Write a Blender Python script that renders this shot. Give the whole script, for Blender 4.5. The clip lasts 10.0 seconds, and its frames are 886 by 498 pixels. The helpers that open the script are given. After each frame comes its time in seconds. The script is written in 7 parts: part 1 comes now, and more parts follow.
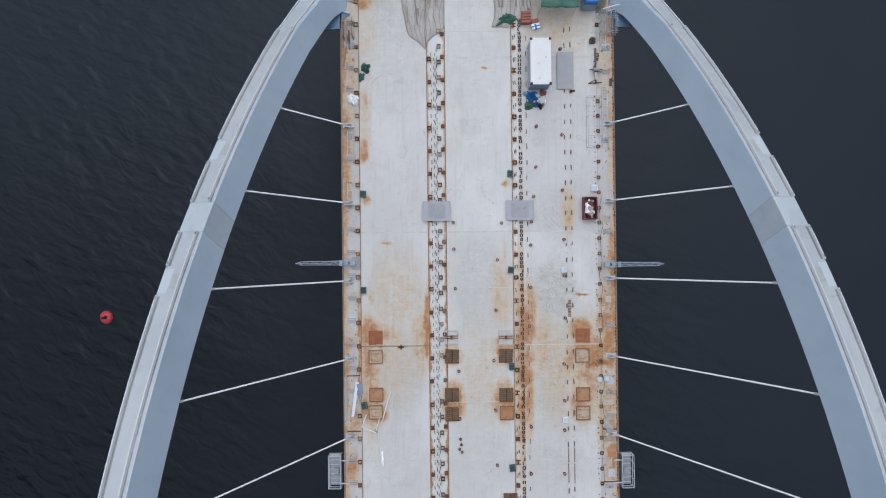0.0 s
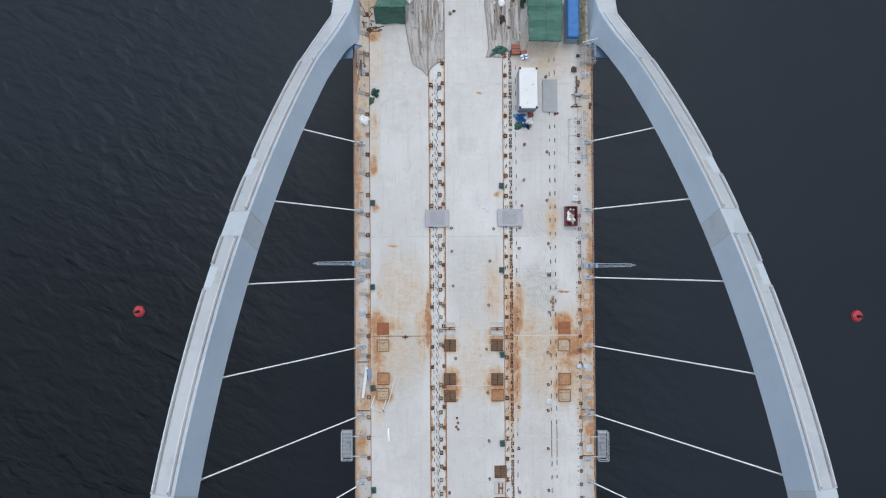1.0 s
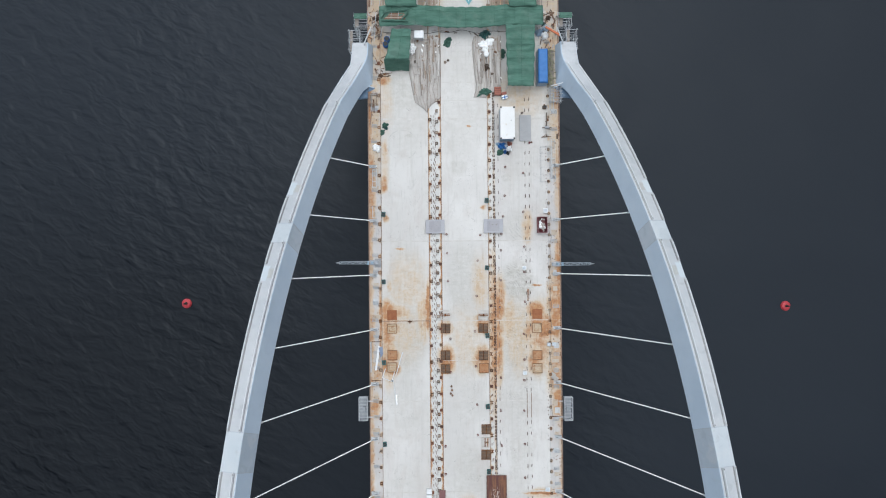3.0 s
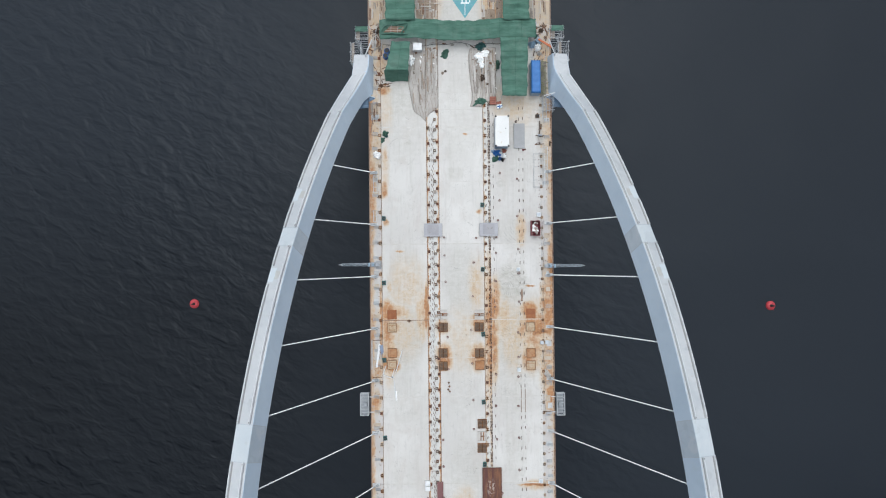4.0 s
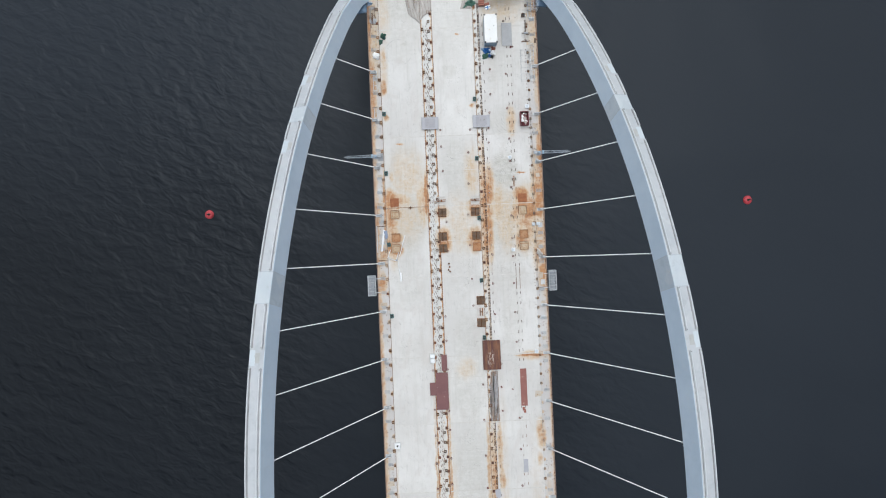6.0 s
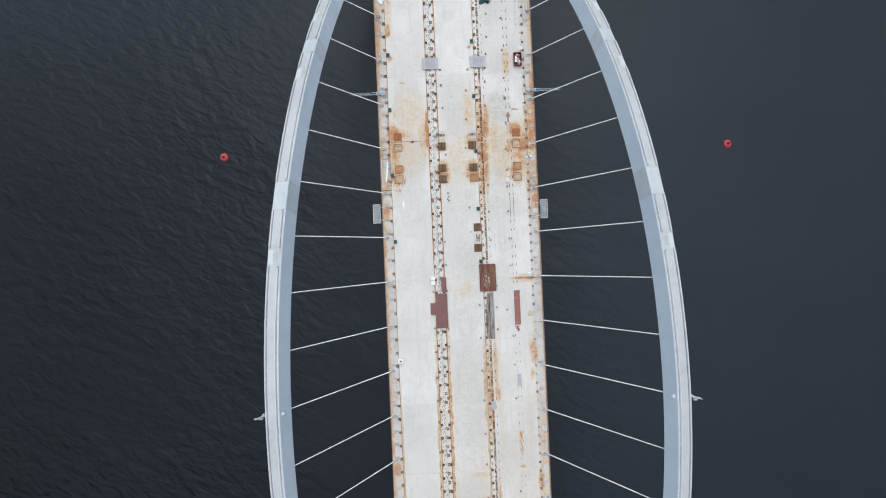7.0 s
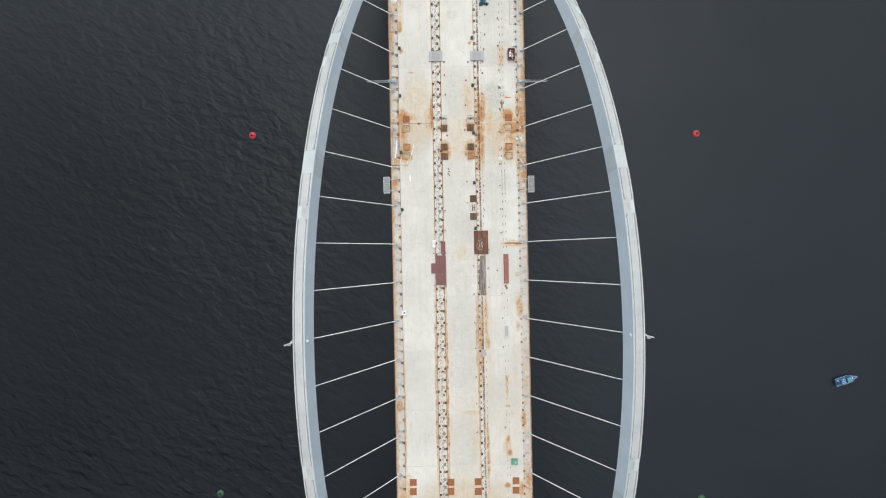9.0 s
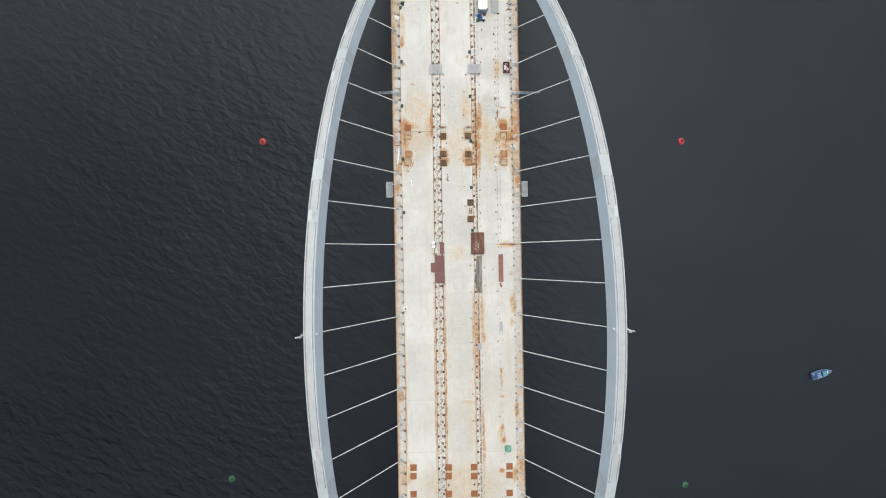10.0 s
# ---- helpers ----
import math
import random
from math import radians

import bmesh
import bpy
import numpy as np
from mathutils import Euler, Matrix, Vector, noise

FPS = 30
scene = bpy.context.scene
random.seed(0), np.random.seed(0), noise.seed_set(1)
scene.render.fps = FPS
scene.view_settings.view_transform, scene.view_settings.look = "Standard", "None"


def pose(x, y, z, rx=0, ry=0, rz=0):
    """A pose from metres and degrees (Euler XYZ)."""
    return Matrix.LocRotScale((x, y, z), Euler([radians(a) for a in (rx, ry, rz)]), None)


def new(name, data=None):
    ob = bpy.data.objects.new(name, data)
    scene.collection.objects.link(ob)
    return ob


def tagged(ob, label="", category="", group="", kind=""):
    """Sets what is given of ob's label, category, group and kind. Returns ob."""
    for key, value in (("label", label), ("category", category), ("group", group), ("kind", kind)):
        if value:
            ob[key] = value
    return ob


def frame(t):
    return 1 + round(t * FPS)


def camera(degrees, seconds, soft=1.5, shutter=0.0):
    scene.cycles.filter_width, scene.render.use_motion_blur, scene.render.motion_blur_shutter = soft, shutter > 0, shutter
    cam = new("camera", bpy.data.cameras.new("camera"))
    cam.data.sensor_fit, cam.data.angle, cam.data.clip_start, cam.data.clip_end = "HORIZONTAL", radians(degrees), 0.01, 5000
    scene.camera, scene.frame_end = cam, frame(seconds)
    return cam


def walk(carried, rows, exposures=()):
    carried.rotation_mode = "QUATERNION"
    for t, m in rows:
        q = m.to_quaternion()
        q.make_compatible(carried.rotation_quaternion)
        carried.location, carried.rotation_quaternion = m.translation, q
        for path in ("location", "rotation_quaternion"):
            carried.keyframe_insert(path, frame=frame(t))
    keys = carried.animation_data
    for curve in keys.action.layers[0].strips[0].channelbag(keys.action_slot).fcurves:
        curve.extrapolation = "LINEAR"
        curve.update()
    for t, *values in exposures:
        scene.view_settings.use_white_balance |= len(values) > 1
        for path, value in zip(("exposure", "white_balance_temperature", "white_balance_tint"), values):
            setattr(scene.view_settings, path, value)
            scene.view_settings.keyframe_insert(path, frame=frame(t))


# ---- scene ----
# ---------------------------------------------------------------- camera
cam = camera(65.5, 10.0, soft=1.1)
# seconds, x, y, z and the turns about x, y, z: a drone that looks straight down
ROWS = [
    (0, -4.654, 8.933, 74.974, 0.556, -0.425, -0.600),
    (0.5, -4.662, 8.823, 80.244, 0.722, -0.386, -0.426),
    (1, -4.713, 8.830, 85.622, 0.746, -0.463, -0.341),
    (1.5, -4.782, 8.928, 90.875, 0.682, -0.545, -0.335),
    (2, -4.735, 9.053, 96.142, 0.612, -0.555, -0.422),
    (2.5, -4.654, 8.935, 101.378, 0.676, -0.545, -0.442),
    (2.7, -4.630, 8.940, 103.460, 0.690, -0.555, -0.450),
    (3.8, -4.580, 8.950, 112.900, 0.785, -0.620, -0.520),
    (4, -4.388, 9.144, 111.904, 0.786, -0.630, -0.526),
    (4.5, -4.256, 7.136, 111.002, 0.763, -0.718, -1.005),
    (5, -4.387, 2.704, 111.232, 0.713, -0.735, -1.667),
    (5.5, -4.560, -3.011, 115.515, 0.605, -0.690, -2.202),
    (7, -5.373, -22.608, 130.847, 0.503, -0.669, -2.412),
    (7.5, -5.559, -27.821, 135.638, 0.513, -0.676, -2.193),
    (8, -5.600, -29.581, 140.832, 0.481, -0.595, -1.634),
    (8.5, -5.461, -29.616, 146.170, 0.424, -0.575, -1.190),
    (9, -5.410, -29.603, 151.390, 0.391, -0.549, -1.079),
    (9.5, -5.352, -29.523, 156.385, 0.373, -0.546, -1.006),
    (10, -5.287, -29.411, 161.880, 0.332, -0.561, -0.911),
]
walk(cam, [(t, pose(x, y, z, rx, ry, rz)) for t, x, y, z, rx, ry, rz in ROWS],
     [(0.0, 0.05, 5660, 8.6), (1.0, 0.17, 5690, 7.4), (2.5, 0.34, 5830, 6), (5.0, 0.40, 5980, 6), (7.0, 0.43, 5950, 6), (7.5, 0.45, 6000, 6), (8.0, 0.47, 6340, 4), (10.0, 0.52, 6400, 4)])

# ---------------------------------------------------------------- light
world = bpy.data.worlds.new("overcast_sky")
scene.world = world
world.use_nodes = True
wn, wl = world.node_tree.nodes, world.node_tree.links
wn.clear()
sky = wn.new("ShaderNodeTexSky")
sky.sky_type = "NISHITA"
sky.sun_disc = False
sky.sun_elevation = radians(72)
sky.sun_rotation = radians(10)
sky.air_density, sky.dust_density, sky.ozone_density = 1.0, 6.0, 1.0
veil = wn.new("ShaderNodeHueSaturation")
veil.inputs["Saturation"].default_value = 0.40
sky_out = wn.new("ShaderNodeBackground")
sky_out.inputs["Strength"].default_value = 0.066
world_out = wn.new("ShaderNodeOutputWorld")
wl.new(sky.outputs[0], veil.inputs["Color"])
wl.new(veil.outputs[0], sky_out.inputs["Color"])
wl.new(sky_out.outputs[0], world_out.inputs["Surface"])

sun_data = bpy.data.lights.new("sun", "SUN")
# a thick bright cloud layer: the sun is spread over most of the upper sky
sun_data.energy, sun_data.angle, sun_data.color = 1.85, radians(108), (1.0, 0.985, 0.97)
sun = new("sun", sun_data)
sun.matrix_world = pose(0, 0, 200, -19, -6, 0)


# ---------------------------------------------------------------- materials
class Nodes:
    """A small builder of node materials."""

    def __init__(self, name, tone=0.81):
        self.tone = tone          # scales every plain colour: 1 keeps it, less darkens it
        self.mat = bpy.data.materials.new(name)
        self.mat.use_nodes = True
        self.n, self.l = self.mat.node_tree.nodes, self.mat.node_tree.links
        self.bsdf = self.n["Principled BSDF"]
        self.where = self.n.new("ShaderNodeNewGeometry").outputs["Position"]

    def set(self, sock, v):
        if hasattr(v, "is_linked"):
            self.l.new(v, sock)
        else:
            sock.default_value = v

    def math(self, op, a, b=0.0, c=0.0):
        m = self.n.new("ShaderNodeMath")
        m.operation = op
        for i, v in enumerate((a, b, c)):
            self.set(m.inputs[i], v)
        return m.outputs[0]

    def vec(self, op, a, b=(0, 0, 0)):
        m = self.n.new("ShaderNodeVectorMath")
        m.operation = op
        self.set(m.inputs[0], a)
        self.set(m.inputs[1], b)
        return m.outputs["Value"] if op in ("LENGTH", "DISTANCE", "DOT_PRODUCT") else m.outputs["Vector"]

    def noise(self, scale, detail=4.0, rough=0.55, at=None, colour=False, warp=0.0):
        t = self.n.new("ShaderNodeTexNoise")
        t.inputs["Scale"].default_value = scale
        t.inputs["Detail"].default_value = detail
        t.inputs["Roughness"].default_value = rough
        t.inputs["Distortion"].default_value = warp
        self.l.new(at if at is not None else self.where, t.inputs["Vector"])
        return t.outputs["Color" if colour else "Fac"]

    def ramp(self, v, a, b, lo=0.0, hi=1.0, smooth=True):
        r = self.n.new("ShaderNodeMapRange")
        r.interpolation_type = "SMOOTHSTEP" if smooth else "LINEAR"
        self.set(r.inputs["Value"], v)
        for k, x in (("From Min", a), ("From Max", b), ("To Min", lo), ("To Max", hi)):
            r.inputs[k].default_value = x
        return r.outputs[0]

    def mix(self, f, a, b, mode="MIX"):
        m = self.n.new("ShaderNodeMix")
        m.data_type, m.blend_type = "RGBA", mode
        self.set(m.inputs["Factor"], f)
        for s, v in ((m.inputs[6], a), (m.inputs[7], b)):
            self.set(s, (*(q * self.tone for q in v), 1.0) if isinstance(v, tuple) and len(v) == 3 else v)
        return m.outputs[2]

    def random(self):
        return self.n.new("ShaderNodeObjectInfo").outputs["Random"]

    def island(self):
        return self.n.new("ShaderNodeNewGeometry").outputs["Random Per Island"]

    def bump(self, height, strength, distance):
        b = self.n.new("ShaderNodeBump")
        b.inputs["Strength"].default_value = strength
        b.inputs["Distance"].default_value = distance
        self.l.new(height, b.inputs["Height"])
        self.l.new(b.outputs[0], self.bsdf.inputs["Normal"])

    def done(self, colour, rough=0.6, metal=0.0):
        self.set(self.bsdf.inputs["Base Color"], (*(q * self.tone for q in colour), 1.0) if isinstance(colour, tuple) else colour)
        self.set(self.bsdf.inputs["Roughness"], rough)
        self.bsdf.inputs["Metallic"].default_value = metal
        return self.mat


RUST_DARK, RUST_MID, RUST_LIGHT = (0.085, 0.036, 0.018), (0.30, 0.115, 0.035), (0.52, 0.30, 0.13)


def simple(name, c, c2, scale=1.5, rough=0.6, bump=0.15, metal=0.0, wear=None, wear_amount=0.5, per="random", grain=25.0, tone=0.81):
    """Paint, cloth or plastic: two tones at two scales, with wear where a noise is high."""
    m = Nodes(name, tone)
    f = m.ramp(m.noise(scale, 5), 0.3, 0.7)
    f = m.math("ADD", m.math("MULTIPLY", f, 0.7), m.math("MULTIPLY", m.random() if per == "random" else m.island(), 0.3))
    col = m.mix(f, c, c2)
    fine = m.noise(grain, 3)
    col = m.mix(m.math("MULTIPLY", m.ramp(fine, 0.35, 0.7), 0.22), col, tuple(v * 0.6 for v in c))
    if wear:
        col = m.mix(m.ramp(m.noise(scale * 2.3, 6, 0.65), 1.0 - wear_amount, 1.12 - wear_amount), col, wear)
    m.bump(fine, bump, 0.02)
    return m.done(col, rough, metal)


def rusty(name, amount=0.5, dark=1.0):
    m = Nodes(name)
    a = m.noise(0.9, 6, 0.65)
    b = m.noise(7.0, 5, 0.6)
    col = m.mix(m.ramp(a, 0.3, 0.65), tuple(v * dark for v in RUST_DARK), tuple(v * dark for v in RUST_MID))
    col = m.mix(m.math("MULTIPLY", m.ramp(b, 0.45, 0.75), amount), col, tuple(v * dark for v in RUST_LIGHT))
    col = m.mix(m.math("MULTIPLY", m.random(), 0.45), col, tuple(v * dark * 0.6 for v in RUST_DARK))
    m.bump(b, 0.4, 0.02)
    return m.done(col, 0.9)


# stains of rust on the deck: x, y, reach across, reach along, strength
STAINS_HATCHES = (
    (-5.95, 1.2, 0.38, 4.2, 1.05), (-6.6, 0.2, 1.2, 5.0, 0.46), (-3.2, -2.0, 1.5, 1.4, 0.55), (-3.0, -6.9, 1.5, 2.4, 0.80), (2.4, -6.9, 1.6, 2.6, 0.72), (2.4, -1.4, 1.5, 1.8, 0.62),
    (5.2, 2.0, 1.1, 4.6, 0.72), (5.0, -4.6, 0.9, 7.0, 0.70),
    (-12.2, 0.5, 1.5, 1.9, 0.92), (-10.9, 0.4, 3.0, 1.5, 0.50), (-12.5, -2.6, 0.8, 3.4, 0.64), (-11.3, -2.0, 1.3, 1.2, 0.62), (-11.5, -8.1, 1.3, 1.1, 1.02), (-11.5, -6.1, 1.4, 1.0, 0.72), (-12.5, -7.6, 0.8, 2.2, 0.72),
    (-9.6, -2.6, 4.0, 6.0, 0.25), (-9.2, 3.4, 3.8, 2.6, 0.28), (0.0, -4.0, 3.6, 7.0, 0.23), (-12.0, -5.6, 1.2, 6.0, 0.62),
    (10.9, 0.7, 1.6, 1.5, 0.92), (11.6, -1.6, 2.4, 2.4, 0.86), (12.7, -2.9, 1.7, 0.5, 1.3), (11.6, -3.1, 0.6, 0.4, 1.2), (13.9, -1.6, 0.9, 2.6, 0.95), (14.4, 1.5, 0.6, 5.5, 0.85), (13.8, 1.5, 1.5, 5.2, 0.70), (10.9, -7.3, 1.6, 2.2, 0.82), (13.7, -8.5, 1.5, 6.0, 0.58),
    (13.7, 2.5, 1.1, 7.0, 0.52), (-13.25, -1.0, 0.3, 7.0, 0.8), (4.9, 1.6, 0.7, 4.0, 0.85),
    (9.6, -2.4, 1.0, 2.6, 0.55), (11.8, -3.4, 3.0, 6.5, 0.52), (8.4, -4.0, 2.6, 7.0, 0.30), (6.6, -1.0, 1.8, 4.5, 0.34), (-11.0, -0.80, 2.4, 0.14, 0.70), (-10.2, 10.3, 0.9, 0.22, 0.62),
    (-12.35, 15.0, 0.6, 0.7, 0.62), (2.8, 16.7, 0.5, 0.5, 0.66), (11.0, 4.6, 0.9, 0.16, 0.80), (-11.9, 4.5, 0.5, 1.2, 0.5),
)
STAINS_NORTH = (
    (-14.7, -2.0, 0.6, 8.0, 0.55), (-14.3, -14.0, 1.0, 2.2, 0.72), (-13.9, -9.0, 0.9, 2.0, 0.6), (-13.0, 41.5, 2.0, 3.4, 0.42), (13.4, 42.5, 1.6, 3.6, 0.42), (14.3, 33.5, 0.7, 5.0, 0.5),
    (14.4, 8.0, 0.7, 5.0, 0.8), (14.2, -13.0, 1.0, 4.5, 0.72), (-12.6, 20.3, 0.7, 1.5, 0.85), (-12.3, 26.0, 0.5, 1.6, 0.55), (-12.5, 36.6, 1.2, 1.0, 0.6),
    (-12.2, 33.0, 1.4, 6.0, 0.24), (-12.4, 24.0, 0.8, 5.0, 0.3), (-14.85, 31.0, 0.55, 10.0, 0.85), (-14.0, 30.0, 1.15, 11.0, 0.36), (14.1, 31.0, 1.1, 9.0, 0.34), (-14.6, 20.0, 0.8, 8.0, 0.75), (14.4, 25.0, 0.7, 13.0, 0.4), (0.55, 29.3, 0.5, 0.16, 0.85),
    (9.6, 13.5, 1.0, 3.0, 0.45), (2.2, 4.8, 1.6, 5.5, 0.34), (-9.0, 5.5, 4.0, 5.0, 0.26),
    (-6.0, 51.0, 3.0, 6.0, 0.55), (5.6, 51.0, 2.6, 6.0, 0.55), (13.4, 50.0, 2.2, 6.0, 0.26), (-13.6, 50.0, 1.8, 6.0, 0.32),
    (8.5, 34.0, 5.0, 5.0, 0.26),
)
STAINS_SOUTH = (
    (11.9, -27.6, 3.2, 0.22, 1.3), (12.2, -27.6, 3.4, 0.9, 0.5), (5.3, -44.0, 0.6, 6.5, 0.50), (3.25, -48.0, 0.4, 11.0, 0.5), (5.5, -49.0, 0.7, 2.6, 0.55),
    (9.6, -57.4, 0.36, 1.0, 0.85), (9.6, -60.0, 0.3, 2.4, 0.5), (9.7, -63.3, 0.7, 0.4, 0.6), (9.6, -70.4, 0.45, 0.9, 0.75), (9.9, -73.6, 0.7, 1.2, 0.8), (9.5, -72.0, 1.1, 3.5, 0.42),
    (12.6, -41.5, 0.9, 3.0, 0.6), (12.2, -46.0, 0.6, 1.6, 0.42), (13.9, -80.0, 1.2, 5.0, 0.62), (13.2, -66.5, 0.9, 3.0, 0.6),
    (9.2, -80.8, 0.9, 0.9, 0.72), (12.4, -81.5, 1.0, 2.0, 0.66), (-13.6, -82.0, 1.2, 4.0, 0.5), (9.5, -66.0, 4.5, 15.0, 0.14), (-14.2, -62.8, 0.9, 1.6, 0.85),
    (13.8, -62.0, 0.8, 16.0, 0.34), (-3.45, -60.0, 0.30, 28.0, 0.62), (-5.95, -60.0, 0.28, 28.0, 0.55), (3.35, -62.0, 0.22, 22.0, 0.5), (5.2, -74.0, 0.45, 10.0, 0.62), (3.0, -66.0, 7.0, 9.0, 0.14),
    (6.0, -55.0, 1.0, 30.0, 0.17), (2.4, -68.0, 1.5, 16.0, 0.20), (11.4, -60.0, 1.6, 24.0, 0.16), (-2.9, -60.0, 0.8, 26.0, 0.18), (-12.9, -66.0, 0.28, 20.0, 0.55), (-12.3, -81.0, 0.8, 4.0, 0.42), (0.0, -84.0, 14.0, 8.0, 0.26), (1.6, -64.6, 2.0, 0.8, 0.4), (0.0, -29.5, 2.2, 2.4, 0.26), (-2.9, -81.0, 1.0, 2.0, 0.5),
)
STAINS = STAINS_HATCHES + STAINS_NORTH + STAINS_SOUTH


# grey and beige grime: x, y, reach across, reach along, strength
GRIME_NORTH = (
    (0.0, -4.5, 3.4, 6.0, 0.65), (-10.5, -5.0, 2.6, 1.2, 0.9), (8.0, -12.0, 4.0, 5.0, 0.6), (-9.4, -14.0, 3.4, 5.0, 0.4), (0.0, -12.0, 3.4, 6.0, 0.35),
    (-0.1, 5.3, 3.6, 6.4, 0.75), (-9.4, 4.5, 3.6, 7.0, 0.7), (8.0, 5.0, 2.8, 3.6, 1.4), (8.0, 13.5, 2.5, 3.0, 0.55), (-9.4, -3.5, 3.6, 6.5, 1.0), (7.5, -3.5, 3.0, 7.0, 1.15), (11.5, -4.0, 3.2, 8.0, 0.8),
    (-9.4, 33.0, 3.9, 9.0, 0.45), (0.0, 34.0, 3.8, 10.0, 0.45), (8.6, 28.0, 4.0, 9.0, 0.4), (0.0, 52.0, 14.0, 5.0, 0.8), (13.8, 31.0, 1.7, 9.0, 1.25), (-14.1, 29.5, 1.5, 11.0, 1.25), (-9.4, 36.2, 4.2, 5.0, 0.9), (8.4, 35.4, 4.6, 4.6, 0.95), (12.8, 43.0, 2.6, 4.0, 1.5), (-14.0, 43.0, 1.8, 4.6, 1.6), (-9.0, 31.8, 3.6, 0.9, 0.35), (-8.7, 28.0, 0.7, 0.35, 1.3), (-9.3, 29.0, 1.2, 0.5, 0.6), (-1.0, 23.0, 1.5, 1.3, 0.65), (-2.1, 26.2, 1.3, 1.3, 0.35), (1.9, 27.0, 0.7, 1.6, 0.4), (6.4, 21.2, 0.9, 0.8, 0.6), (9.5, 33.5, 4.6, 5.0, 0.6),
)
GRIME_SOUTH = (
    (-9.0, 26.5, 3.4, 2.2, 0.35), (-9.4, -26.0, 3.0, 4.0, 0.3), (0.2, -30.0, 3.4, 12.0, 0.6), (8.2, -22.0, 2.0, 6.0, 0.5), (0.0, -52.0, 3.6, 14.0, 0.75),
    (-9.4, -55.0, 3.4, 8.0, 0.3), (0.0, -72.0, 3.6, 7.0, 0.7), (0.0, -84.0, 13.0, 5.0, 0.8), (8.5, -62.0, 4.0, 8.0, 0.35),
)
GRIME = GRIME_NORTH + GRIME_SOUTH


# rust that has crept out round each base of a row: x, phase, pitch, reach across, reach along, strength
LOBES = ((-5.60, 25.36, 2.508, 0.33, 0.75, 0.55), (-3.84, 25.55, 2.513, 0.33, 0.75, 0.52), (-4.36, 26.70, 1.68, 0.24, 0.26, 0.26), (3.72, 26.53, 2.508, 0.34, 0.60, 0.50))
EDGE_LOBES = ((-13.2, 11.71, 2.505, 0.40, 0.55, 0.42), (12.95, 10.66, 1.666, 0.36, 0.36, 0.45), (-14.95, 12.3, 2.505, 0.45, 1.05, 0.36), (14.75, 11.4, 2.505, 0.45, 1.05, 0.50))


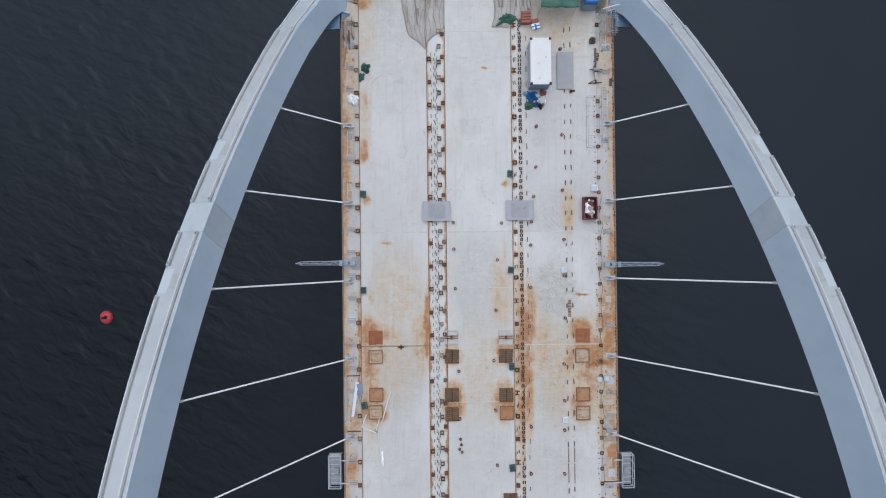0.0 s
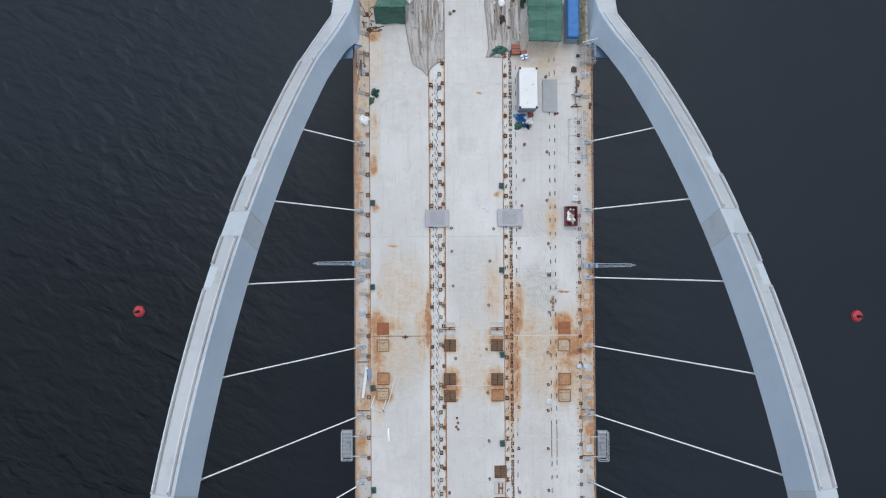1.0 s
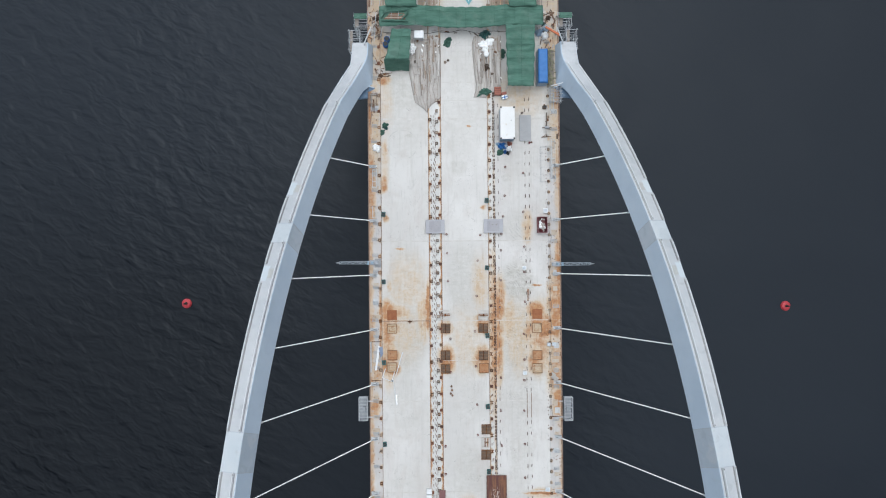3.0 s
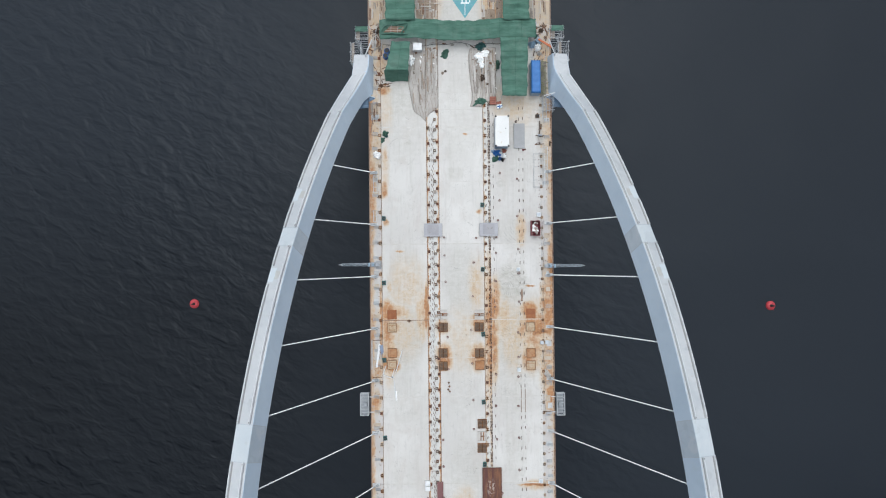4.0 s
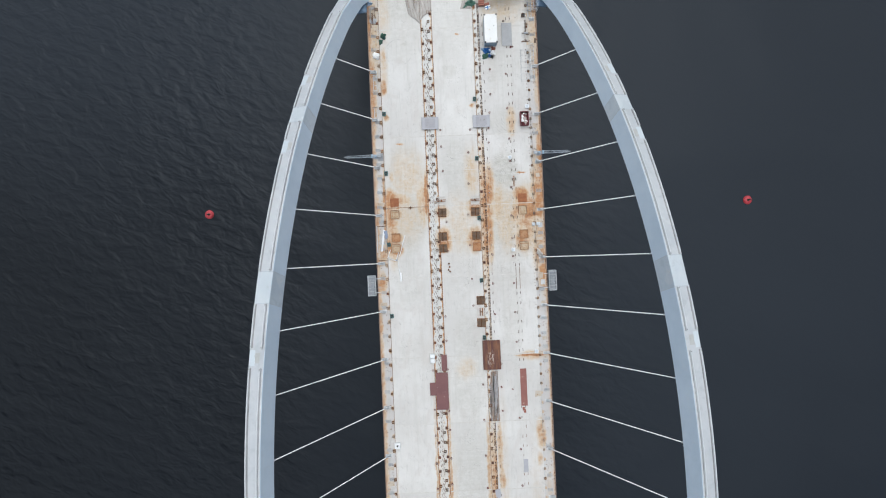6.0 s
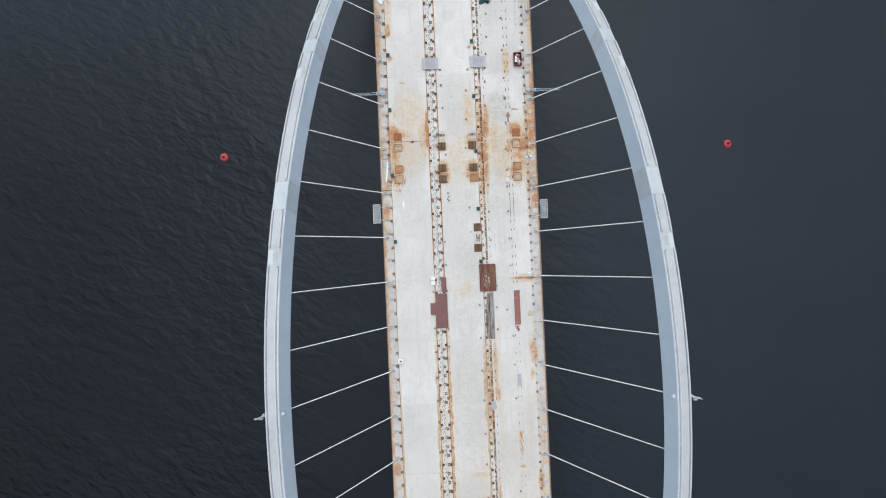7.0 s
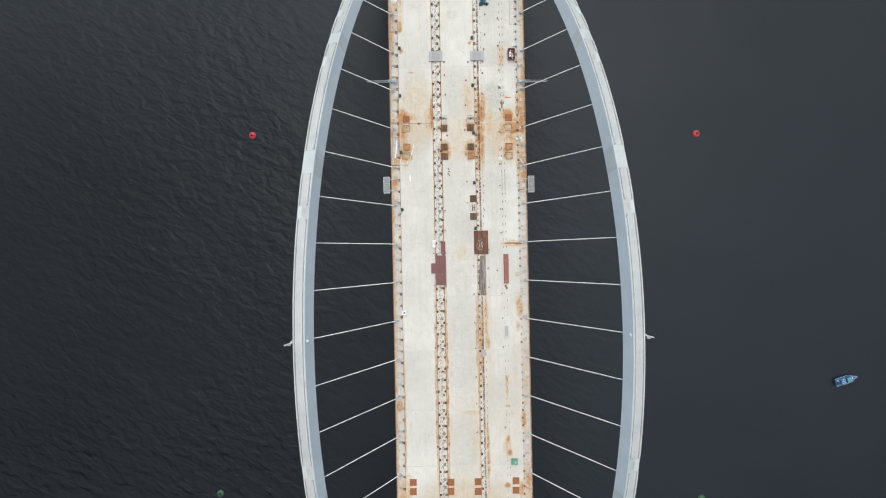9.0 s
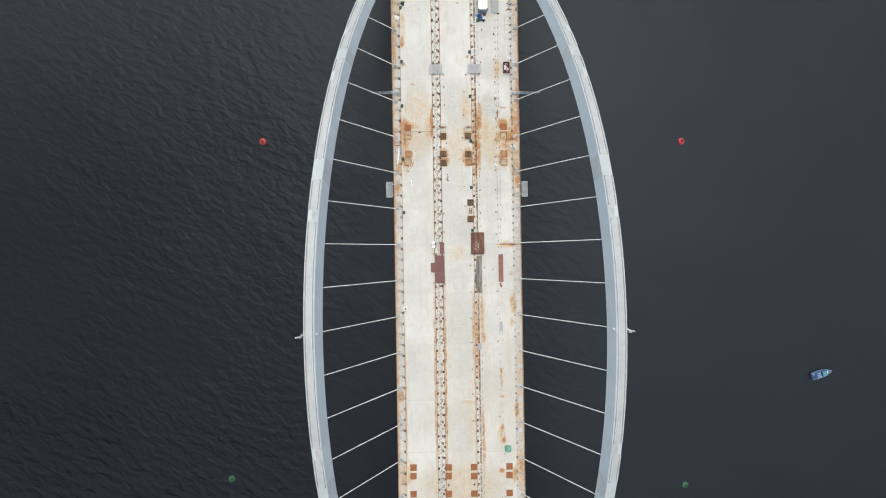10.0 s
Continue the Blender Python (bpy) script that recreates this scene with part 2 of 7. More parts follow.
def stained(name, base, base2, stains=STAINS, edge=0.0, dirt=0.5, plate=0.12, lobes=()):
    """Old white paint on steel plate, with rust run out over it round the fittings."""
    m = Nodes(name)
    big = m.noise(0.11, 5, 0.6)
    mid = m.noise(0.9, 6, 0.65)
    fine = m.noise(9.0, 5, 0.6)
    streak = m.noise(1.0, 5, 0.6, at=m.vec("MULTIPLY", m.where, (3.2, 0.35, 1.0)))
    col = m.mix(m.ramp(big, 0.35, 0.68), base, base2)
    col = m.mix(m.math("MULTIPLY", m.random(), plate), col, tuple(v * 0.72 for v in base))
    # broad wiped smears, pinkish and grey
    sweep = m.noise(0.16, 4, 0.6, at=m.vec("MULTIPLY", m.where, (1.8, 0.8, 1.0)), warp=2.2)
    col = m.mix(m.ramp(sweep, 0.50, 0.68, 0.0, 0.34 * dirt), col, (0.60, 0.545, 0.505))
    arc = m.noise(0.42, 4, 0.6, at=m.vec("ADD", m.where, (37.0, 11.0, 0.0)), warp=3.0)
    col = m.mix(m.ramp(arc, 0.60, 0.70, 0.0, 0.22 * dirt), col, (0.46, 0.44, 0.42))
    long = m.noise(1.0, 4, 0.6, at=m.vec("MULTIPLY", m.where, (1.25, 0.07, 1.0)))
    col = m.mix(m.ramp(long, 0.52, 0.70, 0.0, 0.20 * dirt), col, (0.50, 0.48, 0.43))
    # scuffs and grey water marks
    col = m.mix(m.math("MULTIPLY", m.ramp(streak, 0.52, 0.78), 0.22 * dirt), col, (0.30, 0.29, 0.27))
    col = m.mix(m.math("MULTIPLY", m.ramp(mid, 0.60, 0.82), 0.45 * dirt), col, (0.36, 0.34, 0.31))
    col = m.mix(m.math("MULTIPLY", m.ramp(m.noise(2.6, 6, 0.72, warp=0.8), 0.64, 0.80), 0.5 * dirt), col, (0.22, 0.21, 0.20))
    warp = m.vec("MULTIPLY", m.vec("SUBTRACT", m.noise(0.55, 5, 0.62, colour=True), (0.5, 0.5, 0.5)), (1.0, 1.3, 0.0))
    at = m.vec("ADD", m.where, warp)
    grime = None
    for x, y, rx, ry, s in GRIME:
        d = m.vec("LENGTH", m.vec("MULTIPLY", m.vec("SUBTRACT", at, (x, y, 0)), (1 / rx, 1 / ry, 0)))
        f = m.ramp(d, 1.2, 0.55, 0.0, s)
        grime = f if grime is None else m.math("MAXIMUM", grime, f)
    smear = m.noise(1.3, 6, 0.7, warp=1.2)
    cross = m.noise(1.0, 5, 0.65, at=m.vec("MULTIPLY", m.where, (0.5, 2.6, 1.0)))
    blot = m.math("ADD", m.math("MULTIPLY", smear, 0.6), m.math("MULTIPLY", cross, 0.4))
    col = m.mix(m.math("MULTIPLY", grime, m.ramp(blot, 0.34, 0.66, 0.12, 0.75)), col, (0.49, 0.465, 0.41))
    col = m.mix(m.math("MULTIPLY", grime, m.ramp(m.noise(3.2, 6, 0.75, warp=1.5), 0.60, 0.74, 0.0, 0.55)), col, (0.20, 0.19, 0.18))
    rust = None
    for x, y, rx, ry, s in stains:
        d = m.vec("LENGTH", m.vec("MULTIPLY", m.vec("SUBTRACT", at, (x, y, 0)), (1 / rx, 1 / ry, 0)))
        f = m.ramp(d, 1.45, 0.15, 0.0, s)
        rust = f if rust is None else m.math("MAXIMUM", rust, f)
    if lobes:
        xyz = m.n.new("ShaderNodeSeparateXYZ")
        m.l.new(m.vec("ADD", m.where, m.vec("MULTIPLY", warp, (0.25, 0.12, 0.0))), xyz.inputs[0])
        for x, phase, pitch, rx, ry, s in lobes:
            dx = m.math("DIVIDE", m.math("SUBTRACT", xyz.outputs[0], x), rx)
            dy = m.math("PINGPONG", m.math("SUBTRACT", xyz.outputs[1], phase), pitch / 2)
            d = m.math("SQRT", m.math("ADD", m.math("MULTIPLY", dx, dx), m.math("POWER", m.math("DIVIDE", dy, ry), 2.0)))
            rust = m.math("MAXIMUM", rust, m.ramp(d, 1.3, 0.35, 0.0, s))
    if edge:
        sides = m.math("ABSOLUTE", m.n.new("ShaderNodeSeparateXYZ").outputs[0])
        sep = sides.node.inputs[0].links[0].from_node
        m.l.new(m.where, sep.inputs[0])
        rust = m.math("MAXIMUM", rust, m.math("MULTIPLY", m.ramp(m.math("ADD", sides, m.math("MULTIPLY", mid, 0.9)), 14.45, 15.2), edge))
    soft = m.noise(0.8, 4, 0.6, warp=0.6)
    mottle = m.noise(2.3, 5, 0.66, warp=0.5)
    grain = m.math("ADD", m.math("ADD", m.math("MULTIPLY", soft, 0.62), m.math("MULTIPLY", streak, 0.34)), m.math("MULTIPLY", mottle, 0.21))
    rust = m.math("MULTIPLY", rust, m.ramp(grain, 0.38, 0.80, 0.46, 1.24))
    col = m.mix(m.ramp(rust, 0.02, 0.36, 0.0, 0.72), col, (0.625, 0.452, 0.272))
    spot = m.math("ADD", m.math("MULTIPLY", m.noise(1.7, 6, 0.72, warp=1.0), 0.6), m.math("MULTIPLY", blot, 0.4))
    col = m.mix(m.math("MULTIPLY", m.ramp(rust, 0.06, 0.42), m.ramp(spot, 0.47, 0.66, 0.0, 0.55)), col, (0.40, 0.235, 0.115))
    col = m.mix(m.ramp(rust, 0.25, 0.70, 0.0, 0.90), col, m.mix(m.ramp(spot, 0.40, 0.62), (0.51, 0.24, 0.08), (0.38, 0.15, 0.052)))
    col = m.mix(m.ramp(m.math("MULTIPLY", rust, m.ramp(fine, 0.3, 0.7, 0.85, 1.1)), 0.78, 1.16, 0.0, 0.8), col, (0.24, 0.095, 0.038))
    # scratches and drag marks: thin contours of a bent noise, here and there
    for sc, width, seed, amount in ((0.5, 0.006, 3.0, 0.5), (1.4, 0.010, 11.0, 0.4)):
        line = m.math("ABSOLUTE", m.math("SUBTRACT", m.noise(sc, 3, 0.5, at=m.vec("ADD", m.where, (seed, seed * 2, 0)), warp=1.0), 0.5))
        here = m.ramp(m.noise(0.35, 3, 0.6, at=m.vec("ADD", m.where, (seed * 5, 0, 0))), 0.54, 0.66)
        col = m.mix(m.math("MULTIPLY", m.math("MULTIPLY", m.ramp(line, width, 0.0), here), amount * dirt), col, (0.17, 0.16, 0.15))
    # combed arcs that a broom or hose has left, and one faint wheel ring
    for (x, y, rx, ry), centre, pitch, amount in (((7.2, 5.2, 1.7, 3.6), (4.6, 3.0, 0), 0.34, 0.28), ((7.4, -4.0, 1.6, 2.6), (5.0, -7.0, 0), 0.40, 0.26), ((7.8, 13.0, 1.5, 2.4), (10.5, 15.0, 0), 0.42, 0.20)):
        d = m.vec("LENGTH", m.vec("MULTIPLY", m.vec("SUBTRACT", at, (x, y, 0)), (1 / rx, 1 / ry, 0)))
        away = m.vec("LENGTH", m.vec("MULTIPLY", m.vec("SUBTRACT", m.vec("ADD", m.where, m.vec("MULTIPLY", warp, (0.5, 0.5, 0.0))), centre), (1, 1, 0)))
        comb = m.ramp(m.math("PINGPONG", away, pitch / 2), pitch * 0.24, pitch * 0.44)
        patchy = m.ramp(m.noise(1.1, 4, 0.6, at=m.vec("ADD", m.where, (5.0, 2.0, 0.0))), 0.46, 0.62)
        col = m.mix(m.math("MULTIPLY", m.math("MULTIPLY", comb, patchy), m.ramp(d, 1.15, 0.5, 0.0, amount * min(dirt, 1.2))), col, (0.20, 0.20, 0.20))
    ring = m.math("ABSOLUTE", m.math("SUBTRACT", m.vec("LENGTH", m.vec("MULTIPLY", m.vec("SUBTRACT", m.where, (-9.75, 26.5, 0)), (1, 1, 0))), 2.3))
    col = m.mix(m.math("MULTIPLY", m.ramp(ring, 0.10, 0.02), m.ramp(mid, 0.45, 0.6, 0.0, 0.4)), col, (0.33, 0.32, 0.31))
    speck = m.noise(16.0, 3, 0.6)
    col = m.mix(m.math("MULTIPLY", m.ramp(speck, 0.60, 0.74), 0.30), col, (0.34, 0.31, 0.28))
    m.bump(m.math("ADD", m.math("MULTIPLY", mid, 0.6), m.math("MULTIPLY", fine, 0.2)), 0.25, 0.03)
    return m.done(col, m.ramp(mid, 0.3, 0.7, 0.5, 0.75))


M_DECK = stained("white_deck_paint", (0.66, 0.63, 0.597), (0.755, 0.728, 0.695), dirt=1.15, plate=0.2)
M_STRIP = stained("mottled_edge_paint", (0.54, 0.505, 0.485), (0.70, 0.67, 0.645), edge=0.50, dirt=2.0, plate=0.12, lobes=EDGE_LOBES)
M_MEDIAN = stained("median_paint", (0.68, 0.67, 0.64), (0.74, 0.73, 0.70), dirt=0.7, lobes=LOBES,
                   stains=STAINS[:8] + ((-5.62, -30.0, 0.15, 90.0, 0.80), (-3.78, -30.0, 0.18, 90.0, 0.80), (3.60, -30.0, 0.12, 90.0, 0.55), (4.5, -30.0, 0.30, 90.0, 0.36), (4.6, -3.0, 1.2, 14.0, 0.75), (4.6, -50.0, 1.2, 12.0, 0.7), (-4.7, -56.0, 1.0, 30.0, 0.16)))
M_DIRTY = stained("dirty_deck_paint", (0.40, 0.35, 0.29), (0.54, 0.485, 0.41), dirt=1.3)
M_GIRDER = simple("girder_paint", (0.42, 0.47, 0.52), (0.48, 0.52, 0.56), 0.2, 0.5, 0.1, wear=RUST_MID, wear_amount=0.3)
M_RUST = rusty("rusty_steel", 0.35)
M_RUSTY_DARK = rusty("dark_rusty_steel", 0.2, 0.75)
M_LINE = simple("greyed_rusty_flat", (0.26, 0.17, 0.12), (0.36, 0.27, 0.21), 0.7, 0.85, 0.2, wear=(0.50, 0.46, 0.42), wear_amount=0.36)
M_UPSTAND = simple("brown_upstand", (0.20, 0.115, 0.075), (0.31, 0.19, 0.12), 1.1, 0.9, 0.2, wear=(0.45, 0.36, 0.28), wear_amount=0.36)
M_LID = simple("red_rust_lid", (0.30, 0.105, 0.045), (0.40, 0.165, 0.072), 1.9, 0.9, 0.3, wear=(0.15, 0.05, 0.028), wear_amount=0.34)
M_ORANGE = rusty("orange_rusty_plate", 0.75, 1.35)
M_MAROON = simple("red_primer", (0.185, 0.082, 0.084), (0.23, 0.105, 0.10), 0.6, 0.75, 0.2, wear=(0.42, 0.31, 0.27), wear_amount=0.37)
M_REDDISH = simple("worn_red_primer", (0.27, 0.105, 0.088), (0.33, 0.14, 0.115), 0.6, 0.75, 0.2, wear=(0.46, 0.33, 0.28), wear_amount=0.40)
M_SEAM = simple("pale_weld_seam", (0.71, 0.68, 0.645), (0.58, 0.54, 0.49), 1.2, 0.6, 0.3)
M_GREY = simple("galvanised_grey", (0.36, 0.38, 0.41), (0.45, 0.47, 0.49), 1.0, 0.5, 0.15, metal=0.3)
M_MAT = simple("grey_walkway_plate", (0.36, 0.36, 0.365), (0.43, 0.43, 0.435), 0.8, 0.6, 0.2, wear=(0.50, 0.49, 0.48), wear_amount=0.36)
M_WALK = simple("pale_grey_walkway", (0.425, 0.42, 0.455), (0.48, 0.475, 0.50), 0.8, 0.6, 0.2, wear=(0.44, 0.40, 0.36), wear_amount=0.38)
M_DARK = simple("dark_rubber", (0.035, 0.036, 0.038), (0.06, 0.06, 0.06), 2.0, 0.8)
M_WHITE = simple("white_painted_sheet", (0.80, 0.80, 0.80), (0.74, 0.75, 0.76), 0.5, 0.4, 0.08, wear=(0.66, 0.64, 0.61), wear_amount=0.36, tone=0.90)
M_ROOF = simple("chalky_white_roof", (0.80, 0.795, 0.78), (0.75, 0.74, 0.72), 0.6, 0.5, 0.1, wear=(0.62, 0.55, 0.45), wear_amount=0.40, tone=0.90)
M_TANEDGE = simple("tan_stained_edge", (0.66, 0.56, 0.44), (0.72, 0.66, 0.57), 1.4, 0.7, 0.2)
M_BAG = simple("white_woven_bag", (0.95, 0.95, 0.94), (0.90, 0.90, 0.89), 3.0, 0.6, 0.08, tone=1.0)
M_BLUE = simple("blue_tarpaulin", (0.028, 0.145, 0.42), (0.045, 0.195, 0.52), 1.2, 0.5, 0.4)
M_SOCKET = simple("pale_socket_paint", (0.62, 0.64, 0.66), (0.70, 0.71, 0.72), 1.5, 0.5, 0.1)
M_ORANGE_WELL = simple("orange_stained_well", (0.44, 0.20, 0.085), (0.52, 0.31, 0.17), 1.6, 0.85, 0.2, wear=(0.25, 0.09, 0.04), wear_amount=0.44)
M_PALEBLUE = simple("pale_blue_sheet", (0.30, 0.42, 0.54), (0.36, 0.48, 0.60), 1.0, 0.5, 0.1)
M_TEAL = simple("teal_painted_box", (0.030, 0.115, 0.115), (0.05, 0.15, 0.14), 2.0, 0.6, 0.2, wear=(0.25, 0.16, 0.10), wear_amount=0.36)
M_TEAL_SIGN = simple("teal_road_paint", (0.12, 0.34, 0.38), (0.16, 0.40, 0.44), 1.0, 0.7, 0.2, wear=(0.55, 0.55, 0.52), wear_amount=0.36)
M_RED = simple("red_buoy_paint", (0.46, 0.030, 0.045), (0.52, 0.05, 0.06), 1.2, 0.55, 0.1)
M_GREEN_BUOY = simple("green_buoy_paint", (0.025, 0.095, 0.042), (0.04, 0.125, 0.055), 1.2, 0.55, 0.1)
M_BRICK = simple("brick_red_board", (0.36, 0.13, 0.09), (0.42, 0.17, 0.12), 1.4, 0.8, 0.2)
M_WOOD = simple("weathered_timber", (0.27, 0.235, 0.205), (0.38, 0.34, 0.30), 0.8, 0.85, 0.4, wear=(0.20, 0.17, 0.15), wear_amount=0.38, per="island")
M_SHEET = simple("grey_dust_sheet", (0.50, 0.46, 0.42), (0.63, 0.59, 0.55), 0.9, 0.9, 0.2, wear=(0.33, 0.26, 0.21), wear_amount=0.40)
M_OLIVE = simple("olive_hose_heap", (0.22, 0.21, 0.12), (0.42, 0.40, 0.28), 3.0, 0.8, 0.5, per="random")
sheath = Nodes("white_hanger_sheath", 1.0)
sheath.bsdf.inputs["Coat Weight"].default_value = 0.6
sheath.bsdf.inputs["Sheen Weight"].default_value = 1.0
sheath.bsdf.inputs["Sheen Roughness"].default_value = 0.6
M_CABLE = sheath.done((0.97, 0.97, 0.97), 0.3)


def scraped_plate():
    m = Nodes("scraped_rusty_plate")
    run = m.noise(1.0, 5, 0.6, at=m.vec("MULTIPLY", m.where, (2.6, 0.22, 1.0)))
    col = m.mix(m.ramp(run, 0.36, 0.64), (0.115, 0.045, 0.036), (0.25, 0.115, 0.058))
    col = m.mix(m.ramp(m.noise(5.0, 4, 0.6), 0.45, 0.7, 0.0, 0.4), col, (0.09, 0.04, 0.034))
    # bare scratches about the middle
    d = m.vec("LENGTH", m.vec("MULTIPLY", m.vec("SUBTRACT", m.where, (4.3, -27.9, 0)), (1 / 0.75, 1 / 1.5, 0)))
    cut = m.noise(1.0, 3, 0.6, at=m.vec("MULTIPLY", m.where, (4.5, 1.6, 1.0)), warp=1.4)
    col = m.mix(m.math("MULTIPLY", m.ramp(d, 1.2, 0.5), m.ramp(cut, 0.52, 0.60, 0.0, 0.85)), col, (0.55, 0.48, 0.42))
    m.bump(run, 0.3, 0.02)
    return m.done(col, 0.8)


M_SCRAPED = scraped_plate()
M_GREENISH = simple("faded_green_plastic", (0.10, 0.36, 0.27), (0.14, 0.44, 0.33), 1.5, 0.5, 0.1)
M_SKIP = simple("dark_red_skip_paint", (0.19, 0.035, 0.050), (0.25, 0.05, 0.06), 1.5, 0.6, 0.2)
M_SIGN = simple("blue_grey_sign", (0.22, 0.27, 0.38), (0.27, 0.32, 0.43), 1.5, 0.5, 0.1)
M_BOARD = simple("brown_scaffold_board", (0.16, 0.09, 0.055), (0.23, 0.13, 0.08), 1.5, 0.85, 0.3)
M_PLANK = simple("pale_weathered_plank", (0.50, 0.46, 0.42), (0.62, 0.58, 0.54), 0.8, 0.85, 0.4, wear=(0.28, 0.22, 0.17), wear_amount=0.4)
M_DARKBROWN = simple("dark_brown_sacking", (0.10, 0.07, 0.05), (0.16, 0.11, 0.08), 3.0, 0.9, 0.4)
M_GRILLE = rusty("brown_grille_steel", 0.7, 1.15)
M_BOAT = simple("mid_blue_boat_paint", (0.018, 0.085, 0.24), (0.05, 0.16, 0.36), 1.5, 0.5, 0.1)
# tie brackets: shade put into the colour, darker than the arch paint
M_GUSSET = simple("shaded_blue_gusset", (0.11, 0.19, 0.30), (0.15, 0.235, 0.345), 1.0, 0.5, 0.1)
M_PALE = simple("pale_container_sheet", (0.58, 0.64, 0.70), (0.66, 0.71, 0.76), 0.8, 0.5, 0.1)
M_STITCH = simple("dark_net_stitching", (0.036, 0.105, 0.074), (0.06, 0.15, 0.11), 2.0, 0.9)
M_ORANGE_PAINT = simple("orange_machine_paint", (0.62, 0.16, 0.05), (0.56, 0.14, 0.05), 1.5, 0.5)


def net(name, c, c2):
    m = Nodes(name)
    fold = m.noise(0.9, 5, 0.6, at=m.vec("MULTIPLY", m.where, (0.5, 2.2, 1.0)))
    weave = m.noise(38.0, 2, 0.5)
    col = m.mix(m.ramp(fold, 0.3, 0.7), c, c2)
    col = m.mix(m.math("MULTIPLY", m.ramp(m.noise(0.45, 5, 0.6), 0.50, 0.72), 0.5), col, (0.165, 0.255, 0.205))
    col = m.mix(m.math("MULTIPLY", weave, 0.35), col, tuple(v * 0.5 for v in c))
    m.bump(m.math("ADD", fold, m.math("MULTIPLY", weave, 0.25)), 0.6, 0.12)
    return m.done(col, 0.85)


M_NET = net("green_safety_net", (0.066, 0.158, 0.115), (0.11, 0.235, 0.178))
M_NET_DARK = net("doubled_green_net", (0.048, 0.125, 0.09), (0.075, 0.18, 0.135))


def arch_paint(name, c, c2, dirt):
    m = Nodes(name)
    big = m.noise(0.16, 5, 0.6)
    mid = m.noise(1.1, 6, 0.65)
    fine = m.noise(14.0, 4, 0.6)
    run = m.noise(1.0, 5, 0.6, at=m.vec("MULTIPLY", m.where, (1.6, 1.6, 0.25)))
    col = m.mix(m.ramp(big, 0.35, 0.65), c, c2)
    col = m.mix(m.math("MULTIPLY", m.ramp(run, 0.55, 0.8), 0.35 * dirt), col, (0.40, 0.39, 0.37))
    col = m.mix(m.math("MULTIPLY", m.ramp(mid, 0.66, 0.8), 0.5 * dirt), col, (0.36, 0.30, 0.23))
    # chalky patches, fine soot and a few rusty specks
    patch = m.noise(0.55, 5, 0.62, warp=0.9)
    col = m.mix(m.ramp(patch, 0.52, 0.66, 0.0, 0.30 * dirt), col, (0.66, 0.67, 0.675))
    col = m.mix(m.ramp(patch, 0.46, 0.34, 0.0, 0.28 * dirt), col, tuple(v * 0.72 for v in c))
    col = m.mix(m.ramp(m.noise(4.5, 5, 0.7), 0.60, 0.74, 0.0, 0.30 * dirt), col, (0.33, 0.32, 0.31))
    spot = m.math("MULTIPLY", m.ramp(m.noise(1.7, 4, 0.6, warp=0.5), 0.70, 0.76), m.ramp(m.noise(0.12, 2, 0.5), 0.50, 0.60))
    col = m.mix(m.math("MULTIPLY", spot, min(1.0, 0.6 * dirt)), col, (0.42, 0.25, 0.12))
    m.bump(m.math("ADD", mid, m.math("MULTIPLY", fine, 0.1)), 0.06, 0.03)
    return m.done(col, m.ramp(mid, 0.3, 0.7, 0.38, 0.52))


M_ARCH = arch_paint("pale_blue_grey_arch_paint", (0.50, 0.60, 0.715), (0.555, 0.655, 0.765), 0.38)
M_ARCH_TOP = arch_paint("weathered_arch_top_paint", (0.515, 0.535, 0.56), (0.575, 0.585, 0.60), 1.1)
M_JOINT = arch_paint("patched_arch_joint", (0.45, 0.52, 0.60), (0.52, 0.58, 0.645), 1.0)
M_JOINT_TOP = arch_paint("primed_joint_top", (0.55, 0.595, 0.63), (0.60, 0.64, 0.665), 0.9)
M_RAIL = arch_paint("pale_rail_paint", (0.70, 0.72, 0.745), (0.74, 0.755, 0.77), 0.3)
# dark tone for the rails' painted shade line, gutter dirt and drain holes
M_SHADE_GRIME = arch_paint("gutter_shade_grime", (0.19, 0.19, 0.195), (0.31, 0.305, 0.30), 0.8)
M_PRIMER = arch_paint("chalky_primer", (0.60, 0.66, 0.70), (0.66, 0.71, 0.74), 0.5)
M_TANDIRT = arch_paint("washed_tan_dirt", (0.47, 0.47, 0.45), (0.53, 0.52, 0.50), 0.9)


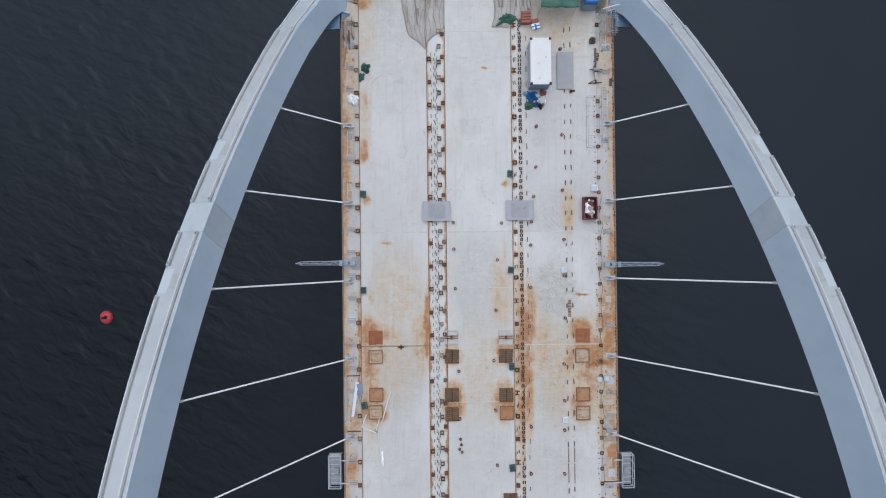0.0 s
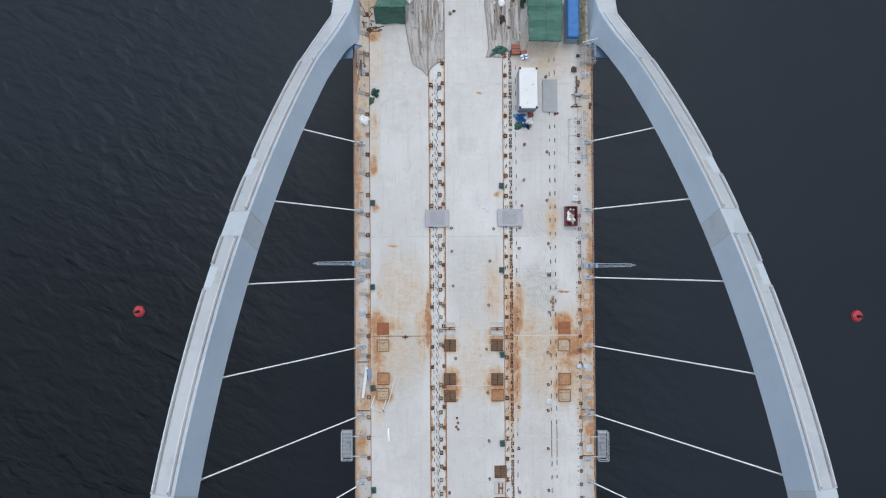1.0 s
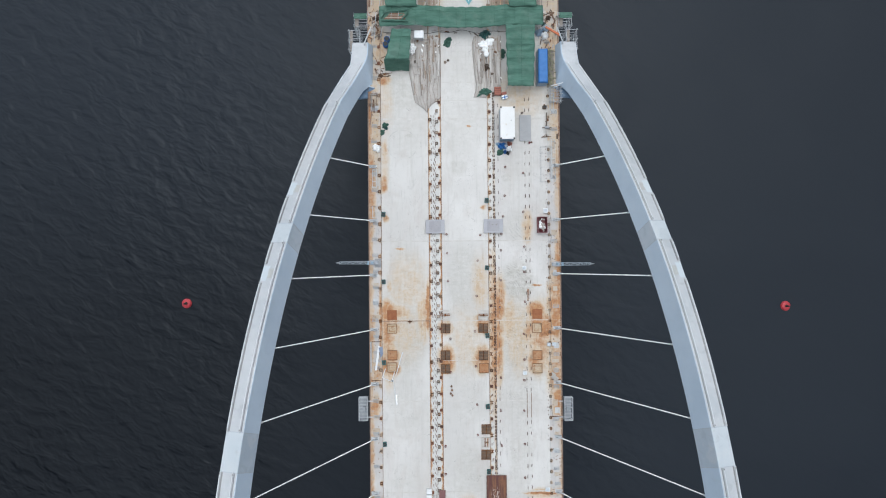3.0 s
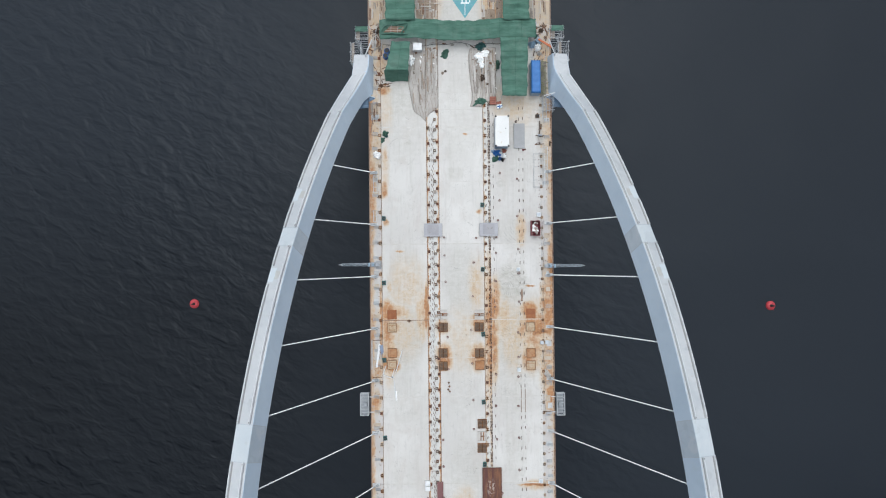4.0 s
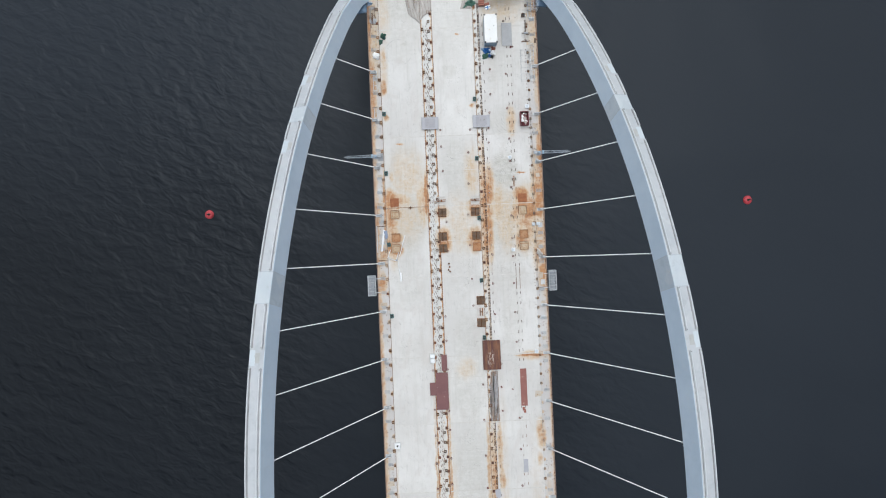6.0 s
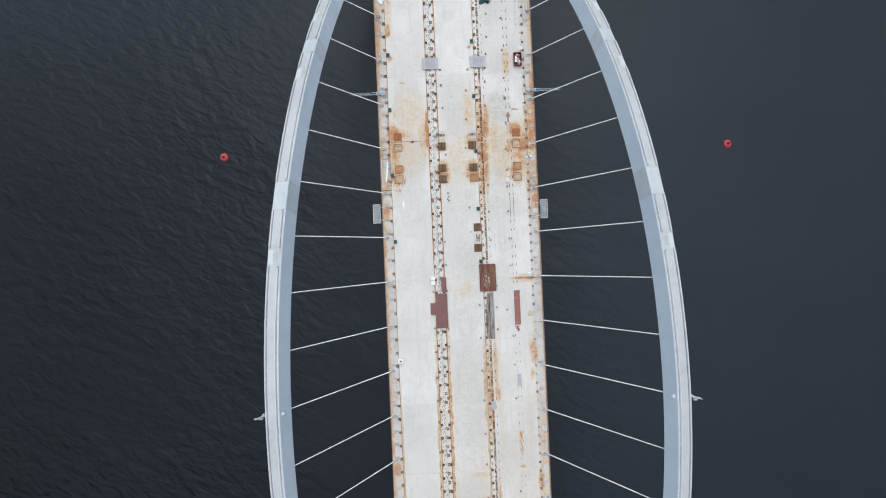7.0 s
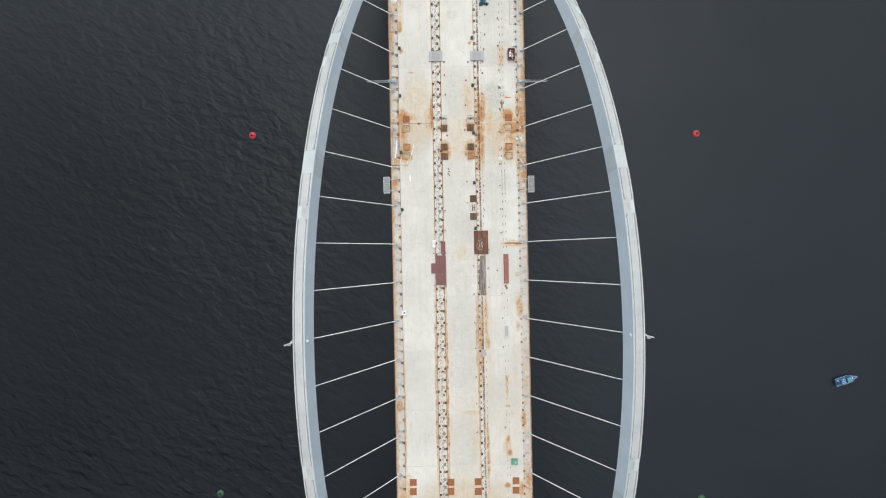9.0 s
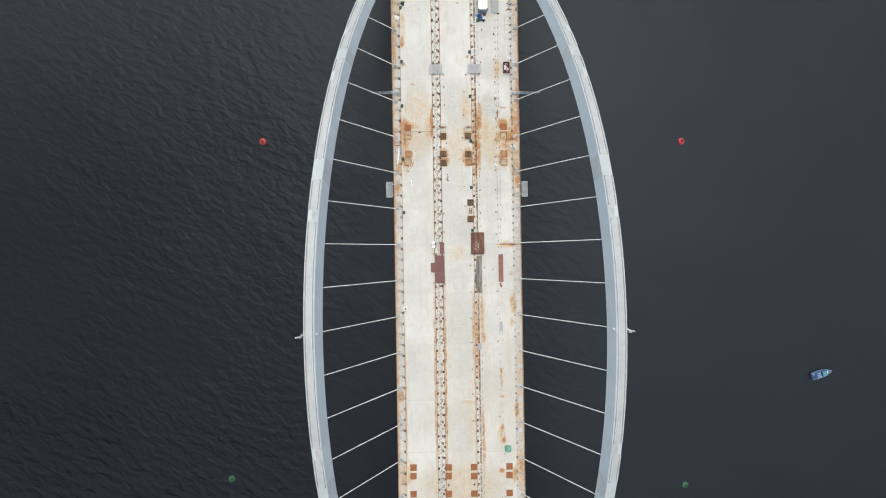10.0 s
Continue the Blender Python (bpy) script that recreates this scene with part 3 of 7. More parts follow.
def sea_water():
    m = Nodes("dark_sea_water", 0.9)
    turn = m.n.new("ShaderNodeMapping")
    turn.vector_type = "TEXTURE"
    turn.inputs["Rotation"].default_value = (0, 0, radians(-29))
    turn.inputs["Scale"].default_value = (1.7, 1.0, 1.0)
    m.l.new(m.where, turn.inputs["Vector"])
    swell = m.noise(0.05, 2, 0.5, at=turn.outputs[0], warp=0.3)
    chop = m.noise(0.50, 1.9, 0.48, at=turn.outputs[0], warp=0.4)
    rip = m.noise(0.95, 3, 0.5, at=turn.outputs[0])
    # gusts: some water is rougher than the rest
    sep = m.n.new("ShaderNodeSeparateXYZ")
    m.l.new(m.where, sep.inputs[0])
    lee = m.math("MAXIMUM", m.ramp(sep.outputs[0], -62.0, -8.0, 1.1, 0.14), m.math("MULTIPLY", m.ramp(m.math("ABSOLUTE", m.math("SUBTRACT", sep.outputs[0], 20.0)), 26.0, 8.0), 0.5))
    gust = m.math("MULTIPLY", lee, m.ramp(m.noise(0.012, 2, 0.5), 0.35, 0.65, 0.6, 1.15))
    h = m.math("ADD", m.math("MULTIPLY", swell, 0.7), m.math("MULTIPLY", gust, m.math("ADD", m.math("MULTIPLY", chop, 0.40), m.math("MULTIPLY", rip, 0.10))))
    m.bump(h, 0.9, 1.0)
    # uneven sky reflection painted into the water colour: darker south-west, paler elsewhere
    sky_tone = m.math("MAXIMUM", m.ramp(sep.outputs[1], -12.0, 58.0), m.ramp(sep.outputs[0], -45.0, -2.0))
    sky_tone = m.math("ADD", m.math("MULTIPLY", sky_tone, 0.8), m.math("MULTIPLY", m.ramp(m.noise(0.009, 3, 0.5), 0.35, 0.65), 0.2))
    col = m.mix(sky_tone, (0.0004, 0.0011, 0.0027), (0.0118, 0.0154, 0.0214))
    m.bsdf.inputs["IOR"].default_value = 1.33
    m.bsdf.inputs["Specular Tint"].default_value = (0.605, 0.65, 0.70, 1.0)
    return m.done(col, 0.30)


M_SEA = sea_water()


# ---------------------------------------------------------------- building tools
class Solid:
    """Collects the vertices and faces of one mesh."""

    def __init__(self):
        self.v, self.f, self.m = [], [], Matrix.Identity(4)

    def put(self, verts, faces):
        k = len(self.v)
        self.v += [tuple(self.m @ Vector(p)) for p in verts]
        self.f += [tuple(k + i for i in q) for q in faces]
        return self

    def box(self, x0, x1, y0, y1, z0, z1, c=0.0):
        """A box; c: the chamfer of its upper and upright edges."""
        if not c:
            p = [(x, y, z) for z in (z0, z1) for x, y in ((x0, y0), (x1, y0), (x1, y1), (x0, y1))]
            return self.put(p, [(3, 2, 1, 0), (4, 5, 6, 7)] + [(i, (i + 1) % 4, 4 + (i + 1) % 4, 4 + i) for i in range(4)])
        def ring(e, z):
            return [(x0 + c, y0 + e, z), (x1 - c, y0 + e, z), (x1 - e, y0 + c, z), (x1 - e, y1 - c, z),
                    (x1 - c, y1 - e, z), (x0 + c, y1 - e, z), (x0 + e, y1 - c, z), (x0 + e, y0 + c, z)]
        top = [(x0 + c, y0 + c, z1), (x1 - c, y0 + c, z1), (x1 - c, y1 - c, z1), (x0 + c, y1 - c, z1)]
        p = ring(0, z0) + ring(0, z1 - c) + top
        f = [tuple(range(7, -1, -1))] + [(i, (i + 1) % 8, 8 + (i + 1) % 8, 8 + i) for i in range(8)]
        f += [(16, 17, 18, 19), (8, 9, 17, 16), (9, 10, 17), (10, 11, 18, 17), (11, 12, 18), (12, 13, 19, 18), (13, 14, 19), (14, 15, 16, 19), (15, 8, 16)]
        return self.put(p, f)

    def prism(self, poly, z0, z1):
        n = len(poly)
        p = [(x, y, z) for z in (z0, z1) for x, y in poly]
        return self.put(p, [tuple(range(n - 1, -1, -1)), tuple(range(n, 2 * n))] + [(i, (i + 1) % n, n + (i + 1) % n, n + i) for i in range(n)])

    def loft(self, rings, closed=True):
        n = len(rings[0])
        p = [q for r in rings for q in r]
        f = [(a * n + i, a * n + (i + 1) % n, (a + 1) * n + (i + 1) % n, (a + 1) * n + i) for a in range(len(rings) - 1) for i in range(n)]
        if closed:
            f += [tuple(range(n - 1, -1, -1)), tuple(range((len(rings) - 1) * n, len(rings) * n))]
        return self.put(p, f)

    def bar(self, a, b, w, h=None):
        """A square bar from a to b."""
        a, b, h = Vector(a), Vector(b), h or w
        d = (b - a).normalized()
        s = d.cross(Vector((0, 0, 1)) if abs(d.z) < 0.95 else Vector((0, 1, 0))).normalized() * (w / 2)
        u = s.cross(d).normalized() * (h / 2)
        return self.loft([[p + s + u, p - s + u, p - s - u, p + s - u] for p in (a, b)])

    def tube(self, a, b, r, n=8, r2=None):
        a, b = Vector(a), Vector(b)
        d = (b - a).normalized()
        s = d.cross(Vector((0, 0, 1)) if abs(d.z) < 0.95 else Vector((0, 1, 0))).normalized()
        u = s.cross(d)
        ring = [s * math.cos(2 * math.pi * i / n) + u * math.sin(2 * math.pi * i / n) for i in range(n)]
        return self.loft([[a + q * r for q in ring], [b + q * (r if r2 is None else r2) for q in ring]])

    def turned(self, x, y, profile, n=16):
        """A turned body from rows of radius and height."""
        return self.loft([[(x + r * math.cos(2 * math.pi * i / n), y + r * math.sin(2 * math.pi * i / n), z) for i in range(n)] for r, z in profile])

    def pipe_ring(self, x, y, z0, z1, r, t, n=12):
        prof = [(r, z0), (r, z1), (r - t, z1), (r - t, z0)]
        p = [(x + q * math.cos(2 * math.pi * i / n), y + q * math.sin(2 * math.pi * i / n), z) for i in range(n) for q, z in prof]
        return self.put(p, [(4 * i + j, 4 * ((i + 1) % n) + j, 4 * ((i + 1) % n) + (j + 1) % 4, 4 * i + (j + 1) % 4) for i in range(n) for j in range(4)])

    def sheet(self, fn, nu, nv, thick=0.04):
        """A cloth or plate over fn(u, v), with an underside."""
        top = [Vector(fn(i / nu, j / nv)) for i in range(nu + 1) for j in range(nv + 1)]
        k, w = len(top), nv + 1
        p = top + [q - Vector((0, 0, thick)) for q in top]
        f = []
        for i in range(nu):
            for j in range(nv):
                a, b, c, d = i * w + j, (i + 1) * w + j, (i + 1) * w + j + 1, i * w + j + 1
                f += [(a, b, c, d), (k + d, k + c, k + b, k + a)]
        rim = [i * w for i in range(nu + 1)] + [nu * w + j for j in range(1, w)] + [i * w + nv for i in range(nu - 1, -1, -1)] + [j for j in range(nv - 1, 0, -1)]
        f += [(rim[i], k + rim[i], k + rim[(i + 1) % len(rim)], rim[(i + 1) % len(rim)]) for i in range(len(rim))]
        return self.put([tuple(q) for q in p], f)

    def lump(self, x, y, z, rx, ry, rz, seed, n=10, rough=0.75):
        """A sagging bag or bundle that lies on height z."""
        rings = []
        for a in range(6):
            h = a / 5
            r = math.sqrt(max(0.02, 1 - (h * 0.98) ** 2.2))
            rings.append([(x + rx * r * (1 + rough * noise.noise((math.cos(q) * 1.8 + seed, math.sin(q) * 1.8, h * 3))) * math.cos(q),
                           y + ry * r * (1 + rough * noise.noise((math.cos(q) * 1.8 + seed + 9, math.sin(q) * 1.8, h * 3))) * math.sin(q),
                           z + rz * h * (1 + 0.5 * noise.noise((math.cos(q) + seed, math.sin(q), 5)))) for q in [2 * math.pi * i / n for i in range(n)]])
        return self.loft(rings)

    def mesh(self, name, material, smooth=False):
        me = bpy.data.meshes.new(name)
        me.from_pydata(self.v, [], self.f)
        me.materials.append(material)
        bm = bmesh.new()
        bm.from_mesh(me)
        bmesh.ops.recalc_face_normals(bm, faces=bm.faces)
        bm.to_mesh(me)
        bm.free()
        if smooth:
            for p in me.polygons:
                p.use_smooth = True
        return me


def crumple(w, l, h, seed, n=18):
    """A crumpled heap of cloth or plastic film, w by l and up to h high."""
    def at(u, v):
        x, y = 2 * u - 1, 2 * v - 1
        r, a = max(abs(x), abs(y)), math.atan2(y, x)
        q = (0.72 + 0.34 * noise.noise((math.cos(a) * 1.6 + seed, math.sin(a) * 1.6, 0.3)) + 0.14 * noise.noise((math.cos(a) * 4 + seed, math.sin(a) * 4, 2.0)))
        f = noise.noise((x * 1.7 + seed, y * 1.7, 1.0))
        ridge = (1 - abs(noise.noise((x * 2.6 + seed, y * 2.6, 4.0)) * 2.2)) * 0.5 + (1 - abs(noise.noise((x * 5.5, y * 5.5 + seed, 7.0)) * 2.0)) * 0.25
        z = h * max(0.06, (1 - r ** 3) * (0.35 + 0.5 * f + 0.6 * ridge))
        c = math.hypot(x, y) or 1.0
        return (w / 2 * r * x / c * q * 1.2, l / 2 * r * y / c * q * 1.2, z + 0.03)
    return Solid().sheet(at, n, n, 0.03)


def part(name, body, material, parent, label="", smooth=False, at=None):
    """One mesh object under a thing or part. body: a Solid, or a mesh that is shared."""
    ob = new(name, body.mesh(name, material, smooth) if isinstance(body, Solid) else body)
    ob.parent = parent
    if at is not None:
        ob.matrix_basis = at
    return tagged(ob, label)


def thing(name, at, label, category, group="", kind=""):
    """An Empty at the base of a thing that has parts."""
    ob = new(name)
    ob.empty_display_size = 0.2
    ob.matrix_basis = at if isinstance(at, Matrix) else pose(*at)
    return tagged(ob, label, category, group, kind)


def solo(name, body, material, at, label, category, group="", kind="", smooth=False):
    """A thing of one mesh."""
    ob = new(name, body.mesh(name, material, smooth) if isinstance(body, Solid) else body)
    ob.matrix_basis = at if isinstance(at, Matrix) else pose(*at)
    return tagged(ob, label, category, group, kind)


rnd = random.Random(7)

# ---------------------------------------------------------------- the plan
WEST, EAST = -15.05, 14.8          # the deck's edges
MID = -44.12                       # the middle of the arches, along the bridge
SEA = -21.4
FAR_N, FAR_S = 120.0, -208.0
# the arches' inner lower edge: x = ARCH_X + LEAN * z, z = APEX - BOW u2 - BOW4 u4
ARCH_X, ARCH_LEAN, APEX, BOW, BOW4 = 16.01, 0.369, 30.23, 0.00414, 1.031e-7
ARCH_H, ARCH_W = 3.10, 2.28
HANGER_Y = [14.728 - 8.408 * (k - 2) for k in range(1, 18)]

# ---------------------------------------------------------------- water and girder
body = Solid()
body.put([(-4500, -4500, 0), (4500, -4500, 0), (4500, 4500, 0), (-4500, 4500, 0)], [(0, 1, 2, 3)])
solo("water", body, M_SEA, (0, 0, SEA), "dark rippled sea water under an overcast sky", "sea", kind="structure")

deck = thing("bridge_deck", (0, 0, 0), "white painted steel bridge deck stained with rust", "bridge deck", kind="structure")
body = Solid()
sect = [(WEST, -0.04), (WEST, -0.62), (-9.2, -3.3), (9.0, -3.3), (EAST, -0.62), (EAST, -0.04)]
body.loft([[(x, y, z) for x, z in sect] for y in (FAR_S, -130.0, 42.0, FAR_N)])
part("girder", body, M_GIRDER, deck, "grey steel box girder")
for y in (108.0, 40.5, 2 * MID - 40.5, -196.0):
    pier = thing("bridge_pier", (0, y, SEA - 3), "plain grey concrete pier standing in the sea", "pier", "piers under the bridge", "structure")
    body = Solid().prism([(-9, -1.6), (9, -1.6), (10, 0), (9, 1.6), (-9, 1.6), (-10, 0)], 0, 19.2)
    part("shaft", body, M_GREY, pier)
    part("cap", Solid().box(-10.5, 10.5, -2.2, 2.2, 19.2, 21.05, 0.2), M_GREY, pier)

# plates of the deck, strip by strip between the transverse welds
SEAMS = [FAR_N, 80.0, 47.3, 30.5, 11.5, -0.85, -13.3, -27.3, -39.0, -50.9, -63.9, -76.2, -88.3, -110.0, -150.0, FAR_S]
STRIPS = [("edge_plate", WEST, -13.08, M_STRIP), ("deck_plate", -13.05, -5.70, M_DECK), ("median_plate", -5.67, -3.73, M_MEDIAN),
          ("deck_plate", -3.70, 3.52, M_DECK), ("strip_plate", 3.55, 4.65, M_MEDIAN), ("deck_plate", 4.68, 12.85, M_DECK), ("edge_plate", 12.88, EAST, M_STRIP)]
for name, x0, x1, material in STRIPS:
    for y1, y0 in zip(SEAMS, SEAMS[1:]):
        body = Solid().box(x0, x1, y0 + 0.012, y1 - 0.012, -0.036, 0.0 if name == "deck_plate" else 0.008)
        part(name, body, M_DIRTY if y0 > 47 and name != "median_plate" and abs(x0 + 3.7) > 0.1 else material, deck)
for y in SEAMS[2:13]:
    for x0, x1 in ((-13.0, -5.75), (-3.65, 3.45), (4.75, 12.8)):
        rusted = y == -0.85 and x0 < -10
        bold = 0.045 if y == -0.85 else 0.13 if y in (30.5, -63.9) and x0 > -10 or y == 30.5 else 0.08
        part("weld_seam", Solid().box(x0, x1, y - (0.05 if rusted else bold), y + (0.05 if rusted else bold), 0.0, 0.012), M_LINE if rusted else M_SEAM, deck)
# faint cross welds in the middle lane
for y in (45.0, 42.0, 39.1, 36.2, 33.4, 21.6, 5.4, -7.0, -19.0, -31.0, -44.0, -57.6, -70.2):
    part("weld_seam", Solid().box(-3.65, 3.45, y - 0.035, y + 0.035, 0.0, 0.008), M_SEAM, deck)
# low rusty upstands that border the strips
for x, w, h in ((-13.06, 0.08, 0.08), (-5.68, 0.075, 0.06), (-3.71, 0.075, 0.06), (3.53, 0.07, 0.10), (EAST - 0.09, 0.16, 0.10), (WEST + 0.08, 0.16, 0.10)):
    for y1, y0 in zip(SEAMS, SEAMS[1:]):
        part("upstand", Solid().box(x - w / 2, x + w / 2, y0 + 0.03, y1 - 0.03, 0.0, h), M_UPSTAND if x in (-5.68, -3.71) else M_LINE, deck, "rusty steel upstand")

# ---------------------------------------------------------------- arches
def arch_point(y, h, w, side):
    """On the arch's section at y: h up its web, w outwards along its top."""
    n = math.hypot(1, ARCH_LEAN)
    u = y - MID
    z = APEX - BOW * u * u - BOW4 * u ** 4
    x = ARCH_X + ARCH_LEAN * z
    th = (-2 * BOW * u - 4 * BOW4 * u ** 3) * n
    q = math.hypot(1, th)
    return Vector((side * (x + h / q * ARCH_LEAN / n + w / n), y - h * th / q, z + h / q / n - w * ARCH_LEAN / n))


def arch_size(y):
    k = max(0.0, (abs(y - MID) - 50.0) / 25.0)
    return ARCH_H - 0.25 * k, ARCH_W + 0.05 + 0.12 * k


def arch_section(y, side):
    H, W = arch_size(y)
    return [arch_point(y, 0, 0, side), arch_point(y, H - 0.03, 0, side), arch_point(y, H, 0.035, side), arch_point(y, H, W, side), arch_point(y, 0, W, side)]


def steps(a, b, gap=1.6):
    n = max(1, round(abs(b - a) / gap))
    return [a + (b - a) * i / n for i in range(n + 1)]


JOINTS = [(12.0, 9.6), (-11.6, -15.7), (-72.6, -76.6), (-97.9, -100.2)]
RAILS_IN = [(30.0, 12.0), (9.6, -11.6), (-15.7, -21.4), (-23.75, -65.6), (-68.0, -73.4), (-77.0, -97.9), (-100.2, -118.2)]
RAILS_OUT = [(30.0, 17.7), (15.6, 12.0), (9.6, 6.9), (4.7, -11.6), (-15.7, -21.3), (-23.7, -65.6), (-68.0, -73.4), (-77.0, -93.0), (-95.2, -97.9), (-100.2, -103.8), (-106.0, -118.2)]
START, STOP = 30.0, 2 * MID - 30.0


def smooth_rings(rings, cuts=4):
    """A spline through rings of points; the first ring only gives the direction at the second."""
    out = []
    for i in range(1, len(rings) - 1):
        p0, p1, p2, p3 = rings[i - 1], rings[i], rings[i + 1], rings[min(i + 2, len(rings) - 1)]
        for k in range(cuts):
            t = k / cuts
            out.append([0.5 * (2 * b + (c - a) * t + (2 * a - 5 * b + 4 * c - d) * t * t + (3 * b - a - 3 * c + d) * t ** 3) for a, b, c, d in zip(p0, p1, p2, p3)])
    return out + [rings[-1]]


def arch(side):
    a = thing("bridge_arch", (0, 0, 0), "pale blue-grey steel arch rib leaning outwards over the water", "arch", "pair of arches")
    cuts = [START] + [y for j in JOINTS for y in j] + [STOP]
    for i, (p, q) in enumerate(zip(cuts, cuts[1:])):
        ring = [arch_section(y, side) for y in steps(p, q)]
        rib = Solid().loft(ring)
        seg = part("joint_band" if i % 2 else "rib_segment", rib, M_JOINT if i % 2 else M_ARCH, a, "patched joint in the arch" if i % 2 else "")
        # a skin of weathered paint on the upper face
        skin = Solid()
        rows = []
        for y in steps(p, q):
            H, W = arch_size(y)
            rows.append([arch_point(y, H + 0.004, 0.05, side), arch_point(y, H + 0.004, W - 0.02, side), arch_point(y, H - 0.01, W - 0.02, side), arch_point(y, H - 0.01, 0.05, side)])
        part("top_plate", skin.loft(rows), M_JOINT_TOP if i % 2 else M_ARCH_TOP, seg)
    # scorched welds at the ends of the joint bands
    for j in JOINTS:
        for y in j:
            rows = []
            for q in (y - 0.04, y + 0.04):
                H, W = arch_size(q)
                rows.append([arch_point(q, 0.1, -0.012, side), arch_point(q, H - 0.02, -0.012, side), arch_point(q, H + 0.012, 0.03, side), arch_point(q, H + 0.012, W - 0.05, side),
                             arch_point(q, H - 0.05, W - 0.05, side), arch_point(q, 0.1, 0.1, side)])
            part("weld_seam", Solid().loft(rows), M_WELD, a, "brownish weld across the arch")
    for spans, place in ((RAILS_IN, 0.48), (RAILS_OUT, -0.16)):
        for p, q in spans:
            rows = []
            for y in steps(p, q):
                H, W = arch_size(y)
                w = place if place > 0 else W + place
                rows.append([arch_point(y, H, w - 0.05, side), arch_point(y, H + 0.22, w - 0.05, side), arch_point(y, H + 0.22, w + 0.06, side), arch_point(y, H, w + 0.06, side)])
            rail = part("edge_rail", Solid().loft(rows), M_RAIL, a, "pale upstand rail along the arch top")
            # dark strip in the gutter: the rail's shade line painted in, with dirt
            lo, hi = ((w - 0.18, w - 0.055) if place > 0 else (w - 0.26, w - 0.055))
            rows = []
            for y in steps(p - 0.05, q + 0.05):
                H = arch_size(y)[0]
                rows.append([arch_point(y, H, lo, side), arch_point(y, H + 0.012, lo, side), arch_point(y, H + 0.012, hi, side), arch_point(y, H, hi, side)])
            part("gutter_dirt", Solid().loft(rows), M_SHADE_GRIME, rail, "grey strip of painted shade and dirt along the rail")
            # a dark drain hole at each end of the rail
            for y in (p - 0.2, q + 0.2):
                H, W = arch_size(y)
                w = (place if place > 0 else W + place)
                hole = Solid().bar(arch_point(y - 0.09, H + 0.22, w, side), arch_point(y + 0.09, H + 0.22, w, side), 0.10, 0.08)
                part("drain_hole", hole, M_SHADE_GRIME, rail)
    # chalky primer where the outer rail is interrupted, with tan dirt washed against it
    for y0, y1 in ((17.5, 15.8), (6.7, 4.9), (-21.5, -23.5), (-65.8, -67.8), (-93.2, -95.0), (-104.0, -105.8)):
        for lo, hi, cut, material, name in ((1.45, 2.32, 0.0, M_PRIMER, "primer_patch"), (0.75, 1.43, 0.35, M_TANDIRT, "dirt_patch")):
            rows = []
            for y in steps(y0 - cut, y1 + cut, 0.25):
                H = arch_size(y)[0]
                e = 0.18 * noise.noise((y * 1.3, lo, side)) + 0.12 * noise.noise((y * 3.1, lo, 4.0))
                rows.append([arch_point(y, H, lo + e, side), arch_point(y, H + 0.010, lo + e, side), arch_point(y, H + 0.010, hi, side), arch_point(y, H, hi, side)])
            part(name, Solid().loft(rows), material, a, "pale primer patch on the arch top" if cut == 0 else "tan dirt on the arch top")
    # the feet bend down on to the deck's edge and end squarely
    for y, sgn in ((START, 1), (STOP, -1)):
        mirror = (lambda v: v) if sgn > 0 else (lambda v: 2 * MID - v)
        bend = [[Vector((side * px, mirror(py), pz)) for px, py, pz in ring] for ring in (
            ((15.95, 34.0, 1.5), (16.80, 35.1, 3.92), (16.90, 35.15, 4.0), (19.20, 35.3, 3.4), (18.5, 33.8, 1.0)),
            ((15.15, 35.2, 0.5), (15.70, 37.4, 2.82), (15.80, 37.45, 2.9), (18.00, 37.6, 2.4), (17.7, 36.0, -0.2)),
            ((14.30, 36.0, 0.02), (15.00, 38.85, 2.42), (15.10, 38.9, 2.5), (17.50, 38.5, 2.0), (17.2, 38.0, -0.8)),
            ((14.20, 38.5, 0.02), (14.72, 40.1, 2.12), (14.82, 40.1, 2.2), (17.30, 40.0, 1.8), (17.0, 40.0, -1.1)),
            ((14.20, 41.9, 0.02), (14.68, 41.9, 1.9), (14.78, 41.9, 2.0), (17.15, 41.9, 1.6), (16.9, 41.9, -1.2)))]
        rings = smooth_rings([arch_section(y - sgn * 2.0, side), arch_section(y, side)] + bend[:3]) + bend[3:]
        foot = part("arch_foot", Solid().loft(rings), M_ARCH, a, "squared foot of the arch beside the deck")
        lift = Vector((0, 0, 0.005))
        part("top_plate", Solid().loft([[r[2].lerp(r[3], 0.03) + lift, r[2].lerp(r[3], 0.98) + lift, r[2].lerp(r[3], 0.98) - lift, r[2].lerp(r[3], 0.03) - lift] for r in rings]), M_ARCH_TOP, foot)
        for f in (0.21, 0.93):
            rows = []
            for ring in rings[:12]:
                c = ring[2].lerp(ring[3], f)
                rows.append([c + Vector((side * dx, 0, dz)) for dx, dz in ((-0.05, -0.05), (-0.05, 0.22), (0.06, 0.22), (0.06, -0.05))])
            part("edge_rail", Solid().loft(rows), M_RAIL, foot, "pale upstand rail along the arch top")
        y += sgn * 5.5
        gusset = [(side * q, y + sgn * w) for q, w in ((16.7, -1.9), (14.95, -1.7), (14.95, -0.8), (13.95, -0.25), (13.95, -0.05), (15.3, 0.3), (15.6, 0.9), (16.4, 0.2))]
        part("tie_bracket", Solid().prism(gusset, -0.25, 0.10), M_GUSSET, a, "bracket that ties the arch to the deck, its shade painted dark blue")
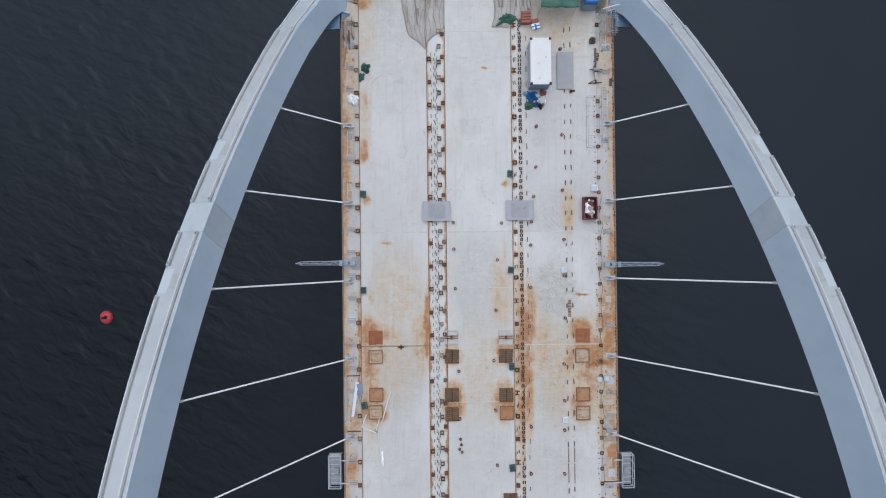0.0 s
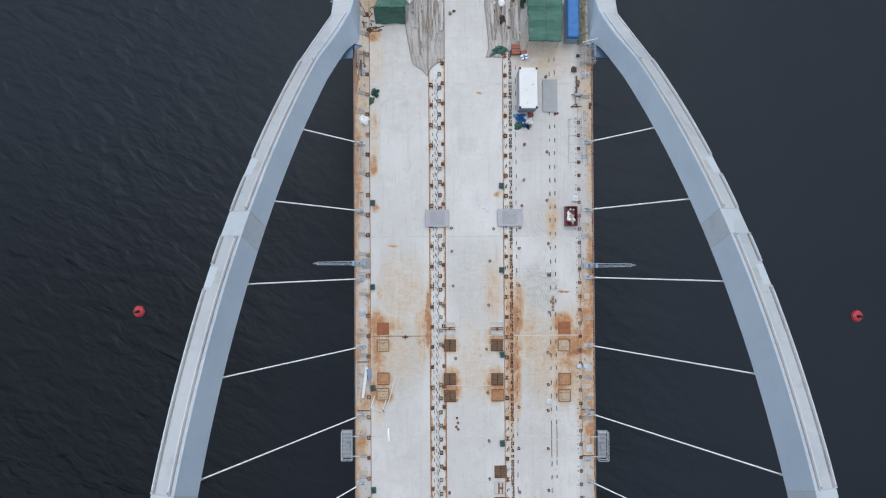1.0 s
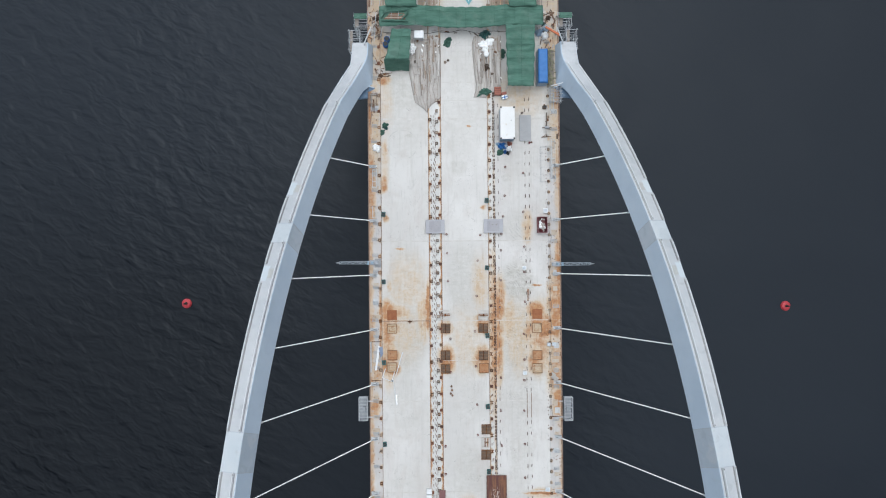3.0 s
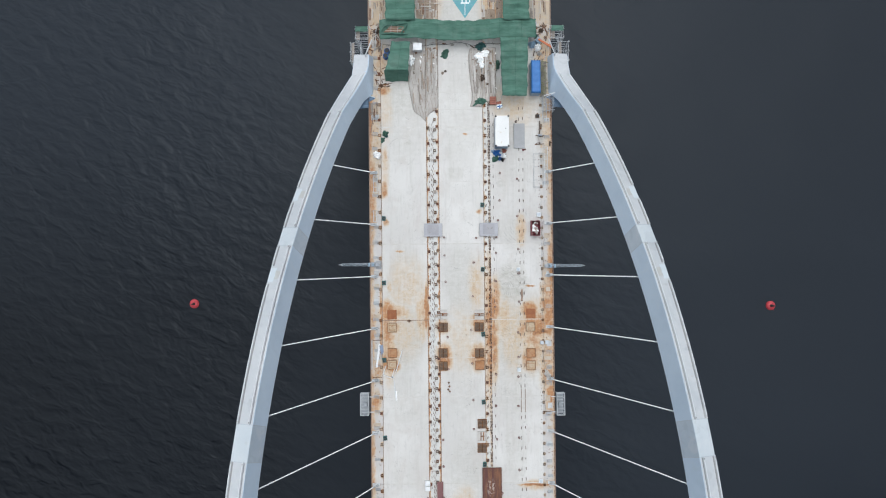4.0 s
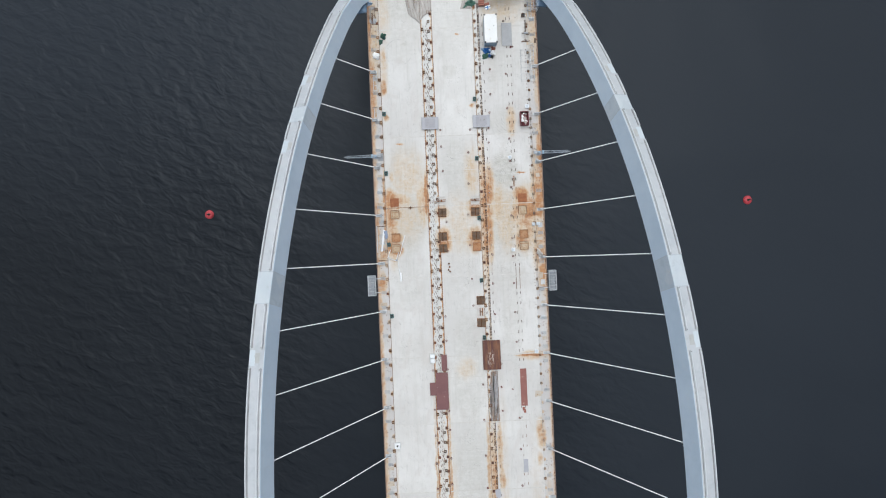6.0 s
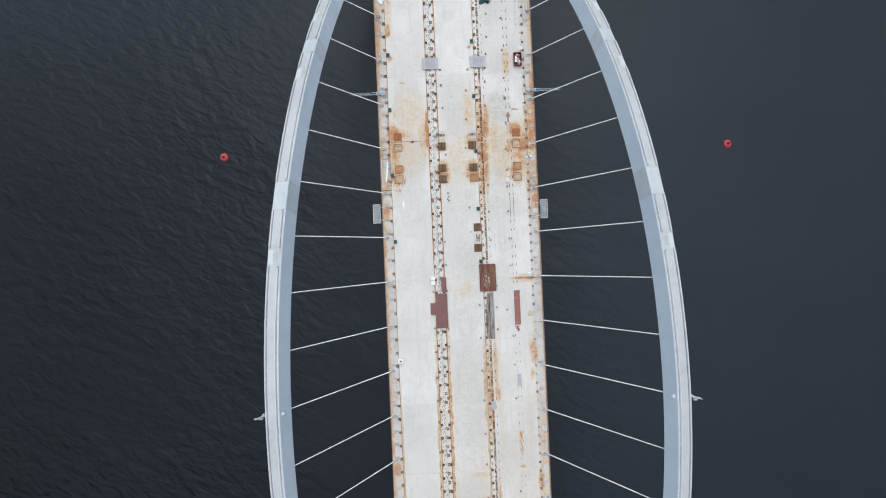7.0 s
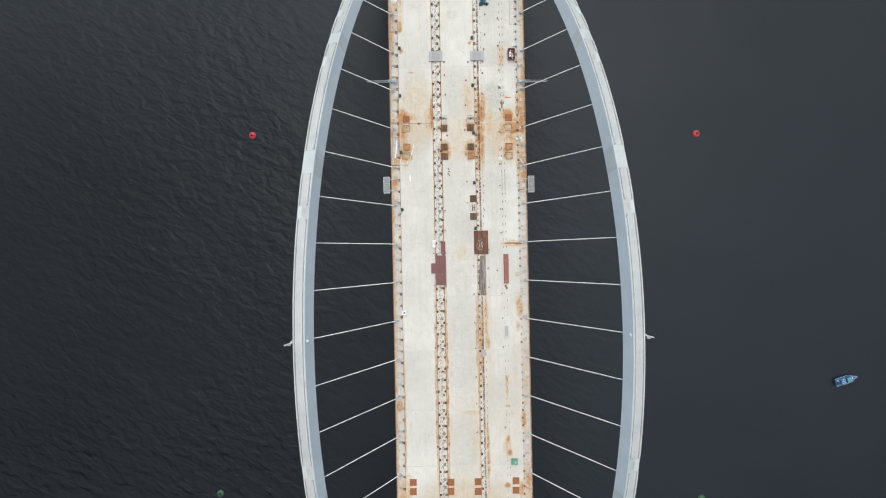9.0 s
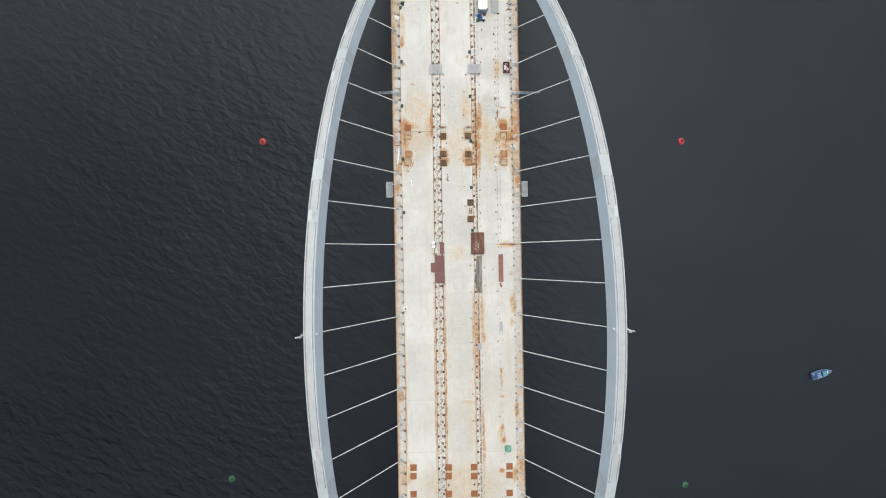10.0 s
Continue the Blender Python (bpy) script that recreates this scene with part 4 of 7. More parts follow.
        part("bracket_rib", Solid().bar((side * 14.0, y - sgn * 0.15, 0.22), (side * 15.4, y + sgn * 0.3, 0.22), 0.09, 0.26), M_ARCH, a, "pale stiffener on the bracket")
    return a


M_WELD = simple("stained_weld", (0.44, 0.48, 0.53), (0.54, 0.58, 0.62), 1.2, 0.7, 0.3, wear=(0.36, 0.31, 0.26), wear_amount=0.36)
for side in (-1, 1):
    arch(side)

# ---------------------------------------------------------------- hangers
for side in (-1, 1):
    foot_x = -14.25 if side < 0 else 14.1
    for y in HANGER_Y:
        low = Vector((foot_x, y, 0.42))
        high = arch_point(y, 0.2, 0.35, side)
        d = (high - low).normalized()
        h = thing("hanger_cable", Matrix.Translation(low), "white sheathed hanger cable from deck edge to arch", "cable", "hanger cables")
        sheath_tube = part("sheath", Solid().tube(d * 1.1, high - low, 0.075, 12), M_CABLE, h)
        part("socket", Solid().tube(d * 0.15, d * 1.25, 0.12, 10, 0.10), M_SOCKET, h, "grey steel socket")
        base = Solid().box(-0.6, 0.6, -0.24, 0.24, -0.41, -0.33)
        for q in (-0.2, 0.12):
            base.put([(-0.5, q, -0.33), (0.5, q, -0.33), (0.2, q, 0.25), (-0.2, q, 0.25), (-0.5, q + 0.08, -0.33), (0.5, q + 0.08, -0.33), (0.2, q + 0.08, 0.25), (-0.2, q + 0.08, 0.25)],
                     [(0, 1, 2, 3), (7, 6, 5, 4), (0, 4, 5, 1), (1, 5, 6, 2), (2, 6, 7, 3), (3, 7, 4, 0)])
        clevis = part("anchor_plate", base, M_SOCKET, h, "grey clevis bolted to the deck edge")
        part("pin", Solid().tube((0, -0.26, 0.05), (0, 0.26, 0.05), 0.06, 8), M_GREY, clevis, "steel pin through the clevis")
        part("collar", Solid().tube(high - low - d * 0.9, high - low - d * 0.35, 0.11, 10), M_SOCKET, sheath_tube, "grey collar at the arch")

# ---------------------------------------------------------------- fittings along the deck
def stub_mesh(name, material, s=0.42, h=0.24, t=0.06):
    """A short hollow post base, open above."""
    b = Solid()
    for x0, x1, y0, y1 in ((-s / 2, s / 2, -s / 2, -s / 2 + t), (-s / 2, s / 2, s / 2 - t, s / 2), (-s / 2, -s / 2 + t, -s / 2 + t, s / 2 - t), (s / 2 - t, s / 2, -s / 2 + t, s / 2 - t)):
        b.box(x0, x1, y0, y1, 0, h)
    return b.mesh(name, material)


def twin_mesh(name, material):
    """Two upright plates with a web between them."""
    b = Solid()
    b.box(-0.24, 0.24, -0.22, -0.15, 0, 0.2).box(-0.24, 0.24, 0.15, 0.22, 0, 0.2).box(-0.06, 0.06, -0.15, 0.15, 0, 0.2)
    return b.mesh(name, material)


M_BARS = simple("dull_brown_bars", (0.19, 0.115, 0.07), (0.28, 0.18, 0.115), 2.0, 0.9, 0.3, wear=(0.40, 0.27, 0.16), wear_amount=0.4)
M_SOOT = simple("grey_brown_steel", (0.13, 0.10, 0.085), (0.20, 0.155, 0.125), 2.0, 0.85, 0.3)
M_RIBBED = simple("blue_grey_ribs", (0.34, 0.37, 0.40), (0.43, 0.455, 0.48), 1.2, 0.6, 0.2, wear=(0.40, 0.36, 0.31), wear_amount=0.38)
M_PLUG = simple("red_brown_plug", (0.17, 0.068, 0.042), (0.25, 0.11, 0.06), 2.2, 0.9, 0.3)
STUBS = [stub_mesh("post_base", M_RUST), stub_mesh("post_base", M_LINE), stub_mesh("post_base", M_RUST, 0.46, 0.30), stub_mesh("post_base", M_ORANGE, 0.40, 0.2)]
PLUGGED = Solid().box(-0.2, 0.2, -0.2, 0.2, 0, 0.22, 0.03).box(-0.08, 0.08, -0.08, 0.08, 0.22, 0.28).mesh("post_base", M_PLUG)
DARK_STUB = stub_mesh("post_base", M_RUSTY_DARK, 0.44, 0.26, 0.09)
# post bases with a rusted cap plate and the stub of a bolt
M_CAP = simple("brown_rust_cap", (0.125, 0.060, 0.045), (0.19, 0.095, 0.062), 2.6, 0.9, 0.3, wear=(0.085, 0.042, 0.032), wear_amount=0.48)
CAPPED = Solid().box(-0.21, 0.21, -0.22, 0.22, 0, 0.14, 0.02).box(-0.14, 0.14, -0.16, -0.11, 0.14, 0.20).box(-0.14, 0.14, 0.11, 0.16, 0.14, 0.20).mesh("post_base", M_CAP)
TAN_CAP = Solid().box(-0.21, 0.21, -0.22, 0.22, 0, 0.16, 0.02).box(-0.06, 0.06, -0.06, 0.06, 0.16, 0.24).mesh("post_base", M_BARS)
PALE_STUB = stub_mesh("post_base", M_SOOT, 0.44, 0.24, 0.10)
TWIN = twin_mesh("post_base", M_RUSTY_DARK)
SMALL = [stub_mesh("post_base", M_RUSTY_DARK, 0.34, 0.2, 0.07), stub_mesh("post_base", M_SOOT, 0.36, 0.2, 0.07)]


def row_of_bases(label, x, phase, pitch, y0, y1, meshes, skip=0.0, jitter=0.02):
    row = thing("parapet_footing", (x, 0, 0), label, "post bases", "rows of post bases", "structure")
    k = math.ceil((y0 - phase) / pitch)
    while phase + k * pitch < y1:
        if rnd.random() >= skip:
            m = rnd.choice(meshes)
            part("post_base", m, None, row, at=pose(rnd.uniform(-jitter, jitter), phase + k * pitch + rnd.uniform(-0.04, 0.04), 0.008, 0, 0, rnd.uniform(-4, 4)))
        k += 1
    return row


row_of_bases("hollow rusty post bases along the west deck edge", -13.32, 11.71, 2.505, -20, 44, STUBS + [PLUGGED, DARK_STUB])
row_of_bases("small dark post bases along the west deck edge", -13.32, 11.71, 2.505, -100, -20, SMALL + [DARK_STUB])
row_of_bases("hollow rusty post bases beside the median strip", -5.40, 25.36, 2.508, -100, 31.5, [CAPPED, CAPPED, PLUGGED, DARK_STUB])
row_of_bases("small rusty post bases down the median strip", -4.36, 26.70, 1.68, -100, 33.5, [PALE_STUB, PALE_STUB, STUBS[1], DARK_STUB], 0.08)
row_of_bases("rusty post bases on the median strip's edge", -3.98, 25.55, 2.513, -100, 33.5, [CAPPED, CAPPED, TAN_CAP, PLUGGED])
row_of_bases("twin plate post bases on the narrow service strip", 3.84, 26.53, 2.508, -100, 36, [CAPPED, TWIN, CAPPED, DARK_STUB])
row_of_bases("small dark post bases along the east deck edge", 12.95, 10.66, 1.666, -25, 34, SMALL, 0.06)
row_of_bases("faded post bases along the east deck edge", 12.95, 10.66, 1.666, -100, -25, [stub_mesh("post_base", M_LINE, 0.30, 0.18, 0.06), SMALL[0]], 0.2)


def row_of_clips(label, xs, phase, pitch, y0, y1, material, size=(0.07, 0.40, 0.14), lean=12, skip=0.05, gaps=()):
    """Small upright plates, too many to count, as one mesh."""
    b = Solid()
    y = phase + math.ceil((y0 - phase) / pitch) * pitch
    while y < y1:
        for x, dy in xs:
            if rnd.random() < skip or any(g0 < y < g1 for g0, g1 in gaps):
                continue
            w, l, h = (v * rnd.uniform(0.8, 1.2) for v in size)
            b.m = pose(x + rnd.uniform(-0.03, 0.03), y + dy + rnd.uniform(-0.05, 0.05), 0.0, 0, 0, rnd.uniform(-lean, lean))
            b.box(-w / 2, w / 2, -l / 2, l / 2, 0, h)
        y += pitch
    return solo("shear_connector", b, material, (0, 0, 0), label, "connectors", kind="stuff")


row_of_clips("small dark steel connectors in rows on the median strip", ((-5.22, 0.0), (-4.92, 0.25), (-4.76, 0.0), (-4.60, 0.4)), 25.0, 0.84, -100, 31.6, M_RUSTY_DARK, (0.06, 0.36, 0.12), 8, 0.08)
row_of_clips("short dark connectors on the service strip", ((3.98, 1.25), (3.80, 1.1)), 26.53, 2.508, -100, 34, M_RUSTY_DARK, (0.06, 0.4, 0.12))


def chain_of_loops(label, x, y0, y1, pitch, broken):
    """Low steel loops end to end, some with a side rusted away, as one mesh."""
    b = Solid()
    y = y1
    while y > y0:
        w, l, t, h = rnd.uniform(0.09, 0.125), rnd.uniform(0.13, 0.18), 0.105, 0.13
        b.m = pose(x + rnd.uniform(-0.03, 0.03), y, 0.0, 0, 0, rnd.uniform(-7, 7))
        for s in (-1, 1):
            if rnd.random() > broken:
                b.box(s * w - t / 2, s * w + t / 2, -l, l, 0, h)
            if rnd.random() > 0.25 + broken:
                b.box(-w + t / 2, w - t / 2, s * l - 0.03, s * l + 0.03, 0, h * 0.9)
        y -= pitch * (1.0 if rnd.random() > 0.16 else 1.5)
    return solo("shear_connector", b, M_CHAIN, (0, 0, 0), label, "connectors", kind="stuff")


M_CHAIN = simple("dark_brown_loops", (0.065, 0.036, 0.030), (0.115, 0.062, 0.046), 1.2, 0.9, 0.3, per="island")
chain_of_loops("chain of dark rusty steel loops beside the service strip", 4.46, -24.6, 37, 0.455, 0.08)
chain_of_loops("broken chain of rusty loops further along the strip", 4.46, -100, -39.4, 0.455, 0.25)
row_of_clips("single row of thin connectors on the footway", ((5.14, 0.0),), 8.9, 1.69, -100, 33, M_SOOT, (0.07, 0.5, 0.12), 5, 0.04)
row_of_clips("paired rows of thin connectors on the footway", ((9.33, 0.0), (9.98, 0.05)), 10.05, 1.672, -38, 35, M_SOOT, (0.085, 0.46, 0.14), 5, 0.03, ((-16.3, -11.8), (26.8, 31.1), (-36.5, -29.8)))
row_of_clips("faded paired connectors further along the footway", ((9.33, 0.0), (9.98, 0.05)), 10.05, 1.672, -100, -38, M_LINE, (0.07, 0.42, 0.12), 8, 0.25, ((-48.4, -45.2),))
row_of_clips("small dark bolts along the east footway edge", ((12.55, 0.0), (12.62, 0.5), (12.6, 1.05)), 10.66, 1.666, -20, 30, M_RUSTY_DARK, (0.09, 0.09, 0.1), 20, 0.35)
RIBBED = Solid().box(-0.42, -0.36, -0.26, 0.26, 0, 0.06).box(0.36, 0.42, -0.26, 0.26, 0, 0.06)
for q in (-0.22, -0.03, 0.16):
    RIBBED.box(-0.36, 0.36, q, q + 0.07, 0, 0.09)
RIBBED = RIBBED.mesh("grate", M_RIBBED)
for x, phase, y1, label in ((-14.02, 11.95, 44, "west"), (13.85, 11.3, 32, "east")):
    row = thing("grate_row", (x, 0, 0), "small blue-grey grates along the %s edge strip" % label, "grates", "rows of grates", "structure")
    y = phase + math.ceil((-100 - phase) / 2.505) * 2.505
    while y < y1:
        if rnd.random() > (0.14 if x < 0 else 0.5):
            part("grate", RIBBED, None, row, at=pose(rnd.uniform(-0.12, 0.12), y + rnd.uniform(-0.12, 0.12), 0.032, 0, 0, rnd.uniform(-3, 3)))
        y += 2.505
row_of_clips("small rusty clips along the west edge strip", ((-14.3, 0.4), (-13.7, 0.9)), 12.0, 1.25, -100, 44, M_LINE, (0.10, 0.22, 0.10), 50, 0.78)
row_of_clips("small rusty clips along the east edge strip", ((13.5, 0.4), (14.1, 0.9)), 12.0, 1.25, -100, 34, M_LINE, (0.10, 0.24, 0.10), 50, 0.78)
row_of_clips("scalloped rusty lip along the east edge", ((14.66, 0.0),), 12.0, 0.36, -100, 44, M_RUST, (0.16, 0.26, 0.09), 8, 0.02)
# long thin bars where the paired rows are still joined
for x in (9.33, 9.98):
    for y0, y1 in ((-15.9, -12.1),):
        solo("steel_flat", Solid().box(-0.04, 0.04, y0, y0 + 0.55 * (y1 - y0), 0, 0.1).box(-0.035, 0.045, y0 + 0.6 * (y1 - y0), y1, 0, 0.1), M_LINE, (x, 0, 0), "long thin rusty flat bar on the footway", "steel bar", "flat bars")
# stair-like ladder of short bars
lad = thing("bar_ladder", (9.62, 3.1, 0), "short rusty bars in a ladder on the footway", "steel bars")
for k in range(11):
    part("rung", Solid().box(-0.16, 0.16, k * 0.17 - 0.93, k * 0.17 - 0.84, 0, 0.1), M_ORANGE, lad)

row_of_clips("odd steel scraps along the west edge strip", ((-14.5, 0.0), (-14.1, 0.2), (-13.6, 0.4)), 12.0, 0.62, -100, 44, M_LINE, (0.06, 0.26, 0.10), 90, 0.91)
row_of_clips("odd grey scraps along the west edge strip", ((-14.6, 0.3), (-13.9, 0.1)), 12.0, 0.75, -100, 44, M_MAT, (0.07, 0.3, 0.08), 90, 0.92)
row_of_clips("odd steel scraps along the east edge strip", ((13.3, 0.0), (13.8, 0.2), (14.3, 0.4)), 12.0, 0.62, -100, 34, M_LINE, (0.06, 0.26, 0.10), 90, 0.91)
row_of_clips("odd grey scraps along the east edge strip", ((13.4, 0.3), (14.2, 0.1)), 12.0, 0.75, -100, 34, M_MAT, (0.07, 0.3, 0.08), 90, 0.92)
# pale patch plates on the edge strips
M_PATCH = simple("pale_grey_patch", (0.53, 0.55, 0.57), (0.63, 0.64, 0.645), 0.9, 0.6, 0.2, wear=(0.42, 0.36, 0.29), wear_amount=0.42)
M_STRIP_RUST = simple("rust_stained_patch", (0.52, 0.42, 0.32), (0.62, 0.55, 0.46), 1.1, 0.8, 0.2, wear=(0.34, 0.15, 0.055), wear_amount=0.44)
for x0, x1, y0, y1, side in ((-14.7, -13.3, 4, 44, 0), (-14.7, -13.3, -100, 4, 0), (13.15, 14.5, -100, 32, 1)):
    y = y1
    while y > y0:
        l = rnd.choice((1.2, 1.9, 2.35))
        for piece in range(2):
            if rnd.random() < 0.6:
                a, b = x0 + rnd.uniform(0, 0.5), x1 - rnd.uniform(0, 0.5)
                lo = y - 1.25 * piece - rnd.uniform(0.6, 1.15)
                part("patch_plate", Solid().box(a, b, lo, y - 1.25 * piece - 0.08, 0.008, 0.03), rnd.choice((M_STRIP, M_STRIP, M_STRIP, M_PATCH, M_STRIP_RUST)), deck)
        y -= 2.505

# ---------------------------------------------------------------- hatches
M_TAN = simple("stained_tan_well", (0.52, 0.385, 0.24), (0.61, 0.50, 0.37), 1.6, 0.85, 0.2, wear=(0.34, 0.16, 0.06), wear_amount=0.46)


M_TANRIM = simple("rusted_rim", (0.27, 0.13, 0.065), (0.36, 0.21, 0.12), 1.6, 0.9, 0.3)


def hatch(x, y, style, turn=0.0):
    s = 0.75
    label = {"lid": "square rust-covered steel lid on the deck", "coaming": "square rusty hatch coaming with a stained open well",
             "grille": "square rusty hatch filled with steel bars", "tan": "pale square hatch with two orange rusted bars", "white": "white square hatch with two rusty cross bars"}[style]
    h = thing("deck_hatch", (x, y, 0, 0, 0, turn), label, "hatch", "deck hatches")
    rim = M_SEAM if style in ("white", "tan") else M_TANRIM if style == "coaming" else M_GRILLE
    e = 0.065
    well = M_ORANGE_WELL if style == "coaming" and rnd.random() < 0.35 else M_TAN
    if style == "lid":
        cover = part("lid", Solid().box(-s, s, -s, s, 0, 0.09, 0.03), M_LID, h)
        for q in (-0.38, 0.30):
            part("stiffener", Solid().box(q, q + 0.06, -s + 0.08, s - 0.08, 0.09, 0.12), M_LID, cover)
        return h
    for x0, x1, y0, y1 in ((-s, s, -s, -s + e), (-s, s, s - e, s), (-s, -s + e, -s + e, s - e), (s - e, s, -s + e, s - e)):
        part("coaming", Solid().box(x0, x1, y0, y1, 0, 0.2), rim, h)
    if style == "coaming":
        part("well_floor", Solid().box(-s + e, s - e, -s + e, s - e, 0, 0.03), well, h, "stained floor of the well")
        q = rnd.uniform(0.36, 0.5)
        part("inner_rim", Solid().box(-q, q, -q, -q + 0.05, 0.03, 0.09).box(-q, -q + 0.05, -q + 0.05, q, 0.03, 0.09), M_ORANGE_WELL, h)
        if rnd.random() < 0.3:
            part("cross_bar", Solid().box(-s + e, s - e, 0.3, 0.36, 0.05, 0.10), M_ORANGE_WELL, h)
    elif style == "grille":
        part("well_floor", Solid().box(-s + e, s - e, -s + e, s - e, 0, 0.03), M_SOOT, h)
        for k in range(6):
            q = -s + 0.2 + k * 0.22
            part("bar", Solid().box(-s + e, s - e, q, q + 0.10, 0.10, 0.2), M_BARS, h)
        part("cross_bar", Solid().box(-0.06, 0.06, -s + e, s - e, 0.2, 0.26), M_RUSTY_DARK, h)
    elif style == "tan":
        part("well_floor", Solid().box(-s + e, s - e, -s + e, s - e, 0, 0.05), M_SEAM, h)
        for q in (-0.28, 0.16):
            part("cross_bar", Solid().box(q, q + 0.15, -s + e, s - e, 0.10, 0.20), M_ORANGE, h, "orange rusted bar")
        part("clamp", Solid().box(-0.30, 0.34, -0.10, 0.12, 0.20, 0.27), M_BARS, h)
    else:
        part("well_floor", Solid().box(-s + e, s - e, -s + e, s - e, 0, 0.05), M_SEAM, h)
        for q in (-0.14, 0.10):
            part("cross_bar", Solid().box(-s, s, q, q + 0.09, 0.26, 0.34), M_RUST, h)
        part("clamp", Solid().box(-0.12, 0.12, -0.2, 0.22, 0.34, 0.42), M_RUST, h)
    return h


for x, y, style in ((-11.5, 0.09, "lid"), (-11.52, -1.99, "coaming"), (-11.49, -6.1, "coaming"), (-11.57, -7.99, "coaming"),
                    (-3.28, 0.06, "white"), (-3.23, -2.03, "grille"), (-3.27, -6.2, "grille"), (-3.28, -8.28, "grille"),
                    (2.63, -0.01, "white"), (2.61, -2.03, "grille"), (2.62, -6.27, "grille"), (2.66, -8.23, "coaming"),
                    (11.01, 0.08, "lid"), (10.95, -2.07, "coaming"), (10.99, -6.3, "coaming"), (10.97, -8.33, "coaming"),
                    (2.95, -17.68, "grille"), (2.93, -19.68, "tan"), (2.90, -21.58, "grille"),
                    (-11.43, -79.67, "lid"), (-11.46, -81.65, "lid"), (-11.5, -85.88, "lid"), (-11.5, -88.0, "lid"), (-3.18, -79.79, "lid"), (-3.21, -81.81, "lid"), (-3.25, -86.0, "lid"), (-3.25, -88.1, "lid"),
                    (2.79, -79.81, "lid"), (2.76, -81.92, "lid"), (2.72, -86.03, "lid"), (2.7, -88.1, "lid"), (11.12, -79.79, "lid"), (11.09, -81.82, "lid"), (11.05, -86.01, "lid"), (11.0, -88.1, "lid")):
    hatch(x, y, style, rnd.uniform(-1.5, 1.5))
for x, y in ((-3.2, -83.9), (2.75, -83.9), (-8.75, -0.95)):
    c = thing("shackle_pad", (x, y, 0, 0, 0, 0 if y < -50 else 90), "small rusty shackle pad on the deck", "lifting pad", "lifting pads")
    part("pad", Solid().box(-0.25, 0.25, -0.08, 0.08, 0, 0.12), M_RUST, c)
    part("lug", Solid().box(-0.06, 0.06, -0.35, 0.35, 0, 0.2), M_RUSTY_DARK, c)

# teal drain boxes with lids
for x, y in ((-12.72, 15.71), (-12.78, 5.26), (3.30, 17.77), (3.27, 7.3), (3.25, -3.21), (3.21, -14.17), (-12.79, -7.24), (-12.75, -19.8), (3.3, -24.2)):
    b = thing("drain_box", (x, y, 0, 0, 0, rnd.uniform(-6, 6)), "teal painted drain box with a sunken lid beside a strip", "drain box", "drain boxes")
    part("housing", Solid().box(-0.31, 0.31, -0.36, 0.36, 0, 0.34, 0.03), M_TEAL, b)
    cover = part("lid", Solid().box(-0.20, 0.20, -0.24, 0.24, 0.34, 0.37), M_DARK, b)
    part("handle", Solid().bar((-0.14, 0, 0.40), (0.14, 0, 0.40), 0.05), M_TEAL, cover)

# capped pipe stubs
M_COLLAR = simple("purple_brown_collar", (0.17, 0.055, 0.052), (0.25, 0.095, 0.07), 2.0, 0.85, 0.2)
STUB_SPOTS = ((-2.95, 12.54), (2.28, 12.42), (5.55, 12.51), (-2.92, 9.64), (1.81, 8.42), (9.1, 10.56), (9.06, 6.6), (5.46, 9.99), (-2.78, 5.34), (1.62, 2.95), (5.4, 5.37),
             (9.12, 2.01), (5.23, 1.19), (-2.51, -3.63), (1.31, -2.51), (8.94, -2.97), (8.95, -6.96), (1.44, -7.91), (-2.44, -8.78), (8.91, -10.14), (5.29, -9.73), (1.56, -13.85),
             (5.23, -14.81), (8.86, -14.86), (6.23, 22.93), (9.0, 21.98), (6.11, 18.49), (5.83, 15.28), (8.98, 15.93),
             (5.3, -20.2), (8.9, -20.0), (8.9, -25.2), (7.9, -33.5), (8.9, -38.6), (8.9, -44.0), (8.9, -50.4), (9.0, -68.0))
MEDIAN_STUBS = tuple((-5.95, y) for y in (-29.6, -36.5, -41.0, -45.9, -50.3, -54.3, -60.0, -66.5, -72.0)) + tuple((-3.38, y) for y in (-20.2, -24.5, -29.5, -36.8, -40.1, -45.1, -49.6, -54.5, -59.3, -66.0, -71.5)) + ((5.95, -33.0), (6.0, -37.2), (6.1, -28.9))
STUB_ROWS = ((2.75, -32.5, 7), (1.6, -18.8, 1))
for x, y in STUB_SPOTS + MEDIAN_STUBS + tuple((x + rnd.uniform(-0.08, 0.08), y - 6.05 * k + rnd.uniform(-0.3, 0.3)) for x, y, n in STUB_ROWS for k in range(n)):
    c = thing("pipe_stub", (x, y, 0), "short rusty pipe stub standing on the deck", "pipe stub", "pipe stubs")
    part("collar", Solid().pipe_ring(0, 0, 0, 0.3, 0.165, 0.06), M_COLLAR, c)
    part("plug", Solid().turned(0, 0, ((0.13, 0.0), (0.13, 0.14), (0.02, 0.16)), 8), M_SHEET, c)

# ---------------------------------------------------------------- loose plates on the deck
def flat_plate(name, poly, z, h, material, label, category, group=""):
    cx, cy = sum(p[0] for p in poly) / len(poly), sum(p[1] for p in poly) / len(poly)
    return solo(name, Solid().prism([(x - cx, y - cy) for x, y in poly], 0, h), material, (cx, cy, z), label, category, group)


def rect(x0, x1, y0, y1, skew=0.0):
    return [(x0, y0), (x1, y0 + skew), (x1 - skew, y1 + skew), (x0 - skew, y1)]


